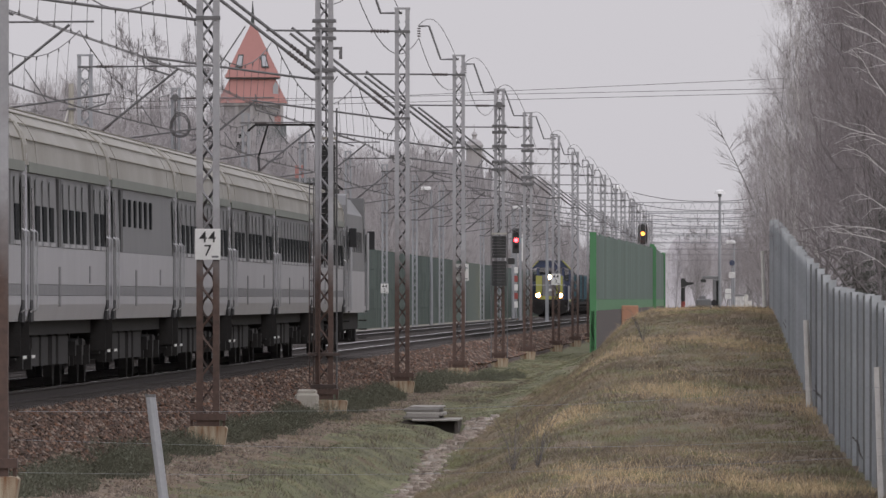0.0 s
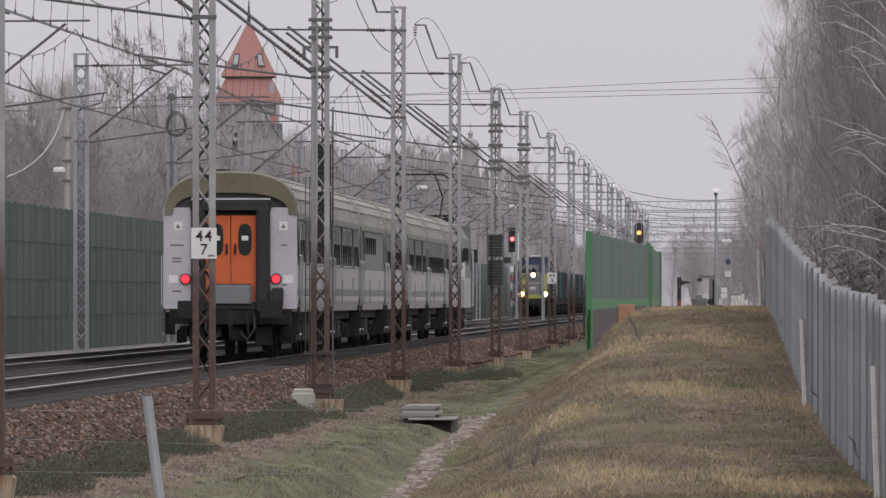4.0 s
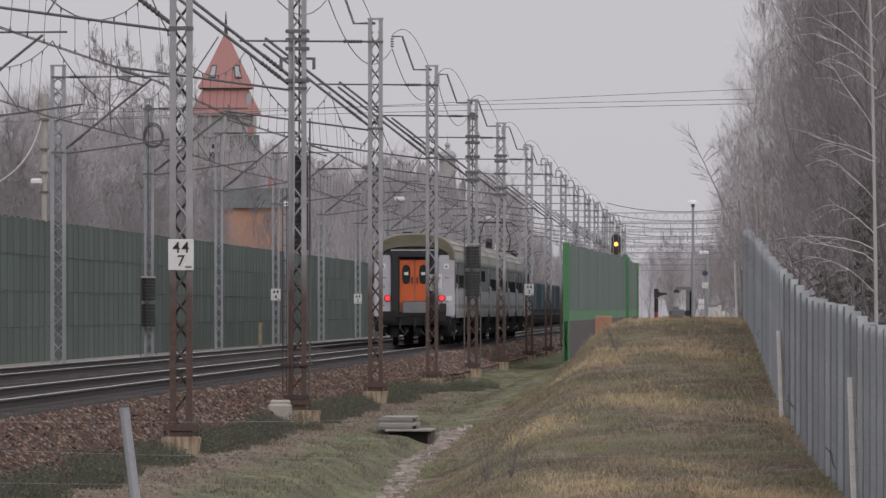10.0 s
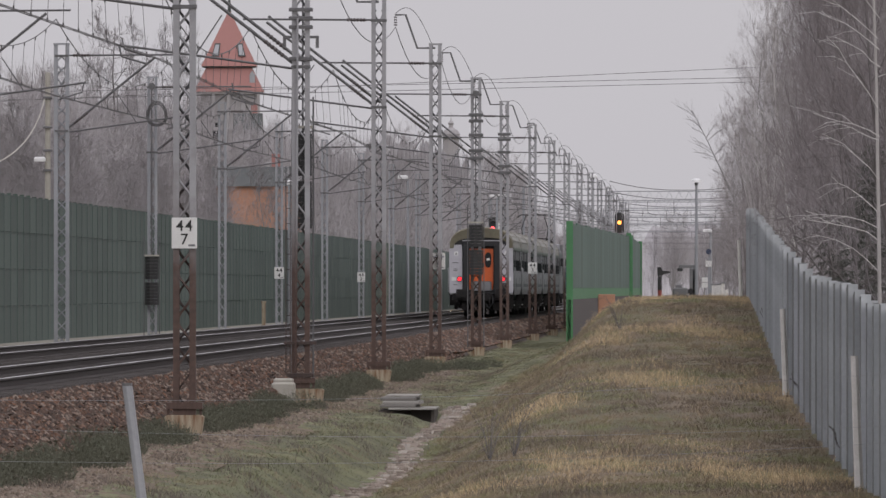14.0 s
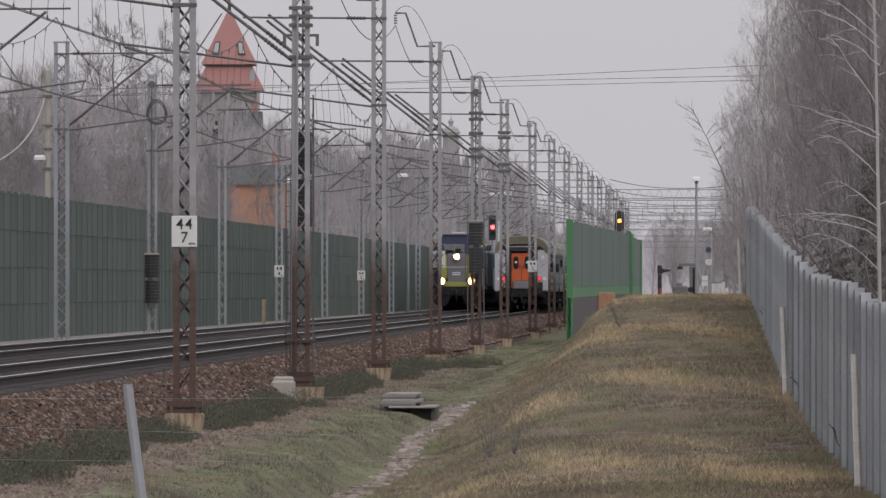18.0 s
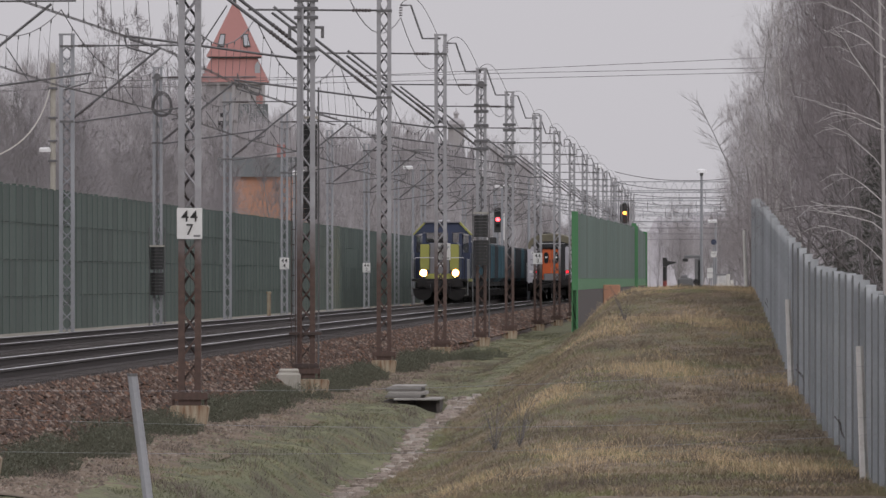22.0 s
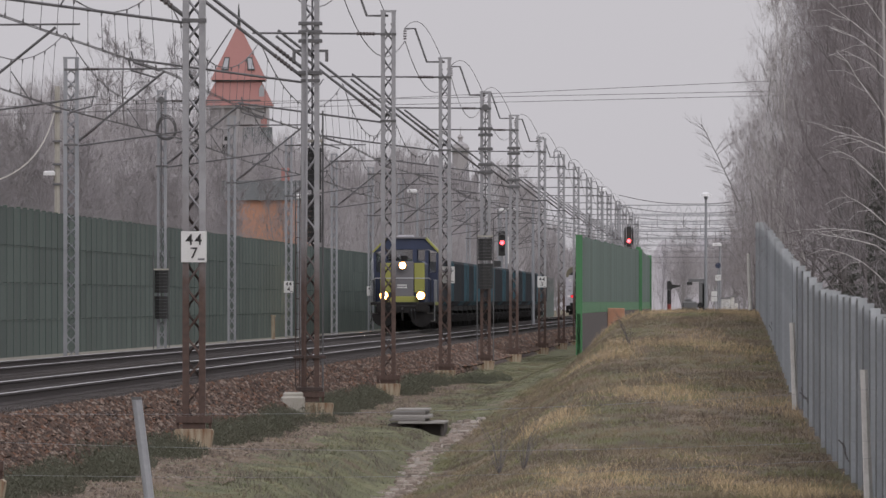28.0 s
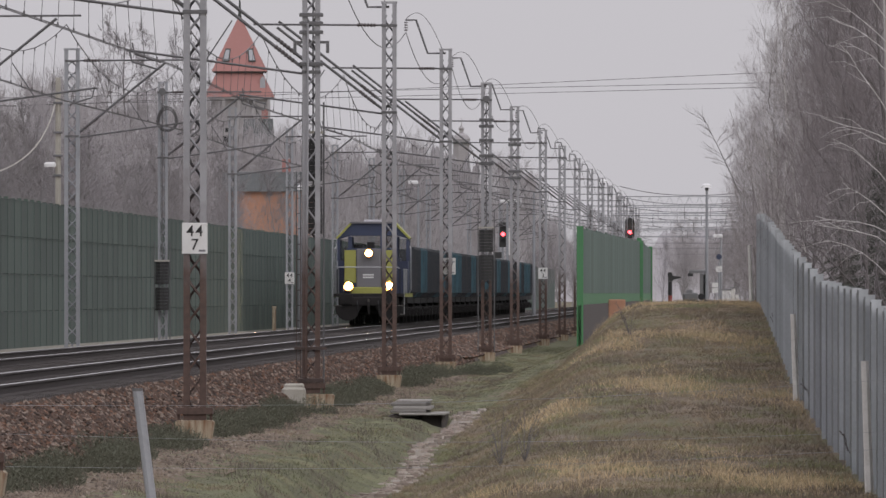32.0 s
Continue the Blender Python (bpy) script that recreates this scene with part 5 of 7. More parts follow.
def mast_extras():
    # anchor mast: collars, insulator strings, ladder and concrete block
    y = 297.4
    kit = thing("anchor_gear", NEAR_MASTS, y, BASE, "dark collars and clamps of an anchor mast", "line gear")
    for z in (6.2, 6.8, 6.97, 7.13):
        part("collar", Shape().block(-0.225, 0.225, -0.14, 0.14, z, z + 0.07, 0.015), DARK_STEEL, kit)
    part("side_arm", Shape().box(-0.34, 0.34, -0.05, 0.05, 6.62, 6.67), DARK_STEEL, kit)
    for x in (-0.31, 0.31):
        part("arm_end", Shape().box(x - 0.03, x + 0.03, -0.045, 0.045, 6.44, 6.617), DARK_STEEL, kit)
    part("cable_pipe", Shape().tube([(-0.06, -0.17, 7.0), (-0.07, -0.18, 3.6), (-0.1, -0.18, 0.3)], 0.022, 6), MAST_STEEL, kit, "grey cable pipe down the mast, rusty below")
    part("cross_bar", Shape().block(-0.32, 0.3, -0.16, 0.16, 0.82, 0.88, 0.01), LACE_STEEL, kit, "rusty steel cross bar")
    part("foot_bar", Shape().block(-0.26, 0.24, -0.16, 0.16, 0.2, 0.28, 0.01), LACE_STEEL, kit, "rusty steel foot bar")
    ladder = thing("mast_ladder", NEAR_MASTS - 0.24, y - 0.1, BASE, "narrow rusty steel ladder against a mast", "ladder")
    for x in (-0.04, 0.04):
        part("stile", Shape().tube([(x, 0, 0.3), (x, 0, 4.2)], 0.013, 4), LACE_STEEL, ladder)
    for k in range(13):
        part("rung", Shape().tube([(-0.04, 0, 0.5 + 0.29 * k), (0.04, 0, 0.5 + 0.29 * k)], 0.01, 4), LACE_STEEL, ladder)
    block = thing("concrete_block", NEAR_MASTS - 0.27, y - 1.4, BASE - 0.1, "weathered pale concrete anchor block beside a mast", "concrete block")
    part("block", Shape().block(-0.24, 0.2, -0.4, 0.3, -0.3, 0.22, 0.04), CONCRETE, block)
    part("cap", Shape().block(-0.2, 0.17, -0.35, 0.25, 0.222, 0.29, 0.03), CONCRETE, block)
    for y2 in (503.7, 567.1):
        kit = thing("anchor_gear", NEAR_MASTS, y2, BASE, "dark collars and clamps on a catenary mast", "line gear")
        for z in (6.0, 6.25, 6.75, 7.2, 7.4):
            part("collar", Shape().block(-0.235, 0.235, -0.14, 0.14, z, z + 0.1, 0.02), DARK_STEEL, kit)
    # pale lamp post behind the barrier
    post = thing("street_lamp", -20.6, 475, -0.5, "pale lamp post with a bracket lamp behind the barrier", "street lamp", "street lamps")
    part("pole", Shape().tube([(0, 0, 0), (0, 0, 8.3)], 0.09, 8, r_end=0.08), CONCRETE, post)
    for z in (5.3, 5.9, 6.6, 7.5):
        part("collar", Shape().block(-0.14, 0.14, -0.14, 0.14, z, z + 0.07, 0.02), DARK_STEEL, post)
    part("arm", Shape().tube([(0, 0, 5.65), (-0.25, 0, 5.72)], 0.03, 5), GALVANISED, post)
    part("shade", Shape().block(-0.42, -0.06, -0.16, 0.16, 5.6, 5.74, 0.05), LAMP_GLASS, post)


mast_extras()


def loose_cables():
    pts = [(-20.68 - 0.07 * k - 0.0105 * k * k, 474.9, 7.05 - 0.33 * k + 0.012 * k * k) for k in range(11)]
    solid("earth_cable", Shape().tube(pts, 0.022, 5), POST_WHITE, "pale cable hanging in a bow from a lamp post", "cable")
    coil = thing("cable_coil", FAR_MASTS + 0.16, 484.5, 6.8, "dark coil of spare cable hung on a mast", "cable")
    for k in range(3):
        r = 0.26 + 0.03 * k
        ring = [(r * math.cos(a), -0.05 - 0.03 * k, -0.25 + (0.55 if math.sin(a) < 0 else 0.95) * r * 1.6 * math.sin(a)) for a in np.linspace(0, 2 * math.pi, 17)]
        part("turn", Shape().tube(ring, 0.02, 4), WIRE, coil)
    part("hook", Shape().tube([(-0.2, 0.1, 0.3), (0, -0.05, 0.2)], 0.02, 4), DARK_STEEL, coil)


loose_cables()


def lamp_post(x, y, height, arm, label="slim grey lamp post with a pale lamp head"):
    lamp = thing("street_lamp", x, y, -0.5, label, "street lamp", "street lamps")
    part("pole", Shape().tube([(0, 0, 0), (0, 0, height)], 0.11, 8, r_end=0.07), GALVANISED, lamp)
    if arm:
        part("arm", Shape().tube([(0, 0, height - 0.1), (arm, 0, height + 0.15)], 0.04, 5), GALVANISED, lamp)
    if arm:
        part("shade", Shape().block(arm - 0.3, arm + 0.3, -0.2, 0.2, height + 0.02, height + 0.22, 0.06), LAMP_GLASS, lamp)
    else:
        shade = part("shade", Shape().drum(0, 0, 0.33, height + 0.12, height + 0.26, 16, 0.28).drum(0, 0, 0.28, height + 0.262, height + 0.36, 16, 0.12), LAMP_GLASS, lamp, "round white lamp cap")
        part("collar", Shape().drum(0, 0, 0.1, height - 0.05, height + 0.118, 10), DARK_STEEL, shade)


lamp_post(-1.85, 900, 7.7, 0, "tall grey lamp post with a round pale head")
lamp_post(-1.15, 1000, 5.3, -0.2)
lamp_post(-8.9, 1030, 8.9, 0)
for x, y, h, a in ((-19.2, 940, 8.3, -0.3), (-17.5, 1150, 8.4, 0.3), (-12.4, 950, 7.9, 0.5), (-19.3, 690, 6.3, 0.2), (-14.9, 1010, 7.6, 0.35)):
    lamp_post(x, y, h, a)


def build_signal(x, y, z, lit, label):
    sig = thing("light_signal", x, y, -0.4, label, "railway signal", "light signals")
    z += 0.4
    part("mast", Shape().tube([(0, 0.15, 0), (0, 0.15, z + 0.9)], 0.07, 8), GALVANISED, sig)
    part("head", Shape().block(-0.27, 0.27, -0.1, 0.1, z - 0.95, z + 0.85, 0.06), BLACK_PAINT, sig, "black signal head")
    part("backboard", Shape().box(0.3, 0.55, 0.02, 0.05, z - 1.5, z + 0.45), WHITE_PAINT, sig)
    for zz in (z + 0.5, z, z - 0.5):
        part("hood", Shape().prism([(0.2 * math.cos(a), zz + 0.2 * math.sin(a)) for a in np.linspace(0.1, 3.04, 9)] + [(0.18 * math.cos(a), zz + 0.18 * math.sin(a)) for a in np.linspace(3.04, 0.1, 9)], -0.34, -0.1), BLACK_PAINT, sig)
        part("lens", Shape().disc(0, -0.13, zz, 0.15, 0.03, 14), SIGNAL_RED if zz == z and lit == "red" else RUBBER, sig)
    for k in range(5):
        part("marker_board", Shape().box(-0.13, 0.13, 0.02, 0.05, z - 2.4 - 0.62 * k, z - 1.95 - 0.62 * k), WHITE_PAINT if k % 2 == 0 else RED_PAINT, sig)
    part("indicator_box", Shape().block(-0.7, -0.1, -0.08, 0.12, z - 1.75, z - 1.3, 0.03), BLACK_PAINT, sig)
    part("basket", Shape().box(-0.4, 0.55, 0.2, 0.9, z - 1.15, z - 1.1).box(-0.4, -0.36, 0.2, 0.9, z - 1.1, z), GALVANISED, sig)
    return sig


build_signal(-17.05, 1135, 5.55, "red", "light signal showing red on a striped mast beside the far track")


def build_second_signal():
    sig = thing("light_signal", -7.3, 1050, -0.4, "light signal beyond the green barrier, amber and later red", "railway signal", "light signals")
    z = 6.05
    part("mast", Shape().tube([(0, 0.2, 0), (0, 0.2, z + 0.8)], 0.07, 8), GALVANISED, sig)
    for x in (-0.25, 0.25):
        part("side_head", Shape().block(x - 0.05, x + 0.05, -0.05, 0.15, z - 0.6, z + 0.6, 0.04), BLACK_PAINT, sig)
    part("head", Shape().block(-0.16, 0.16, -0.1, 0.1, z - 0.7, z + 0.68, 0.07), BLACK_PAINT, sig)
    part("lens", Shape().disc(0, -0.14, z, 0.125, 0.03, 16), SIGNAL_AMBER, sig, "amber lens")
    part("lens", Shape().disc(0, -0.14, z - 0.3, 0.125, 0.03, 16), SIGNAL_RED, sig, "red lens")
    # black disc added to hide whichever glowing lens should be off
    return part("shutter", Shape().disc(0, -0.17, z, 0.145, 0.02, 16), BLACK_PAINT, sig, "black disc added to hide the lens that is off")


LENS_COVER = build_second_signal()


def crossing_gear():
    post = thing("crossing_post", -3.95, 900, -0.45, "red and white banded post with a dark arm near the crossing", "crossing post")
    for k in range(6):
        part("band", Shape().drum(0, 0, 0.12, 0.4 * k, 0.4 * k + 0.397, 10), (WHITE_PAINT, RED_PAINT, WHITE_PAINT, RED_PAINT, BLACK_PAINT, BLACK_PAINT)[k], post)
    part("arm", Shape().prism([(-0.13, 2.41), (0.13, 2.41), (0.2, 2.5), (0.62, 2.6), (0.6, 2.68), (0.16, 2.72), (0.08, 2.92), (-0.13, 2.92)], -0.1, 0.1), BLACK_PAINT, post, "dark arm")
    for x, y, w, h, s in ((-0.72, 900, 0.5, 1.9, WHITE_PAINT), (-0.35, 910, 0.25, 2.0, POST_WHITE), (-2.2, 1000, 0.2, 2.9, BLACK_PAINT)):
        c = thing("relay_cabinet" if w > 0.3 else "marker_post", x, y, -0.45, "small pale cabinet by the crossing" if w > 0.3 else "slim post by the crossing", "cabinet" if w > 0.3 else "post")
        part("case", Shape().block(-w / 2, w / 2, -0.2, 0.2, 0, h, 0.03), s, c)
        part("roof", Shape().block(-w / 2 - 0.04, w / 2 + 0.04, -0.24, 0.24, h, h + 0.08, 0.02), COACH_STRIPE, c)
    sig = thing("dwarf_signal", -1.2, 940, -0.45, "dark blue signal disc on a short post", "signal")
    part("mast", Shape().tube([(0, 0, 0), (0, 0, 3.6)], 0.05, 6), GALVANISED, sig)
    part("disc", Shape().disc(0, -0.1, 3.9, 0.17, 0.08, 14), LOCO_BLUE, sig)
    part("plate", Shape().box(-0.18, 0.18, -0.08, -0.05, 3.0, 3.35), WHITE_PAINT, sig)
    arm = thing("bracket_post", -2.32, 1000, -0.45, "dark steel column with a side arm by the crossing", "post")
    part("column", Shape().block(-0.17, 0.17, -0.2, 0.2, 0, 3.0, 0.03), COACH_DARK, arm)
    part("side_arm", Shape().block(-0.85, 0.3, -0.15, 0.15, 3.003, 3.2, 0.04), COACH_DARK, arm)
    part("lamp_box", Shape().block(-0.95, -0.6, -0.2, 0.2, 2.8, 3.0, 0.04), BLACK_PAINT, arm)
    drive = thing("barrier_machine", -3.0, 985, -0.45, "low dark machine housing with round covers", "machine")
    part("case", Shape().block(-0.5, 0.45, -0.3, 0.3, 0, 1.75, 0.08), COACH_DARK, drive)
    part("lid", Shape().block(-0.3, 0.1, -0.25, 0.25, 1.752, 1.95, 0.05), COACH_STRIPE, drive)
    part("round_cover", Shape().disc(0.62, -0.2, 1.5, 0.2, 0.3, 14), RUBBER, drive)
    plate = thing("notice_plate", -1.42, 1005, -0.45, "small white notice plates on a slim post", "sign")
    part("post", Shape().tube([(0, 0.05, 0), (0, 0.05, 2.6)], 0.04, 6), GALVANISED, plate)
    part("plate", Shape().box(-0.3, 0.28, -0.02, 0.0, 2.1, 2.4), WHITE_PAINT, plate)
    part("plate", Shape().box(-0.3, 0.28, -0.02, 0.0, 1.75, 2.05), WHITE_PAINT, plate)
    gate = thing("white_gate", -0.45, 990, -0.45, "pale panel gate beside the crossing", "gate")
    for k in range(4):
        part("panel", Shape().block(-0.5 + 0.24 * k, -0.3 + 0.24 * k, -0.03, 0.03, 0.7, 1.75 - 0.12 * (k % 2), 0.02), POST_WHITE, gate)
    part("gate_rail", Shape().box(-0.55, 0.5, 0.032, 0.07, 0.0, 0.9), GALVANISED, gate)
    box = thing("crate", -5.36, 690, -0.5, "weathered orange crate behind the barrier", "crate")
    part("case", Shape().block(-0.37, 0.37, -0.3, 0.3, 0, 1.5, 0.03), ORANGE_WALL, box)


crossing_gear()


def gantries():
    for y, x0, x1, z in ((1320, -10.0, 2.5, 9.4), (1420, -11, 3, 9.2), (1520, -12, 3, 9.0), (1640, -13, 3, 8.8), (1780, -14, 3, 8.6)):
        g = thing("line_gantry", 0, y, -0.5, "grey lattice gantry carrying overhead wires across the station tracks", "gantry", "line gantries")
        top, low = z + 0.5, z - 0.4
        part("top_chord", Shape().tube([(x0, 0, top), (x1, 0, top)], 0.05, 4), GALVANISED, g)
        part("bottom_chord", Shape().tube([(x0, 0, low), (x1, 0, low)], 0.05, 4), GALVANISED, g)
        n = 30
        zig = [(x0 + (x1 - x0) * i / n, 0, low if i % 2 else top) for i in range(n + 1)]
        part("lacing", Shape().tube(zig, 0.045, 4), GALVANISED, g)
        part("upper_wire", Shape().tube([(x0 + (x1 - x0) * k / 16, 0, top + 0.1 + 0.75 * (1 - abs(math.sin(k / 40 * math.pi * 2.5))) ** 1.3) for k in range(41)], 0.04, 4), DARK_STEEL, g)
        for x in (x0, x1):
            part("column", Shape().tube([(x - 0.12, 0, 0), (x - 0.12, 0, top)], 0.06, 4).tube([(x + 0.12, 0, 0), (x + 0.12, 0, top)], 0.06, 4), GALVANISED, g)
        for k in range(5):
            x = x0 + 1 + k * 2.2
            part("dropper", Shape().tube([(x, 0, low), (x, 0, low - 0.9), (x + 0.7, 0, low - 1.1)], 0.03, 4), DARK_STEEL, g)
        part("cross_wire", Shape().tube([(x0, 0.1, low - 1.3), (x1, 0.1, low - 1.3)], 0.02, 4).tube([(x0, 0.1, low - 2.0), (x1, 0.1, low - 2.0)], 0.02, 4), DARK_STEEL, g)


gantries()


def utility_poles():
    for x, h, zs in ((-60.0, 14.2, (12.57, 13.47, 12.94)), (30.0, 17.4, (16.63, 15.28, 15.1))):
        pole = thing("utility_pole", x, 1000, -0.5, "wooden pole carrying thin power line wires", "utility pole", "utility poles")
        part("pole", Shape().tube([(0, 0.2, 0), (0, 0.2, h)], 0.16, 8, r_end=0.11), WOOD, pole)
        for z in zs:
            part("bracket", Shape().box(-0.05, 0.05, -0.06, 0.2, z + 0.44, z + 0.5), DARK_STEEL, pole)


utility_poles()


# ---- buildings ----
def tower():
    t = thing("tower", -56.6, 1780, -0.5, "grey brick tower with a steep red tiled roof and a spike", "tower")
    part("wall", Shape().box(-3.2, 3.2, -3.2, 3.2, 0, 23.74), TOWER_WALL, t)
    ring = lambda h, z: [(-h, -h, z), (h, -h, z), (h, h, z), (-h, h, z)]
    sides = lambda a, b: [(a + i, a + (i + 1) % 4, b + (i + 1) % 4, b + i) for i in range(4)]
    part("lower_roof", Shape().add(ring(3.9, 24.0) + ring(2.55, 26.74), sides(0, 4) + [(3, 2, 1, 0), (4, 5, 6, 7)]), TILE_RED, t)
    part("upper_roof", Shape().add(ring(3.1, 26.9) + ring(0.14, 33.1), sides(0, 4) + [(3, 2, 1, 0), (4, 5, 6, 7)]), TILE_RED, t)
    part("cornice", Shape().box(-2.95, 2.95, -2.95, 2.95, 26.75, 26.89), GREY_ROOF, t)
    part("gallery", Shape().box(-3.7, 3.7, -3.7, 3.7, 19.6, 20.0).box(-3.75, 3.75, -3.75, 3.75, 23.75, 23.99), TOWER_WALL, t, "open gallery under the eaves")
    for x in (-3.4, -1.7, 0, 1.7, 3.4):
        part("gallery_post", Shape().box(x - 0.18, x + 0.18, -3.7, -3.4, 20.0, 23.75), TOWER_WALL, t)
    part("side_dormer", Shape().prism([(2.4, 25.0), (3.0, 25.0), (3.0, 25.9), (2.7, 26.4), (2.4, 25.9)], -3.4, -2.2), SKYLIGHT, t, "pale glazed side dormer")
    part("spike", Shape().drum(0, 0, 0.22, 33.0, 35.6, 6, 0.04), GREY_ROOF, t, "dark metal spike")
    for x in (-1.5, 1.5):
        lean = 1 if x > 0 else -1
        part("dormer", Shape().add([(x - 0.42, -2.75, 28.0), (x + 0.42, -2.75, 28.0), (x + 0.3 - lean * 0.25, -1.9, 29.5), (x - 0.3 - lean * 0.25, -1.9, 29.5),
                                    (x - 0.42, -1.2, 28.0), (x + 0.42, -1.2, 28.0), (x + 0.3 - lean * 0.25, -1.2, 29.5), (x - 0.3 - lean * 0.25, -1.2, 29.5)],
                                   [(0, 1, 2, 3), (5, 4, 7, 6), (0, 3, 7, 4), (1, 5, 6, 2), (3, 2, 6, 7), (0, 4, 5, 1)]), GREY_ROOF, t, "dark framed roof window")
        part("roof_pane", Shape().add([(x - 0.3, -2.78, 28.15), (x + 0.3, -2.78, 28.15), (x + 0.2 - lean * 0.22, -2.0, 29.35), (x - 0.2 - lean * 0.22, -2.0, 29.35)], [(0, 1, 2, 3)]), SKYLIGHT, t)
        part("window", Shape().box(x - 0.3, x + 0.3, -3.21, -3.19, 18.0, 20.5), WINDOW, t)
    for x in (-1.3, 1.2):
        part("window", Shape().box(x - 0.4, x + 0.4, -3.22, -3.205, 12.0, 15.0), WINDOW, t)


tower()


def house(x, y, half, depth, eave, ridge, wall, roof, label, windows=True):
    h = thing("house", x, y, -0.5, label, "house", "distant houses")
    part("wall", Shape().box(-half, half, 0, depth, 0, eave), wall, h)
    part("roof", Shape().across([(-0.5, eave), (depth + 0.5, eave), (depth / 2, ridge)], -half - 0.4, half + 0.4), roof, h)
    for k in range(-1, 2) if windows else ():
        w = part("window", Shape().box(k * half * 0.6 - 0.45, k * half * 0.6 + 0.45, -0.03, 0.0, eave - 2.6, eave - 1.2), WINDOW, h)
        part("window_frame", Shape().box(k * half * 0.6 - 0.5, k * half * 0.6 + 0.5, -0.05, -0.035, eave - 1.9, eave - 1.84), WHITE_PAINT, w)
    part("chimney", Shape().block(half * 0.3, half * 0.3 + 0.6, depth / 2, depth / 2 + 0.6, ridge - 0.6, ridge + 0.9, 0.05), TILE_RED, h)


house(-33.0, 1100, 2.9, 8, 8.9, 10.3, ORANGE_WALL, GREY_ROOF, "orange rendered house with a dark sheet roof behind the barrier", False)
house(-46.0, 1500, 1.0, 6, 16.5, 18.5, PALE_WALL, GREY_ROOF, "pale narrow house among the trees")


def spire():
    s = thing("church_spire", -44.2, 2500, -0.5, "distant grey church dome with a lantern", "church")
    part("shaft", Shape().drum(0, 0, 1.3, 0, 25.6, 10), TOWER_WALL, s)
    part("cornice", Shape().drum(0, 0, 1.6, 25.6, 25.8, 12), GREY_ROOF, s)
    part("dome", Shape().drum(0, 0, 1.3, 25.8, 26.3, 12, 1.45).drum(0, 0, 1.45, 26.3, 26.9, 12, 1.1).drum(0, 0, 1.1, 26.9, 27.3, 12, 0.4), TOWER_WALL, s)
    part("lantern", Shape().drum(0, 0, 0.33, 27.3, 27.7, 10), TOWER_WALL, s)
    part("cap", Shape().drum(0, 0, 0.33, 27.7, 28.0, 10, 0.5).drum(0, 0, 0.5, 28.0, 28.5, 10, 0.1).drum(0, 0, 0.06, 28.5, 29.7, 6, 0.03), TOWER_WALL, s)


spire()


# ---- foreground: stake, wires, culvert, ditch stones ----
def foreground():
    stake = thing("fence_stake", -2.95, 77, -0.62, "leaning galvanised pipe stake of a wire fence", "post")
    part("pipe", Shape().tube([(0.18, 0, 0), (0.0, 0, 1.42)], 0.025, 10), GALVANISED, stake)
    part("cap", Shape().drum(0, 0, 0.0265, 1.41, 1.425, 10), DARK_STEEL, stake)
    for a, b in ((0.72, 0.86), (0.58, 0.6), (0.42, 0.52)):
        pts = [(-3.6 + 0.35 * k, 77.05, a + (b - a) * k / 13 - 0.05 * math.sin(k / 13 * math.pi)) for k in range(14)]
        solid("fence_wire", Shape().tube(pts, 0.00095, 4), GALVANISED, "thin wire of a stock fence", "wire", "fence wires")
    culvert = thing("culvert", -5.92, 290, -1.15, "low stack of weathered concrete slabs over a dark culvert mouth", "culvert")
    part("slab", Shape().block(-0.36, 0.24, -2.2, 1.2, 0.43, 0.46, 0.01), OLD_CONCRETE, culvert)
    part("slab", Shape().block(-0.46, 0.2, -2.3, 1.2, 0.355, 0.425, 0.025), WOOD, culvert)
    part("slab", Shape().block(-0.42, 0.27, -2.4, 1.2, 0.29, 0.35, 0.02), OLD_CONCRETE, culvert)
    part("slab", Shape().block(-0.47, 0.2, -2.5, 1.2, 0.235, 0.285, 0.02), WOOD, culvert)
    part("slab", Shape().block(-0.3, 0.56, -2.9, 1.2, 0.195, 0.23, 0.012), OLD_CONCRETE, culvert)
    part("base", Shape().block(-0.5, 0.1, -2.4, 1.2, -0.5, 0.19, 0.02), PLINTH, culvert)
    # no hole here: a solid dark block carries the opening's shade
    part("mouth", Shape().box(0.105, 0.54, -2.5, 0.9, -0.5, 0.19).box(0.48, 0.54, -2.75, -2.505, -0.5, 0.19), PLINTH, culvert, "solid block, the opening's shade put into its dark colour")
    rng = np.random.default_rng(9)
    stones = Shape()
    for _ in range(1600):
        y = rng.uniform(165, 300)
        x = -5.08 + 0.1 * math.sin(y * 0.14) + rng.normal() * 0.12
        z = float(ground_height(np.array(x), np.array(y)))
        s = rng.uniform(0.025, 0.085) * (1.6 if rng.random() < 0.08 else 1)
        ring = [(x + s * math.cos(a) * rng.uniform(0.7, 1.2), y + s * math.sin(a) * rng.uniform(0.7, 1.2)) for a in (k * math.pi / 3 for k in range(6))]
        top = z + s * 0.5
        stones.add([(a, b, z - 0.05) for a, b in ring] + [(x + (a - x) * 0.7, y + (b - y) * 0.7, top) for a, b in ring], [tuple(range(6, 12))] + [(k, (k + 1) % 6, 6 + (k + 1) % 6, 6 + k) for k in range(6)])
    solid("ditch_stones", stones, varied("ditch_rubble", [(0.5, 0.44, 0.39), (0.25, 0.2, 0.17), (0.4, 0.34, 0.3), (0.18, 0.145, 0.12), (0.55, 0.5, 0.46)]), "broken pale rubble lining the ditch bottom", "rubble", kind="stuff")


foreground()


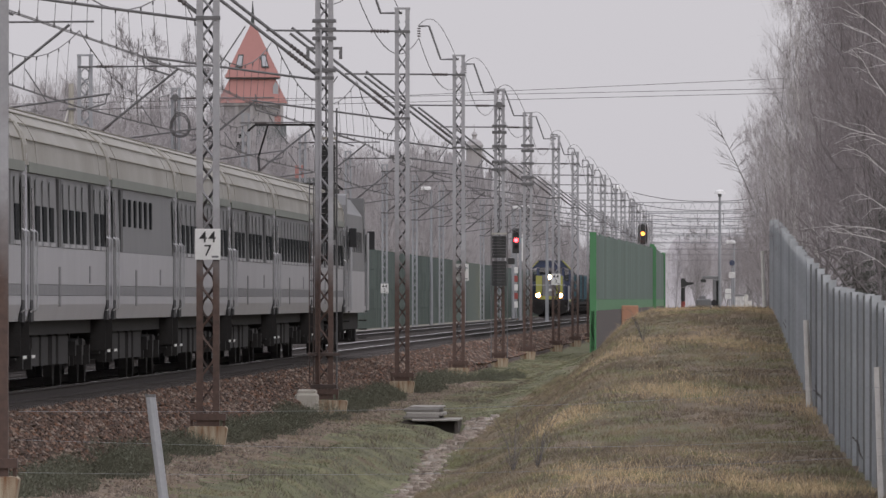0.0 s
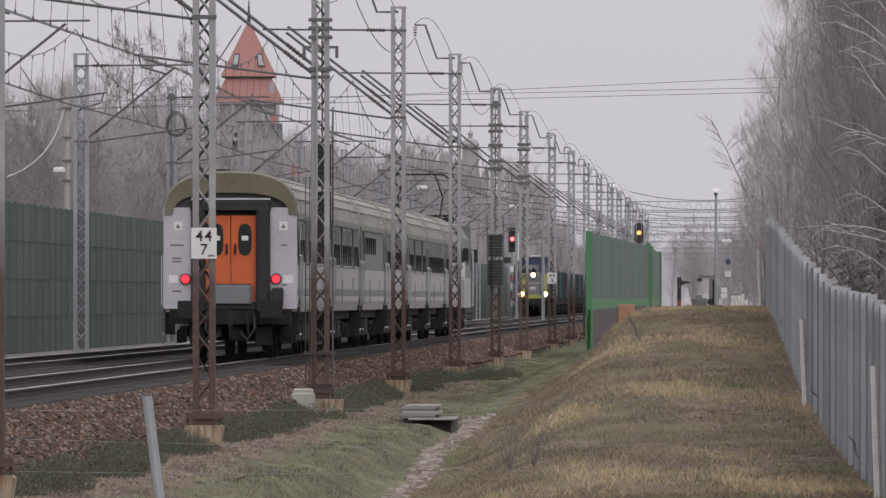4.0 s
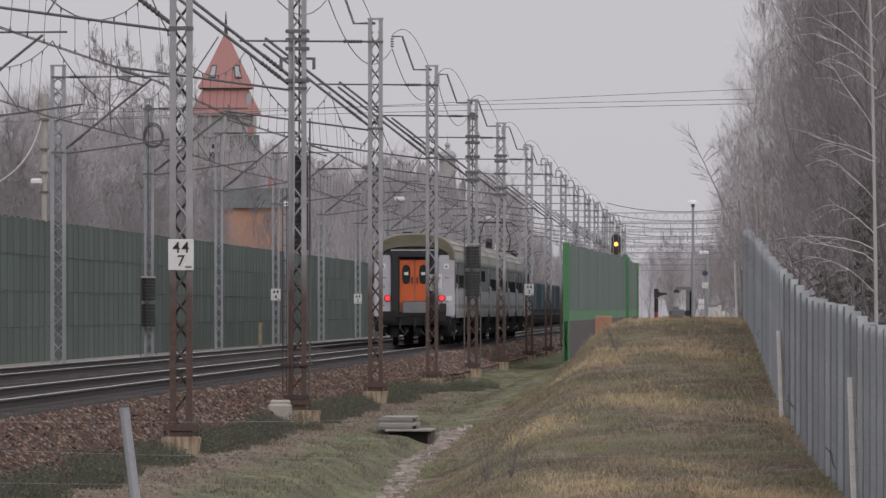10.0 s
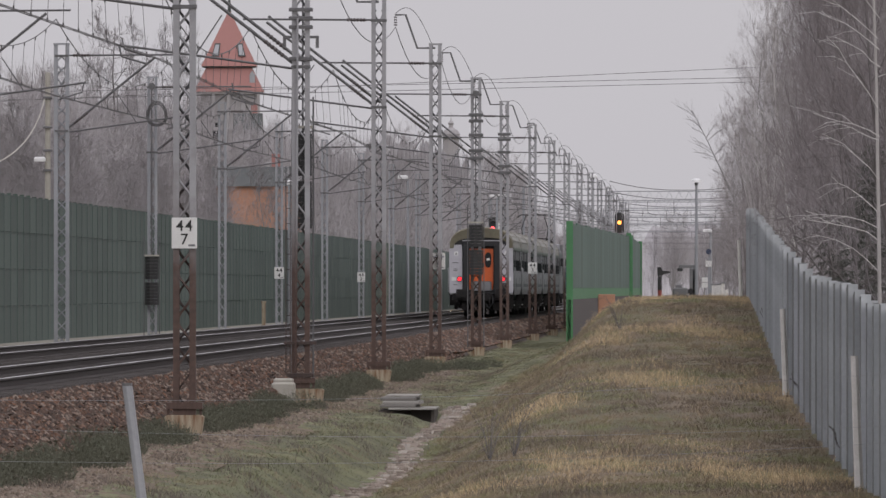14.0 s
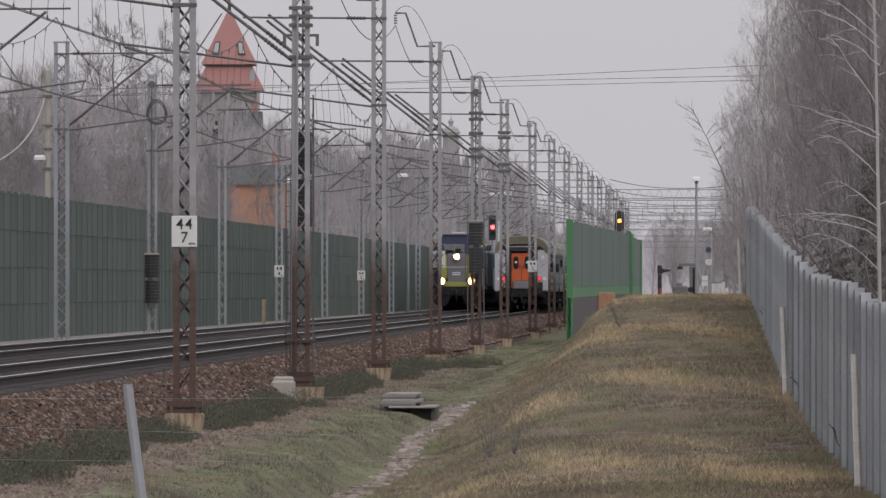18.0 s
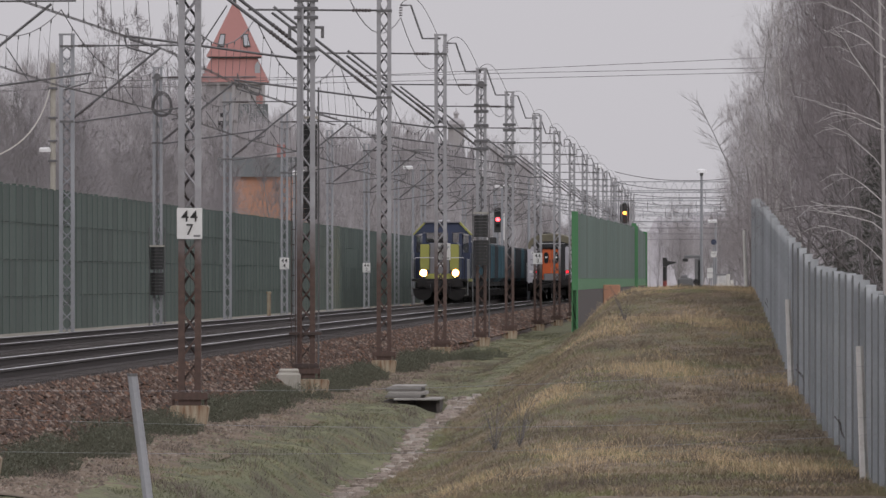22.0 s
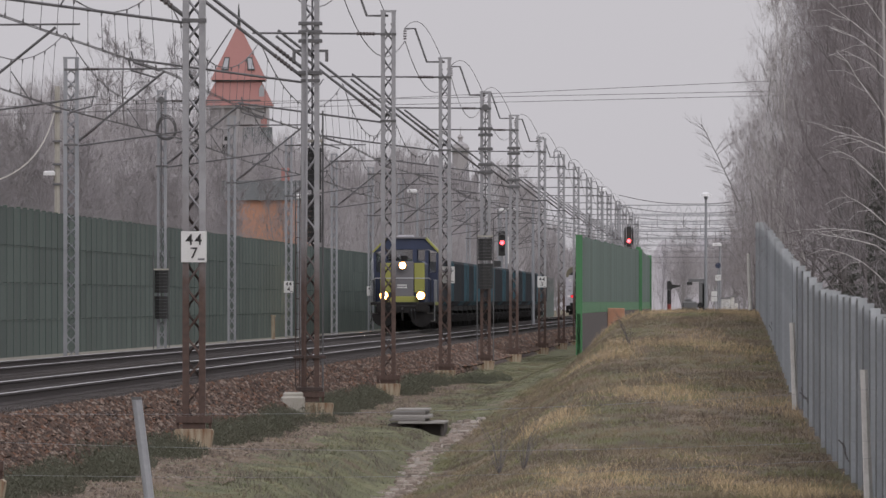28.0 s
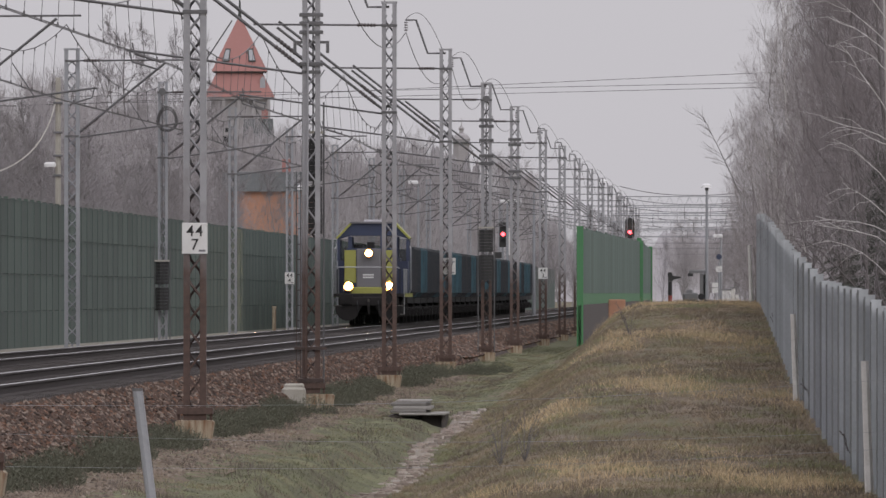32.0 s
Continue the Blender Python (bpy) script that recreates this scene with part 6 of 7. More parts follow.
def odds_and_ends():
    post = thing("cable_post", -18.95, 640, -0.5, "short rust-stained cable pillar at the barrier foot", "post")
    part("shaft", Shape().block(-0.075, 0.075, -0.1, 0.1, 0, 1.15, 0.02), RUSTY_CONCRETE, post)
    part("cap", Shape().block(-0.1, 0.1, -0.13, 0.13, 1.152, 1.24, 0.02), RUSTY_CONCRETE, post)
    rng = random.Random(77)
    for y, z, s in ((198, -0.6, 0.4), (238, -0.15, 0.3), (315, 0.7, 0.5)):
        x = fence_line(y) - 0.12
        ivy = thing("dry_vine", x, y, z, "dark dry vine twigs clinging to the sheet fence", "vine", "dry vines")
        for k in range(2):
            bend = [(rng.uniform(-0.06, 0.02) + 0.05 * i, 0.1 * i, s * (0.3 - 0.28 * i) + rng.uniform(-0.05, 0.05)) for i in range(4)]
            part("stem", Shape().tube(bend, 0.009, 4, r_end=0.004), BROWN_BARK, ivy)


odds_and_ends()


# ---- plants ----
def blades(name, count, area, tall, wide, surface, label, seed, keep=None, parent=None):
    """Many thin bent blades of grass on the ground, as one mesh."""
    rng = np.random.default_rng(seed)
    x0, x1, y0, y1 = area
    x = rng.uniform(x0, x1, count)
    y = y0 + (y1 - y0) * rng.random(count) ** 1.25
    if keep is not None:
        ok = keep(x, y, rng)
        x, y = x[ok], y[ok]
        count = len(x)
    z = ground_height(x, y) - 0.01
    clump = 0.5 + 0.5 * np.sin(x * 3.1 + 2 * np.sin(y * 0.31)) * np.sin(y * 0.45 + 2 * np.sin(x * 1.7))
    h = tall * rng.uniform(0.35, 1.0, count) * (0.45 + 0.75 * clump)
    a = rng.uniform(0, 2 * np.pi, count)
    lean = rng.uniform(0.2, 1.4, count) * h
    w = wide * rng.uniform(0.6, 1.3, count)
    p0 = np.stack([x - w, y, z], -1)
    p1 = np.stack([x + w, y, z], -1)
    m0 = np.stack([x - w * 0.7 + np.cos(a) * lean * 0.4, y + np.sin(a) * lean * 0.4, z + h * 0.6], -1)
    m1 = np.stack([x + w * 0.7 + np.cos(a) * lean * 0.4, y + np.sin(a) * lean * 0.4, z + h * 0.6], -1)
    t = np.stack([x + np.cos(a) * lean, y + np.sin(a) * lean, z + h], -1)
    v = np.stack([p0, p1, m1, m0, t], 1).reshape(-1, 3)
    i = np.arange(count)[:, None] * 5
    me = bpy.data.meshes.new(name)
    me.from_pydata(v.tolist(), [], (i + np.array([0, 1, 2, 3])).tolist() + (i + np.array([3, 2, 4])).tolist())
    me.materials.append(surface)
    return tagged(new(name, me), label, "grass", kind="stuff")


def left_of_fence(x, y):
    return x < np.interp(y, [150, 185, 220, 256, 307, 347, 392], [1.6, 1.42, 1.15, 0.82, 0.68, 0.55, 0.4])


def in_tufts(x, y, r):
    """Keeps straw in drifts that lie across the mound."""
    drift = 1.2 * np.sin(y * 0.1047 + 0.52 + 0.9 * np.sin(x * 1.3)) + 0.6 * np.sin(y * 0.31 + x * 1.7) + 0.5 * np.sin(x * 3.1 + y * 0.07) + r.normal(size=len(x)) * 0.6
    return (drift + r.normal(size=len(x)) * 0.35 > 1.3) & left_of_fence(x, y) & (x > -3.1 + 0.4 * np.sin(y * 0.2))


blades("dry_grass", 200000, (-4.8, 1.7, 158, 392), 0.1, 0.0028, BLADES, "matted dry winter grass on the mound", 21, lambda x, y, r: left_of_fence(x, y))
blades("straw", 110000, (-4.4, 1.6, 158, 392), 0.19, 0.0022, STRAW, "drifts of pale tall straw on the mound", 24, in_tufts)
blades("dead_stems", 90000, (-4.6, 1.6, 158, 392), 0.12, 0.003, DEAD_STEMS, "dark patches of dead stems in the grass", 27,
       lambda x, y, r: (np.sin(y * 0.17 + 1.9 * np.sin(x * 1.1 + 2.0) + 3.5) + 0.9 * np.sin(y * 0.37 - x * 1.3) + r.normal(size=len(x)) * 0.5 > 0.5) & left_of_fence(x, y))
blades("short_grass", 100000, (-8.3, -4.5, 170, 640), 0.06, 0.0035, LOW_GRASS, "short green winter grass in the ditch", 22, lambda x, y, r: ((abs(x + 5.08 - 0.1 * np.sin(y * 0.14)) > 0.22) | (y > 300)) & ((y > 262 + 14 * np.sin(x * 5)) | (x > -6.95 + 0.25 * np.sin(y * 0.3) + 0.2 * np.sin(y * 0.83 + x))))

blades("dead_stalks", 26000, (-8.1, -5.4, 172, 420), 0.2, 0.003, DEAD_STEMS, "thin dead stalks standing in the ditch grass", 33,
       lambda x, y, r: np.sin(y * 0.23 + 2.5 * np.sin(x * 2.1)) + 0.8 * np.sin(y * 0.61 + x * 3) + r.normal(size=len(x)) * 0.5 > 1.0)
blades("dry_tufts", 40000, (-7.6, -4.4, 172, 560), 0.09, 0.003, BLADES, "dry tufts among the short green grass", 34,
       lambda x, y, r: (np.sin(y * 0.19 + 3.0 * np.sin(x * 1.6) + 1.0) + 0.7 * np.sin(y * 0.53 - x * 2) + r.normal(size=len(x)) * 0.5 > 0.6) & (abs(x + 5.08 - 0.1 * np.sin(y * 0.14)) > 0.2))


def soil_patches():
    rng = np.random.default_rng(18)
    xs, ys = steps((-8.4, -6.6, 0.1)), steps((160, 420, 1.0))
    me = grid("bare_soil", xs, ys, DIRT, 0.0, 0.0)
    n = len(xs)
    for i, v in enumerate(me.vertices):
        x, y = v.co.x, v.co.y
        edge = min(x + 8.4, -6.6 - x) / 0.7
        k = edge + 0.6 * math.sin(y * 0.21) * math.sin(y * 0.083 + x) + 0.35 * rng.normal() - 0.35
        v.co.z += 0.012 if k > 0 else -0.06
    tagged(new("bare_soil", me), "bare brown soil between ballast and grass", "soil", kind="structure")


soil_patches()


def pebbles():
    rng = np.random.default_rng(44)
    shape = Shape()
    for _ in range(6000):
        y = 162 + 260 * rng.random() ** 1.5
        x = rng.uniform(-8.3, -6.95)
        z = float(ground_height(np.array(x), np.array(y))) + 0.012
        j = rng.uniform(0.012, 0.045, (5, 2))
        shape.add([(x + j[0][0], y, z), (x, y + j[1][0], z), (x - j[2][0], y, z), (x, y - j[3][0], z), (x, y, z + j[4][1] * 0.8)], [(0, 1, 4), (1, 2, 4), (2, 3, 4), (3, 0, 4)])
    solid("strewn_pebbles", shape, varied("pebbles", [(0.15, 0.115, 0.09), (0.24, 0.19, 0.15), (0.09, 0.07, 0.055), (0.32, 0.27, 0.22)]), "brown pebbles and clods strewn on the soil", "pebbles", kind="stuff")


pebbles()


def shrubs():
    rng = np.random.default_rng(12)
    one = {}
    for k in range(4):
        s = Shape()
        for _ in range(900):
            a, b, r = rng.uniform(0, 6.28), rng.random(), rng.random() ** 0.5
            x, y, z = r * math.cos(a) * 0.42, r * math.sin(a) * 1.1, b * (1 - 0.7 * r) * 0.4
            d = rng.normal(size=3) * 0.035
            s.add([(x, y, z), (x + 0.006, y, z), (x + d[0], y + d[1], z + 0.03 + abs(d[2]) * 1.6)], [(0, 1, 2)])
            e = rng.normal(size=3) * 0.015
            s.add([(x, y, z), (x + e[0], y, z + 0.02), (x + d[1] * 0.5, y + d[0], z + 0.025 + e[2])], [(0, 1, 2)])
        one[k] = s.mesh("leaves", BUSH)
    first = {}
    for i in range(110):
        y = 166 + 2.5 * i + rng.normal() * 1.5
        x = rng.uniform(-8.4, -7.75) if y < 420 else rng.uniform(-8.0, -6.5)
        if min(y - m if y > m else (m - y) * 0.28 for m in NEAR_Y) < 2.2 or math.sin(y * 0.11) < -0.93:
            continue
        b = thing("shrub", x, y, float(ground_height(np.array(x), np.array(y))) - 0.04, "low dark evergreen scrub at the foot of the ballast", "shrub", "ballast foot scrub", turn=float(rng.uniform(-20, 20)))
        part("leaves", one[i % 4], None, b)
    # a bare weed on the mound
    for x, y in ((-3.25, 214), (-2.85, 209), (-2.2, 318)):
        w = thing("dry_weed", x, y, float(ground_height(np.array(x), np.array(y))), "bare branching dead weed stalk in the grass", "weed", "dead weeds")
        for k in range(13):
            a = rng.uniform(0, 6.28)
            h = rng.uniform(0.35, 0.85)
            part("stalk", Shape().tube([(0, 0, 0), (0.1 * math.cos(a), 0.1 * math.sin(a), h * 0.5), (0.45 * h * math.cos(a), 0.45 * h * math.sin(a), h), (0.75 * h * math.cos(a), 0.7 * h * math.sin(a), h * 0.88)], 0.005, 3, r_end=0.0025), BROWN_BARK, w)


shrubs()


class Tree:
    """Grows a bare tree: a tapered trunk with limbs in one mesh, fine twigs in another."""

    def __init__(self, seed, height, girth, limbs, spread, rise, twigs, droop=0.0, start=0.25, aim=None, thin=1.0):
        self.rng = np.random.default_rng(seed)
        self.least, self.hair = 0.012 * thin, 0.0075 * thin
        self.wood, self.fine_v, self.fine_f, self.pale = Shape(), [], [], Shape()
        rng = self.rng
        top = Vector((rng.normal() * 0.4, rng.normal() * 0.4, height))
        mid = Vector((rng.normal() * 0.25, rng.normal() * 0.25, height * 0.5))
        line = [Vector((0, 0, -0.3)), mid * 0.5, mid, (mid + top) / 2 + Vector((rng.normal() * 0.15, 0, 0)), top]
        self.wood.tube(line, girth, 7, r_end=girth * 0.12)
        for i in range(limbs):
            u = start + (0.97 - start) * (i + rng.random()) / limbs
            k = u * 4
            j = min(int(k), 3)
            base = line[j].lerp(line[j + 1], k - j)
            a = rng.uniform(0, 2 * math.pi) if aim is None else aim + rng.normal() * 0.7
            size = spread * (1.15 - u) * rng.uniform(0.7, 1.2)
            self.limb(base, Vector((math.cos(a), math.sin(a), rise * rng.uniform(0.7, 1.4))).normalized(), size, girth * (1.1 - u) * 0.28 * thin, twigs, droop)

    def limb(self, base, way, size, r, twigs, droop):
        rng = self.rng
        pts = [base]
        d = way.copy()
        for i in range(4):
            d = (d + Vector(rng.normal(size=3)) * 0.16 + Vector((0, 0, 0.1 - droop * 0.5))).normalized()
            pts.append(pts[-1] + d * size / 4)
        self.wood.tube(pts, max(r, self.least), 4, r_end=0.005)
        for k in range(twigs):
            u = 0.25 + 0.75 * rng.random()
            j = min(int(u * 4), 3)
            p = pts[j].lerp(pts[j + 1], u * 4 - j)
            e = (d + Vector(rng.normal(size=3)) * 0.75).normalized()
            n = size * rng.uniform(0.25, 0.5)
            q = p + e * n + Vector((0, 0, -droop * n * 0.4))
            self.sliver(p, q, 0.008)
            for _ in range(6):
                g = (e + Vector(rng.normal(size=3)) * 0.6 + Vector((0, 0, 0.1 - droop))).normalized()
                s = p.lerp(q, rng.uniform(0.2, 1))
                self.wisp(s, s + g * n * rng.uniform(0.35, 0.8), self.hair)

    def wisp(self, p, q, w):
        a = self.rng.uniform(0, math.pi)
        side = Vector((math.cos(a), 0.35 * math.sin(a), 0.3 * math.sin(2 * a))) * w
        k = len(self.fine_v)
        self.fine_v += [tuple(p - side), tuple(p + side), tuple(q)]
        self.fine_f.append((k, k + 1, k + 2))

    def sliver(self, p, q, w):
        a = self.rng.uniform(0, math.pi)
        side = Vector((math.cos(a), 0.35 * math.sin(a), 0.25 * math.sin(2 * a))) * w
        k = len(self.fine_v)
        mid = p.lerp(q, 0.55) + Vector(self.rng.normal(size=3)) * (q - p).length * 0.05
        self.fine_v += [tuple(p - side), tuple(p + side), tuple(mid + side * 0.8), tuple(mid - side * 0.8), tuple(q)]
        self.fine_f += [(k, k + 1, k + 2, k + 3), (k + 3, k + 2, k + 4)]

    def place(self, x, y, z, bark, twig, label, group, name="tree"):
        ob = thing(name, x, y, z, label, "tree", group)
        part("trunk", self.wood, bark, ob)
        crown = Shape()
        crown.v, crown.f = self.fine_v, self.fine_f
        part("crown", crown, twig, ob)
        return ob


class BranchingTree:
    """Grows a bare tree by forking: a leader with limbs, branches and a haze of fine twigs, scaled to a height and a crown radius."""

    def __init__(self, seed, height, radius, girth, limbs=12, forks=3, levels=4, start=0.25, climb=0.5, opening=0.8, twigs=6, hair=0.006, reach=0.42):
        self.rng = np.random.default_rng(seed)
        self.levels, self.forks, self.opening, self.climb, self.twigs = levels, forks, opening, climb, twigs
        self.tubes, self.twig = [], []
        rng = self.rng
        line = [np.array((0.0, 0.0, 0.0))]
        for i in range(6):
            line.append(line[-1] + np.array((rng.normal() * 0.035, rng.normal() * 0.035, 1 / 6)))
        self.tubes.append((line, 1.0, 0.12, 7))
        for i in range(limbs):
            u = start + (0.98 - start) * (i + rng.random()) / limbs
            j = min(int(u * 6), 5)
            p = line[j] + (line[j + 1] - line[j]) * (u * 6 - j)
            a = 2.4 * i + rng.uniform(-0.5, 0.5)
            way = np.array((math.cos(a), math.sin(a), climb * rng.uniform(0.8, 1.5)))
            self.grow(p, way / np.linalg.norm(way), reach * (1.2 - 0.75 * u) * rng.uniform(0.8, 1.15), 0.5 * (1.15 - u), 1)
        ends = np.array([q for _, q, _ in self.twig])
        wide = np.percentile(np.hypot(ends[:, 0], ends[:, 1]), 93)
        scale = np.array((radius / wide, radius / wide, height / np.percentile(ends[:, 2], 99.7)))
        self.wood = Shape()
        for pts, r, r1, n in self.tubes:
            self.wood.tube([tuple(p * scale - np.array((0, 0, 0.3 if n == 7 else 0))) for p in pts], girth * r, n, r_end=girth * r1)
        p, q = np.array([t[0] for t in self.twig]) * scale, ends * scale
        w = np.array([t[2] for t in self.twig])[:, None] * hair
        a = rng.uniform(0, math.pi, len(p))
        side = np.stack([np.cos(a), 0.35 * np.sin(a), 0.35 * np.sin(2 * a)], -1) * w
        mid = p + (q - p) * 0.55 + rng.normal(size=p.shape) * np.linalg.norm(q - p, axis=1)[:, None] * 0.05
        self.fine_v = np.stack([p - side, p + side, mid + side * 0.7, mid - side * 0.7, q], 1).reshape(-1, 3)
        k = np.arange(len(p))[:, None] * 5
        self.fine_f = (k + np.array([0, 1, 2, 3])).tolist() + (k + np.array([3, 2, 4])).tolist()

    def grow(self, p, d, size, r, level):
        rng = self.rng
        pts = [p]
        for i in range(3):
            d = d + rng.normal(size=3) * 0.17 + np.array((0, 0, 0.09 * self.climb))
            d = d / np.linalg.norm(d)
            pts.append(pts[-1] + d * size / 3)
        if level <= 2:
            self.tubes.append((pts, r, r * 0.5, 4))
        else:
            for a, b in zip(pts, pts[1:]):
                self.twig.append((a, b, 1.5 if level == 3 else 1.15))
        if level >= self.levels:
            for _ in range(self.twigs):
                s = pts[rng.integers(1, 4)]
                e = d + rng.normal(size=3) * 0.55
                q = s + e * size * rng.uniform(0.35, 0.8)
                self.twig.append((s, q, 1.0))
                for _ in range(2):
                    m = s + (q - s) * rng.uniform(0.3, 0.9)
                    self.twig.append((m, m + (e + rng.normal(size=3) * 0.6) * size * 0.35, 0.8))
            return
        for i in range(self.forks):
            u = 0.4 + 0.6 * (i + rng.random()) / self.forks
            j = min(int(u * 3), 2)
            base = pts[j] + (pts[j + 1] - pts[j]) * (u * 3 - j)
            side = rng.normal(size=3)
            side = side - d * side.dot(d)
            way = d + side / np.linalg.norm(side) * self.opening * rng.uniform(0.6, 1.2) + np.array((0, 0, 0.12 * self.climb))
            self.grow(base, way / np.linalg.norm(way), size * rng.uniform(0.55, 0.8), r * 0.5, level + 1)

    def place(self, x, y, z, bark, twig, label, group, name="tree"):
        ob = thing(name, x, y, z, label, "tree", group)
        part("trunk", self.wood, bark, ob)
        me = bpy.data.meshes.new("crown")
        me.from_pydata(self.fine_v.tolist(), [], self.fine_f)
        me.materials.append(twig)
        part("crown", me, None, ob)
        return ob


def small_spruces():
    """Dark young spruces in whorls of drooping, needled branches."""
    rng = np.random.default_rng(7)
    made = []
    for i, (x, y, size) in enumerate(((2.62, 300, 0.9), (2.95, 318, 1.0), (2.4, 345, 0.75), (3.1, 288, 0.8))):
        z = float(ground_height(np.array(x), np.array(y)))
        if i >= 2:
            ob = copy_thing(made[i % 2], pose(x, y, z))
        else:
            ob = thing("spruce_tree", x, y, z, "dark young spruce with drooping branches behind the fence", "tree", "young spruces")
            part("trunk", Shape().tube([(0, 0, -0.2), (0.02, 0, 2.0), (0.0, 0, 4.0)], 0.05, 6, r_end=0.008), BROWN_BARK, ob)
            for w in range(13):
                h = 0.35 + 0.28 * w
                whorl = Shape()
                for k in range(7):
                    a = k * 0.9 + w * 0.5 + rng.uniform(-0.2, 0.2)
                    reach = (1.15 - 0.078 * w) * rng.uniform(0.75, 1.1)
                    for _ in range(70):
                        u = rng.random() ** 0.7
                        p = Vector((math.cos(a) * reach * u, math.sin(a) * reach * u, h + 0.1 * u - 0.28 * u * u))
                        q = p + Vector((math.cos(a) * 0.09 + rng.normal() * 0.06, math.sin(a) * 0.09 + rng.normal() * 0.06, rng.normal() * 0.05 - 0.03))
                        e = Vector((rng.normal(), 0.3 * rng.normal(), rng.normal())).normalized() * 0.012
                        whorl.add([tuple(p - e), tuple(p + e), tuple(q)], [(0, 1, 2)])
                part("branch_whorl", whorl, NEEDLES, ob)
        ob.scale = (size, size, size)
        made.append(ob)


def plant(kinds, spots, bark, twig, label, group, name):
    """Places a list of grown trees in turn at (x, y, scale) spots."""
    made = []
    for i, (x, y, size, turn) in enumerate(spots):
        k = i % len(kinds)
        z = float(ground_height(np.array(x), np.array(y))) if y < 600 and abs(x) < 30 else -0.5
        if i < len(kinds):
            ob = kinds[k].place(x, y, z, bark, twig, label, group, name)
        else:
            ob = copy_thing(made[k], pose(x, y, z))
        ob.scale = (size, size, size)
        ob.rotation_euler = (0, 0, turn)
        made.append(ob)


def leaning_tree():
    """A thin bare tree that leans out over the fence's end."""
    rng = random.Random(15)
    z0 = float(ground_height(np.array(0.8), np.array(470.0)))
    tree = thing("bare_tree", 0.8, 470, z0, "thin bare tree leaning out past the fence end", "tree")
    line = [(0, 0, -0.2), (-0.2, 0, 2.0), (-0.45, 0.05, 3.5 - z0), (-1.0, 0.1, 4.75 - z0), (-1.4, 0.1, 5.6 - z0), (-1.9, 0.1, 6.6 - z0)]
    part("trunk", Shape().tube(line, 0.034, 7, r_end=0.008), BARK, tree)
    for k in range(26):
        u = rng.uniform(1.2, 4.9)
        j = int(u)
        p = Vector(line[j]).lerp(Vector(line[j + 1]), u - j)
        way = Vector((rng.choice((-1, -1, 1)) * rng.uniform(0.3, 1.0), rng.uniform(-0.6, 0.6), rng.uniform(0.2, 0.9))).normalized()
        size = rng.uniform(0.25, 0.7)
        bough = Shape().tube([p, p + way * size * 0.5 + Vector((0, 0, 0.04)), p + way * size], 0.011, 4, r_end=0.004)
        for _ in range(7):
            q = p + way * size * rng.uniform(0.3, 1.0)
            e = (way + Vector((rng.uniform(-1, 1), rng.uniform(-0.6, 0.6), rng.uniform(-0.3, 1)))).normalized() * rng.uniform(0.15, 0.4)
            bough.tube([q, q + e], 0.004, 3, r_end=0.002)
        part("bough", bough, SCRUB, tree)


def pale_birches():
    """A pale birch with limbs that rise and arch over to one side, and a fan of pale stems further off."""
    rng = random.Random(5)
    x, y = 2.2, 230.0
    birch = thing("birch_tree", x, y, float(ground_height(np.array(x), np.array(y))), "slender pale birch with arching bare limbs behind the fence", "tree", "pale birches")
    part("trunk", Shape().tube([(0.03, 0, -0.3), (0.0, 0, 2.5), (-0.04, 0.05, 5.0), (-0.14, 0.05, 8.2)], 0.034, 7, r_end=0.016), STEM_BARK, birch)
    twigs = Shape()
    for k in range(15):
        z = 2.1 + 0.3 * k + rng.uniform(-0.22, 0.22)
        reach, rise = rng.uniform(0.5, 1.2), rng.uniform(0.35, 1.25)
        side = 1 if k % 5 == 4 else -1
        hang = rng.uniform(0.1, 0.5)
        bend = [(side * reach * u + rng.uniform(-0.025, 0.025), 0.3 * reach * u * rng.uniform(-1, 1), z + rise * (u - hang * u * u) + rng.uniform(-0.025, 0.025)) for u in (0, 0.18, 0.4, 0.62, 0.82, 1.0)]
        limb = part("limb", Shape().tube(bend, 0.0078, 5, r_end=0.003), BIRCH, birch)
        for j in (2, 3, 4):
            p = bend[j]
            turn = rng.choice((-0.6, 0.5, 1.0))
            twigs.tube([p, (p[0] + side * 0.18, p[1], p[2] + 0.1 * turn + 0.04), (p[0] + side * rng.uniform(0.3, 0.55), p[1] + 0.1, p[2] + turn * rng.uniform(0.1, 0.35))], 0.0042, 3, r_end=0.002)
    part("crown", twigs, BIRCH, birch)
    for x, y, n, tall in ((0.88, 404, 14, 6.0), (1.4, 398, 7, 4.4)):
        clump = thing("birch_tree", x, y, float(ground_height(np.array(x), np.array(y))), "fan of thin pale birch stems at the wood's edge", "tree", "pale birches")
        for k in range(n):
            a = (k + rng.random()) / n - 0.5
            h = tall * rng.uniform(0.75, 1.0)
            stem = [(0.2 * a, 0, -0.2), (0.35 * a, 0.1, h * 0.3), (1.1 * a + rng.uniform(-0.05, 0.05), 0.2, h * 0.65), (2.3 * a, 0.3 * a, h)]
            part("stem", Shape().tube(stem, 0.017, 5, r_end=0.005), STEM_BARK, clump)


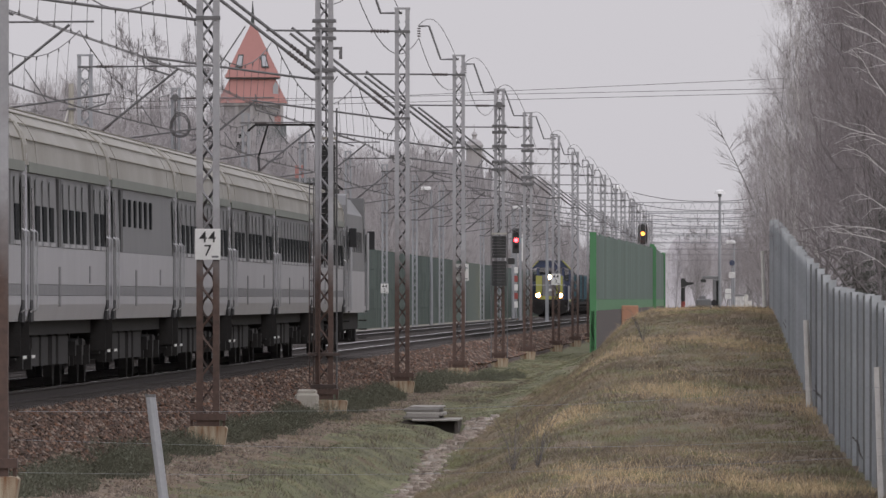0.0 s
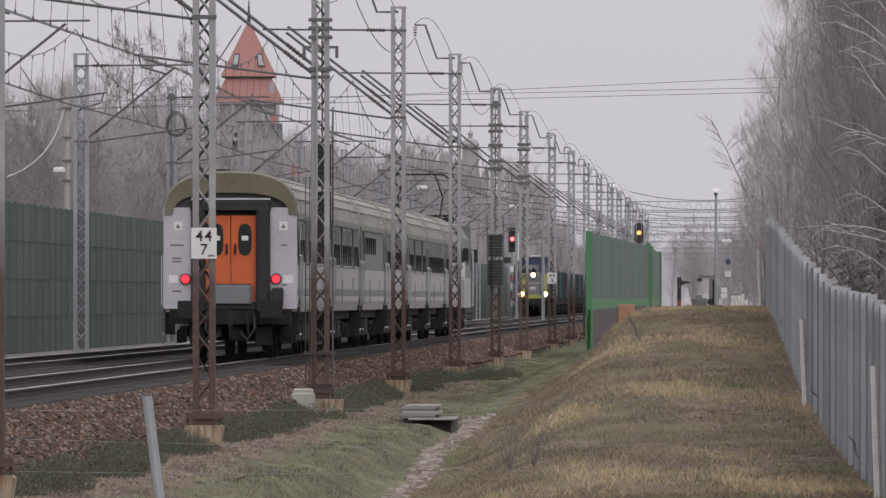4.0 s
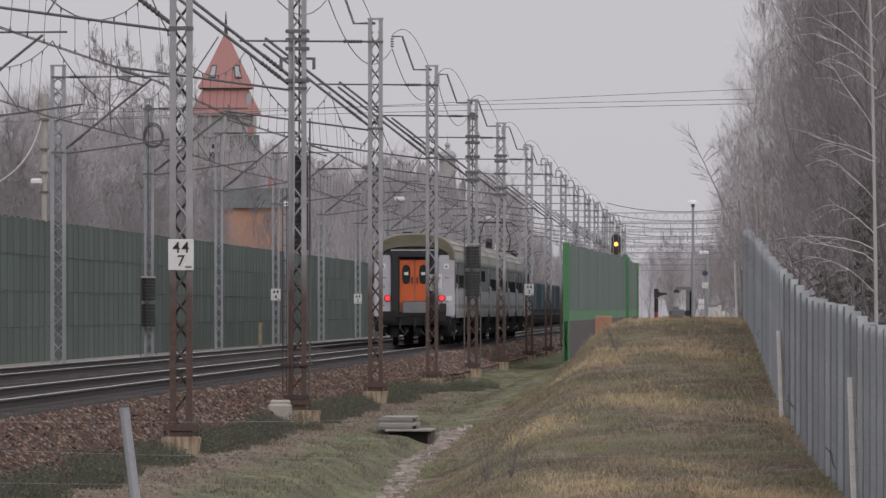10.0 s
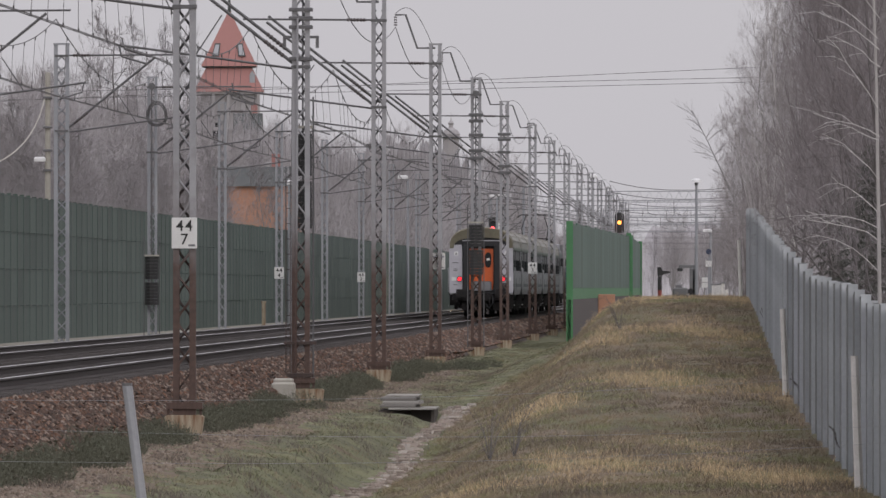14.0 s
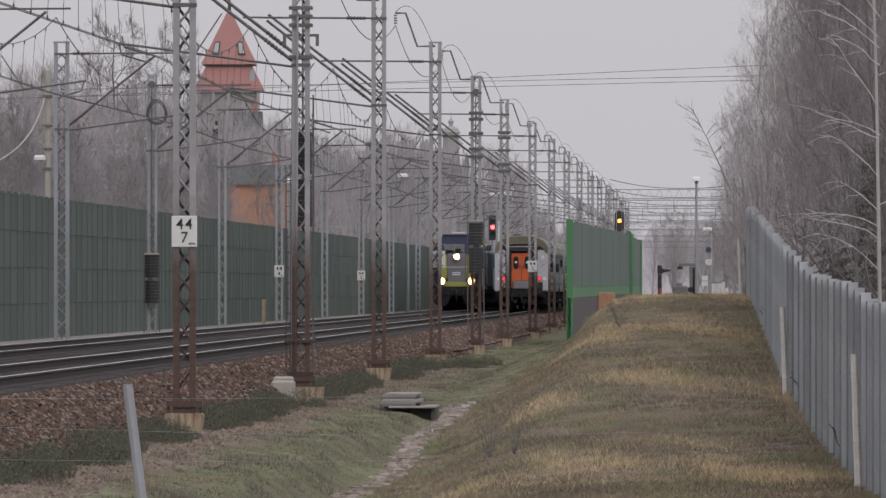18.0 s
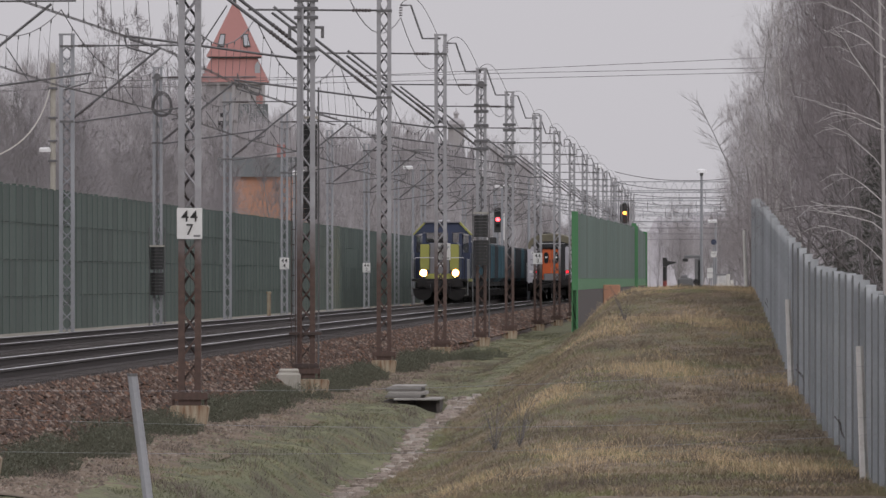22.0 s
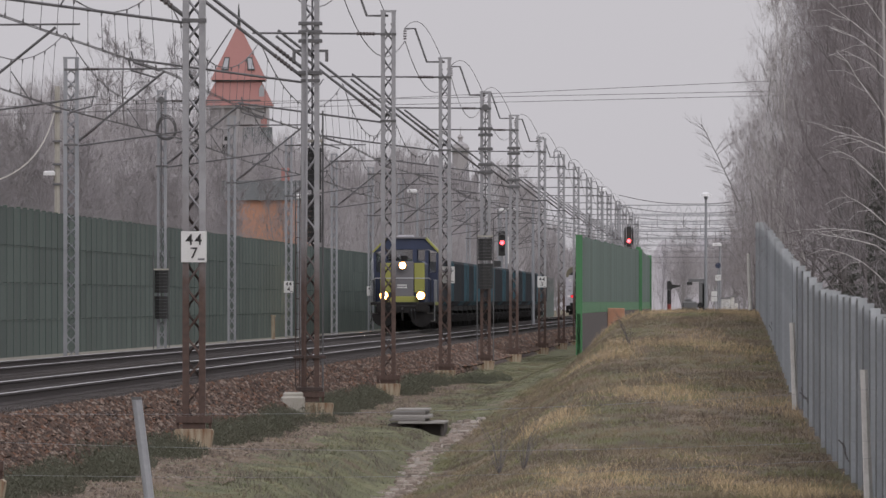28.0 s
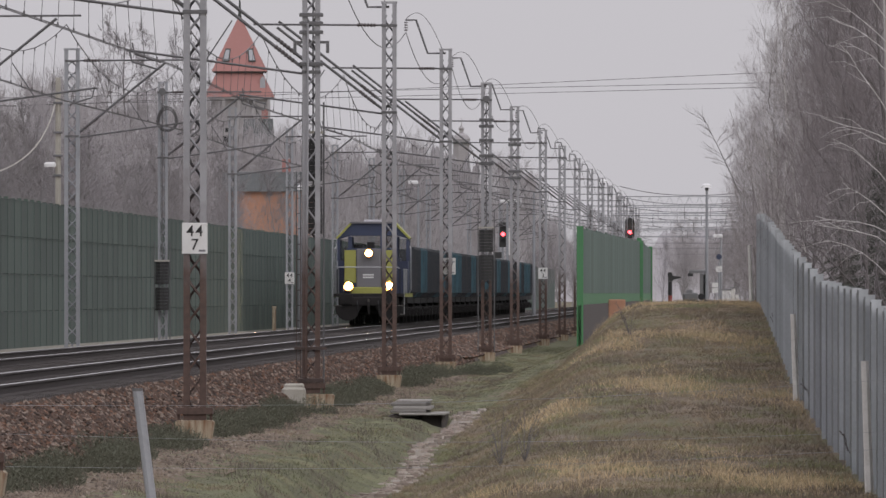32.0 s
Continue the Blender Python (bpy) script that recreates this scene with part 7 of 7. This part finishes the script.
def woods():
    rng = random.Random(31)
    birches = [BranchingTree(40 + k, 10.0, 1.7, 0.045, 38, 3, 4, 0.05, 0.6, 0.85, 8, 0.0026, 0.17) for k in range(5)]
    dense = [(2.9, 255, 1.05), (2.55, 286, 1.1), (2.15, 331, 1.1), (2.55, 345, 1.2), (3.2, 320, 1.1), (2.3, 374, 1.15), (2.7, 395, 1.25), (3.3, 380, 1.2)]
    plant(birches[:3], [(x, y, size, rng.uniform(0, 6.28)) for x, y, size in dense], BROWN_BARK, DARK_TWIG, "dense dark bare tree behind the fence", "trees behind the fence", "bare_tree")
    near = [(3.4, 270, 1.2), (1.75, 378, 0.95), (1.15, 470, 0.78), (1.5, 452, 0.84), (0.75, 505, 0.72), (2.3, 428, 1.2), (1.9, 482, 1.1), (0.3, 545, 0.7), (1.0, 562, 0.85), (1.7, 520, 1.0)]
    spots = [(x, y, size, rng.uniform(0, 6.28)) for x, y, size in near]
    for i in range(16):
        y = 610 + 30 * i + rng.uniform(-8, 8)
        spots.append((float(np.interp(y, [600, 1100], [1.1, 1.3])) + rng.uniform(0.0, 1.3), y, rng.uniform(0.58, 0.72), rng.uniform(0, 6.28)))
    for i in range(22):
        y = 250 + 32 * i + rng.uniform(-8, 8)
        spots.append((rng.uniform(3.2, 8.0), y, rng.uniform(1.0, 1.35), rng.uniform(0, 6.28)))
    plant(birches, spots, BROWN_BARK, BIRCH_TWIG, "bare young birch with dense fine twigs behind the fence", "trees behind the fence", "birch_tree")
    pale = [BranchingTree(47 + k, 11.5, 1.5, 0.035, 20, 3, 4, 0.3, 0.7, 0.8, 4, 0.0038, 0.16) for k in range(2)]
    plant(pale, [(2.0, 436, 1.0, 0.0), (1.6, 446, 0.82, 2.0)], BIRCH, PALE_TWIG, "tall birch with a pale airy crown behind the fence", "pale birches", "birch_tree")
    small_spruces()
    crown = [BranchingTree(91 + k, 24.0, 4.4, 0.22, 22, 3, 4, 0.34, 0.3, 1.0, 6, 0.018, 0.18) for k in range(3)]
    plant(crown, [(-48.4, 1250, 1.0, 0.4), (-45.9, 1262, 0.96, 2.1), (-50.6, 1275, 0.88, 4.0), (-42.6, 1240, 0.8, 1.0), (-56.0, 1265, 0.78, 3.0), (-53.6, 1240, 0.82, 5.0)], BROWN_BARK, SCRUB, "tall bare alder with a twiggy crown behind the noise barrier", "tall bare trees", "bare_tree")
    leaning_tree()
    pale_birches()
    scrub = [Tree(80 + k, 7.5, 0.07, 40, 3.4, 1.2, 15, 0.0, 0.03) for k in range(3)]
    spots = [(-22.5 - rng.uniform(0, 5) - 0.01 * (430 + 12 * i), 430 + 12 * i + rng.uniform(-4, 4), rng.uniform(0.75, 1.2), rng.uniform(0, 6.28)) for i in range(50)]
    spots += [(-25.5 - rng.uniform(0, 6) - 0.012 * (430 + 18 * i), 430 + 18 * i + rng.uniform(-4, 4), rng.uniform(1.0, 1.5), rng.uniform(0, 6.28)) for i in range(32)]
    plant(scrub, spots, BARK, SCRUB, "dense bare grey scrub behind the noise barrier", "scrub behind the barrier", "bare_shrub")
    thicket = [Tree(85 + k, 8.0, 0.06, 46, 3.0, 1.3, 19, 0.0, 0.03) for k in range(3)]
    spots = [(-21.8 - rng.uniform(0, 2) - 0.006 * (470 + 13 * i), 470 + 13 * i + rng.uniform(-4, 4), rng.uniform(0.8, 1.1), rng.uniform(0, 6.28)) for i in range(28)]
    spots += [(-32.4, 1000, 1.35, 0.3), (-30.6, 960, 1.2, 2.0), (-29.2, 990, 1.3, 4.0), (-27.9, 970, 0.95, 5.0), (-26.9, 1010, 0.85, 1.0), (-34.0, 1020, 1.3, 2.6)]
    spots += [(-rng.uniform(0.0, 0.0135) * (1450 + 28 * i), 1450 + 28 * i, rng.uniform(0.8, 1.3), rng.uniform(0, 6.28)) for i in range(12)]
    spots += [(fence_line(min(y, 380)) + rng.uniform(1.8, 4.5), y, rng.uniform(0.55, 0.8), rng.uniform(0, 6.28)) for y in range(250, 470, 18)]
    plant(thicket, spots, BARK, SCRUB, "thick bare grey thicket of dense fine branches", "thickets", "bare_shrub")
    oaks = [BranchingTree(60 + k, 16.0, 4.4, 0.18, 18, 3, 4, 0.12, 0.7, 0.85, 6, 0.015, 0.36) for k in range(4)]
    spots = []
    for i in range(64):
        u = -0.0485 + 0.036 * (i + rng.random()) / 64
        y = rng.uniform(980, 1500) if i % 3 else rng.uniform(850, 1050)
        if -0.0355 < u < -0.0275:
            y = rng.uniform(1160, 1500)
        y = max(y, rng.uniform(26.5, 31.0) / -u)
        top = 1.8 + y * float(np.interp(u, [-0.049, -0.045, -0.038, -0.033, -0.029, -0.0245, -0.018, -0.0135, -0.0125], [0.0152, 0.0146, 0.0134, 0.0105, 0.0125, 0.0115, 0.0103, 0.0086, 0.0078]))
        spots.append((u * y, y, top * rng.uniform(0.72, 1.02) / 16, rng.uniform(0, 6.28)))
    for i in range(26):
        y = 1850 + 17 * i + rng.uniform(-10, 10)
        spots.append((rng.uniform(-0.0135, 0.001) * y, y, rng.uniform(0.5, 0.75), rng.uniform(0, 6.28)))
    plant(oaks, spots, BARK, TWIG, "bare broad tree with grey limbs behind the noise barrier", "trees behind the barrier", "bare_tree")


woods()


def backdrop():
    """Far woods beyond everything: ragged bands with haze put into pale colour and glow."""
    rng = random.Random(3)
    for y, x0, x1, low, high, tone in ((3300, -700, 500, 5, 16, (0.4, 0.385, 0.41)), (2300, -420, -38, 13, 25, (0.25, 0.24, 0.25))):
        n = 1800
        v, f = [], []
        jag = 0.5
        for i in range(n + 1):
            x = x0 + (x1 - x0) * i / n
            jag = min(1.0, max(0.0, jag + rng.uniform(-0.3, 0.3)))
            h = low + (high - low) * (0.35 + 0.25 * math.sin(i * 0.031) * math.sin(i * 0.013 + 1) + 0.4 * jag)
            v += [(x, y, -2), (x, y + 2 * math.sin(i), h)]
            if i:
                k = 2 * i
                f.append((k - 2, k, k + 1, k - 1))
        # pale tone plus a faint self-glow paint the distance haze
        m = material("haze_tinted_woods", tone, 1.0, 0, tuple(c * 0.85 for c in tone), 0.08, 0.9, 0)
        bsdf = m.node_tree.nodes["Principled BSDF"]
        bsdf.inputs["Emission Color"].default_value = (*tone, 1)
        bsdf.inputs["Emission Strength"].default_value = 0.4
        solid("backdrop", Shape().add(v, f), m, "far woods, winter haze painted in as pale glowing colour", "woods", kind="structure")


backdrop()


def motions():
    times = [0, 0.1] + list(range(1, 32)) + [31.9, 32]
    seen = [0, 1, 2, 4, 6, 9, 13, 14.5, 18, 22, 25, 27.5, 32]
    rear = [180.5, 219.5, 257.5, 334, 409, 520.5, 664, 716, 836, 945, 1042, 1118, 1250]
    ease = lambda t: float(np.interp(t, seen, rear))
    for ob, off in PASSENGER:
        walk(ob, [(t, pose(NEAR_TRACK, (ease(max(0, t - 0.7)) + ease(t) + ease(min(32, t + 0.7))) / 3 + off if 0.7 < t < 31.3 else ease(t) + off, 0)) for t in times])
    for ob, off in FREIGHT:
        walk(ob, [(t, pose(FAR_TRACK, 1161 - 16.42 * t + off, 0)) for t in times])
    # the added cover disc slides from red lens to amber; both glow throughout
    walk(LENS_COVER, [(0, pose(0, 0, -0.3)), (26.2, pose(0, 0, -0.3)), (26.3, pose(0, 0, 0)), (32, pose(0, 0, 0))])


motions()
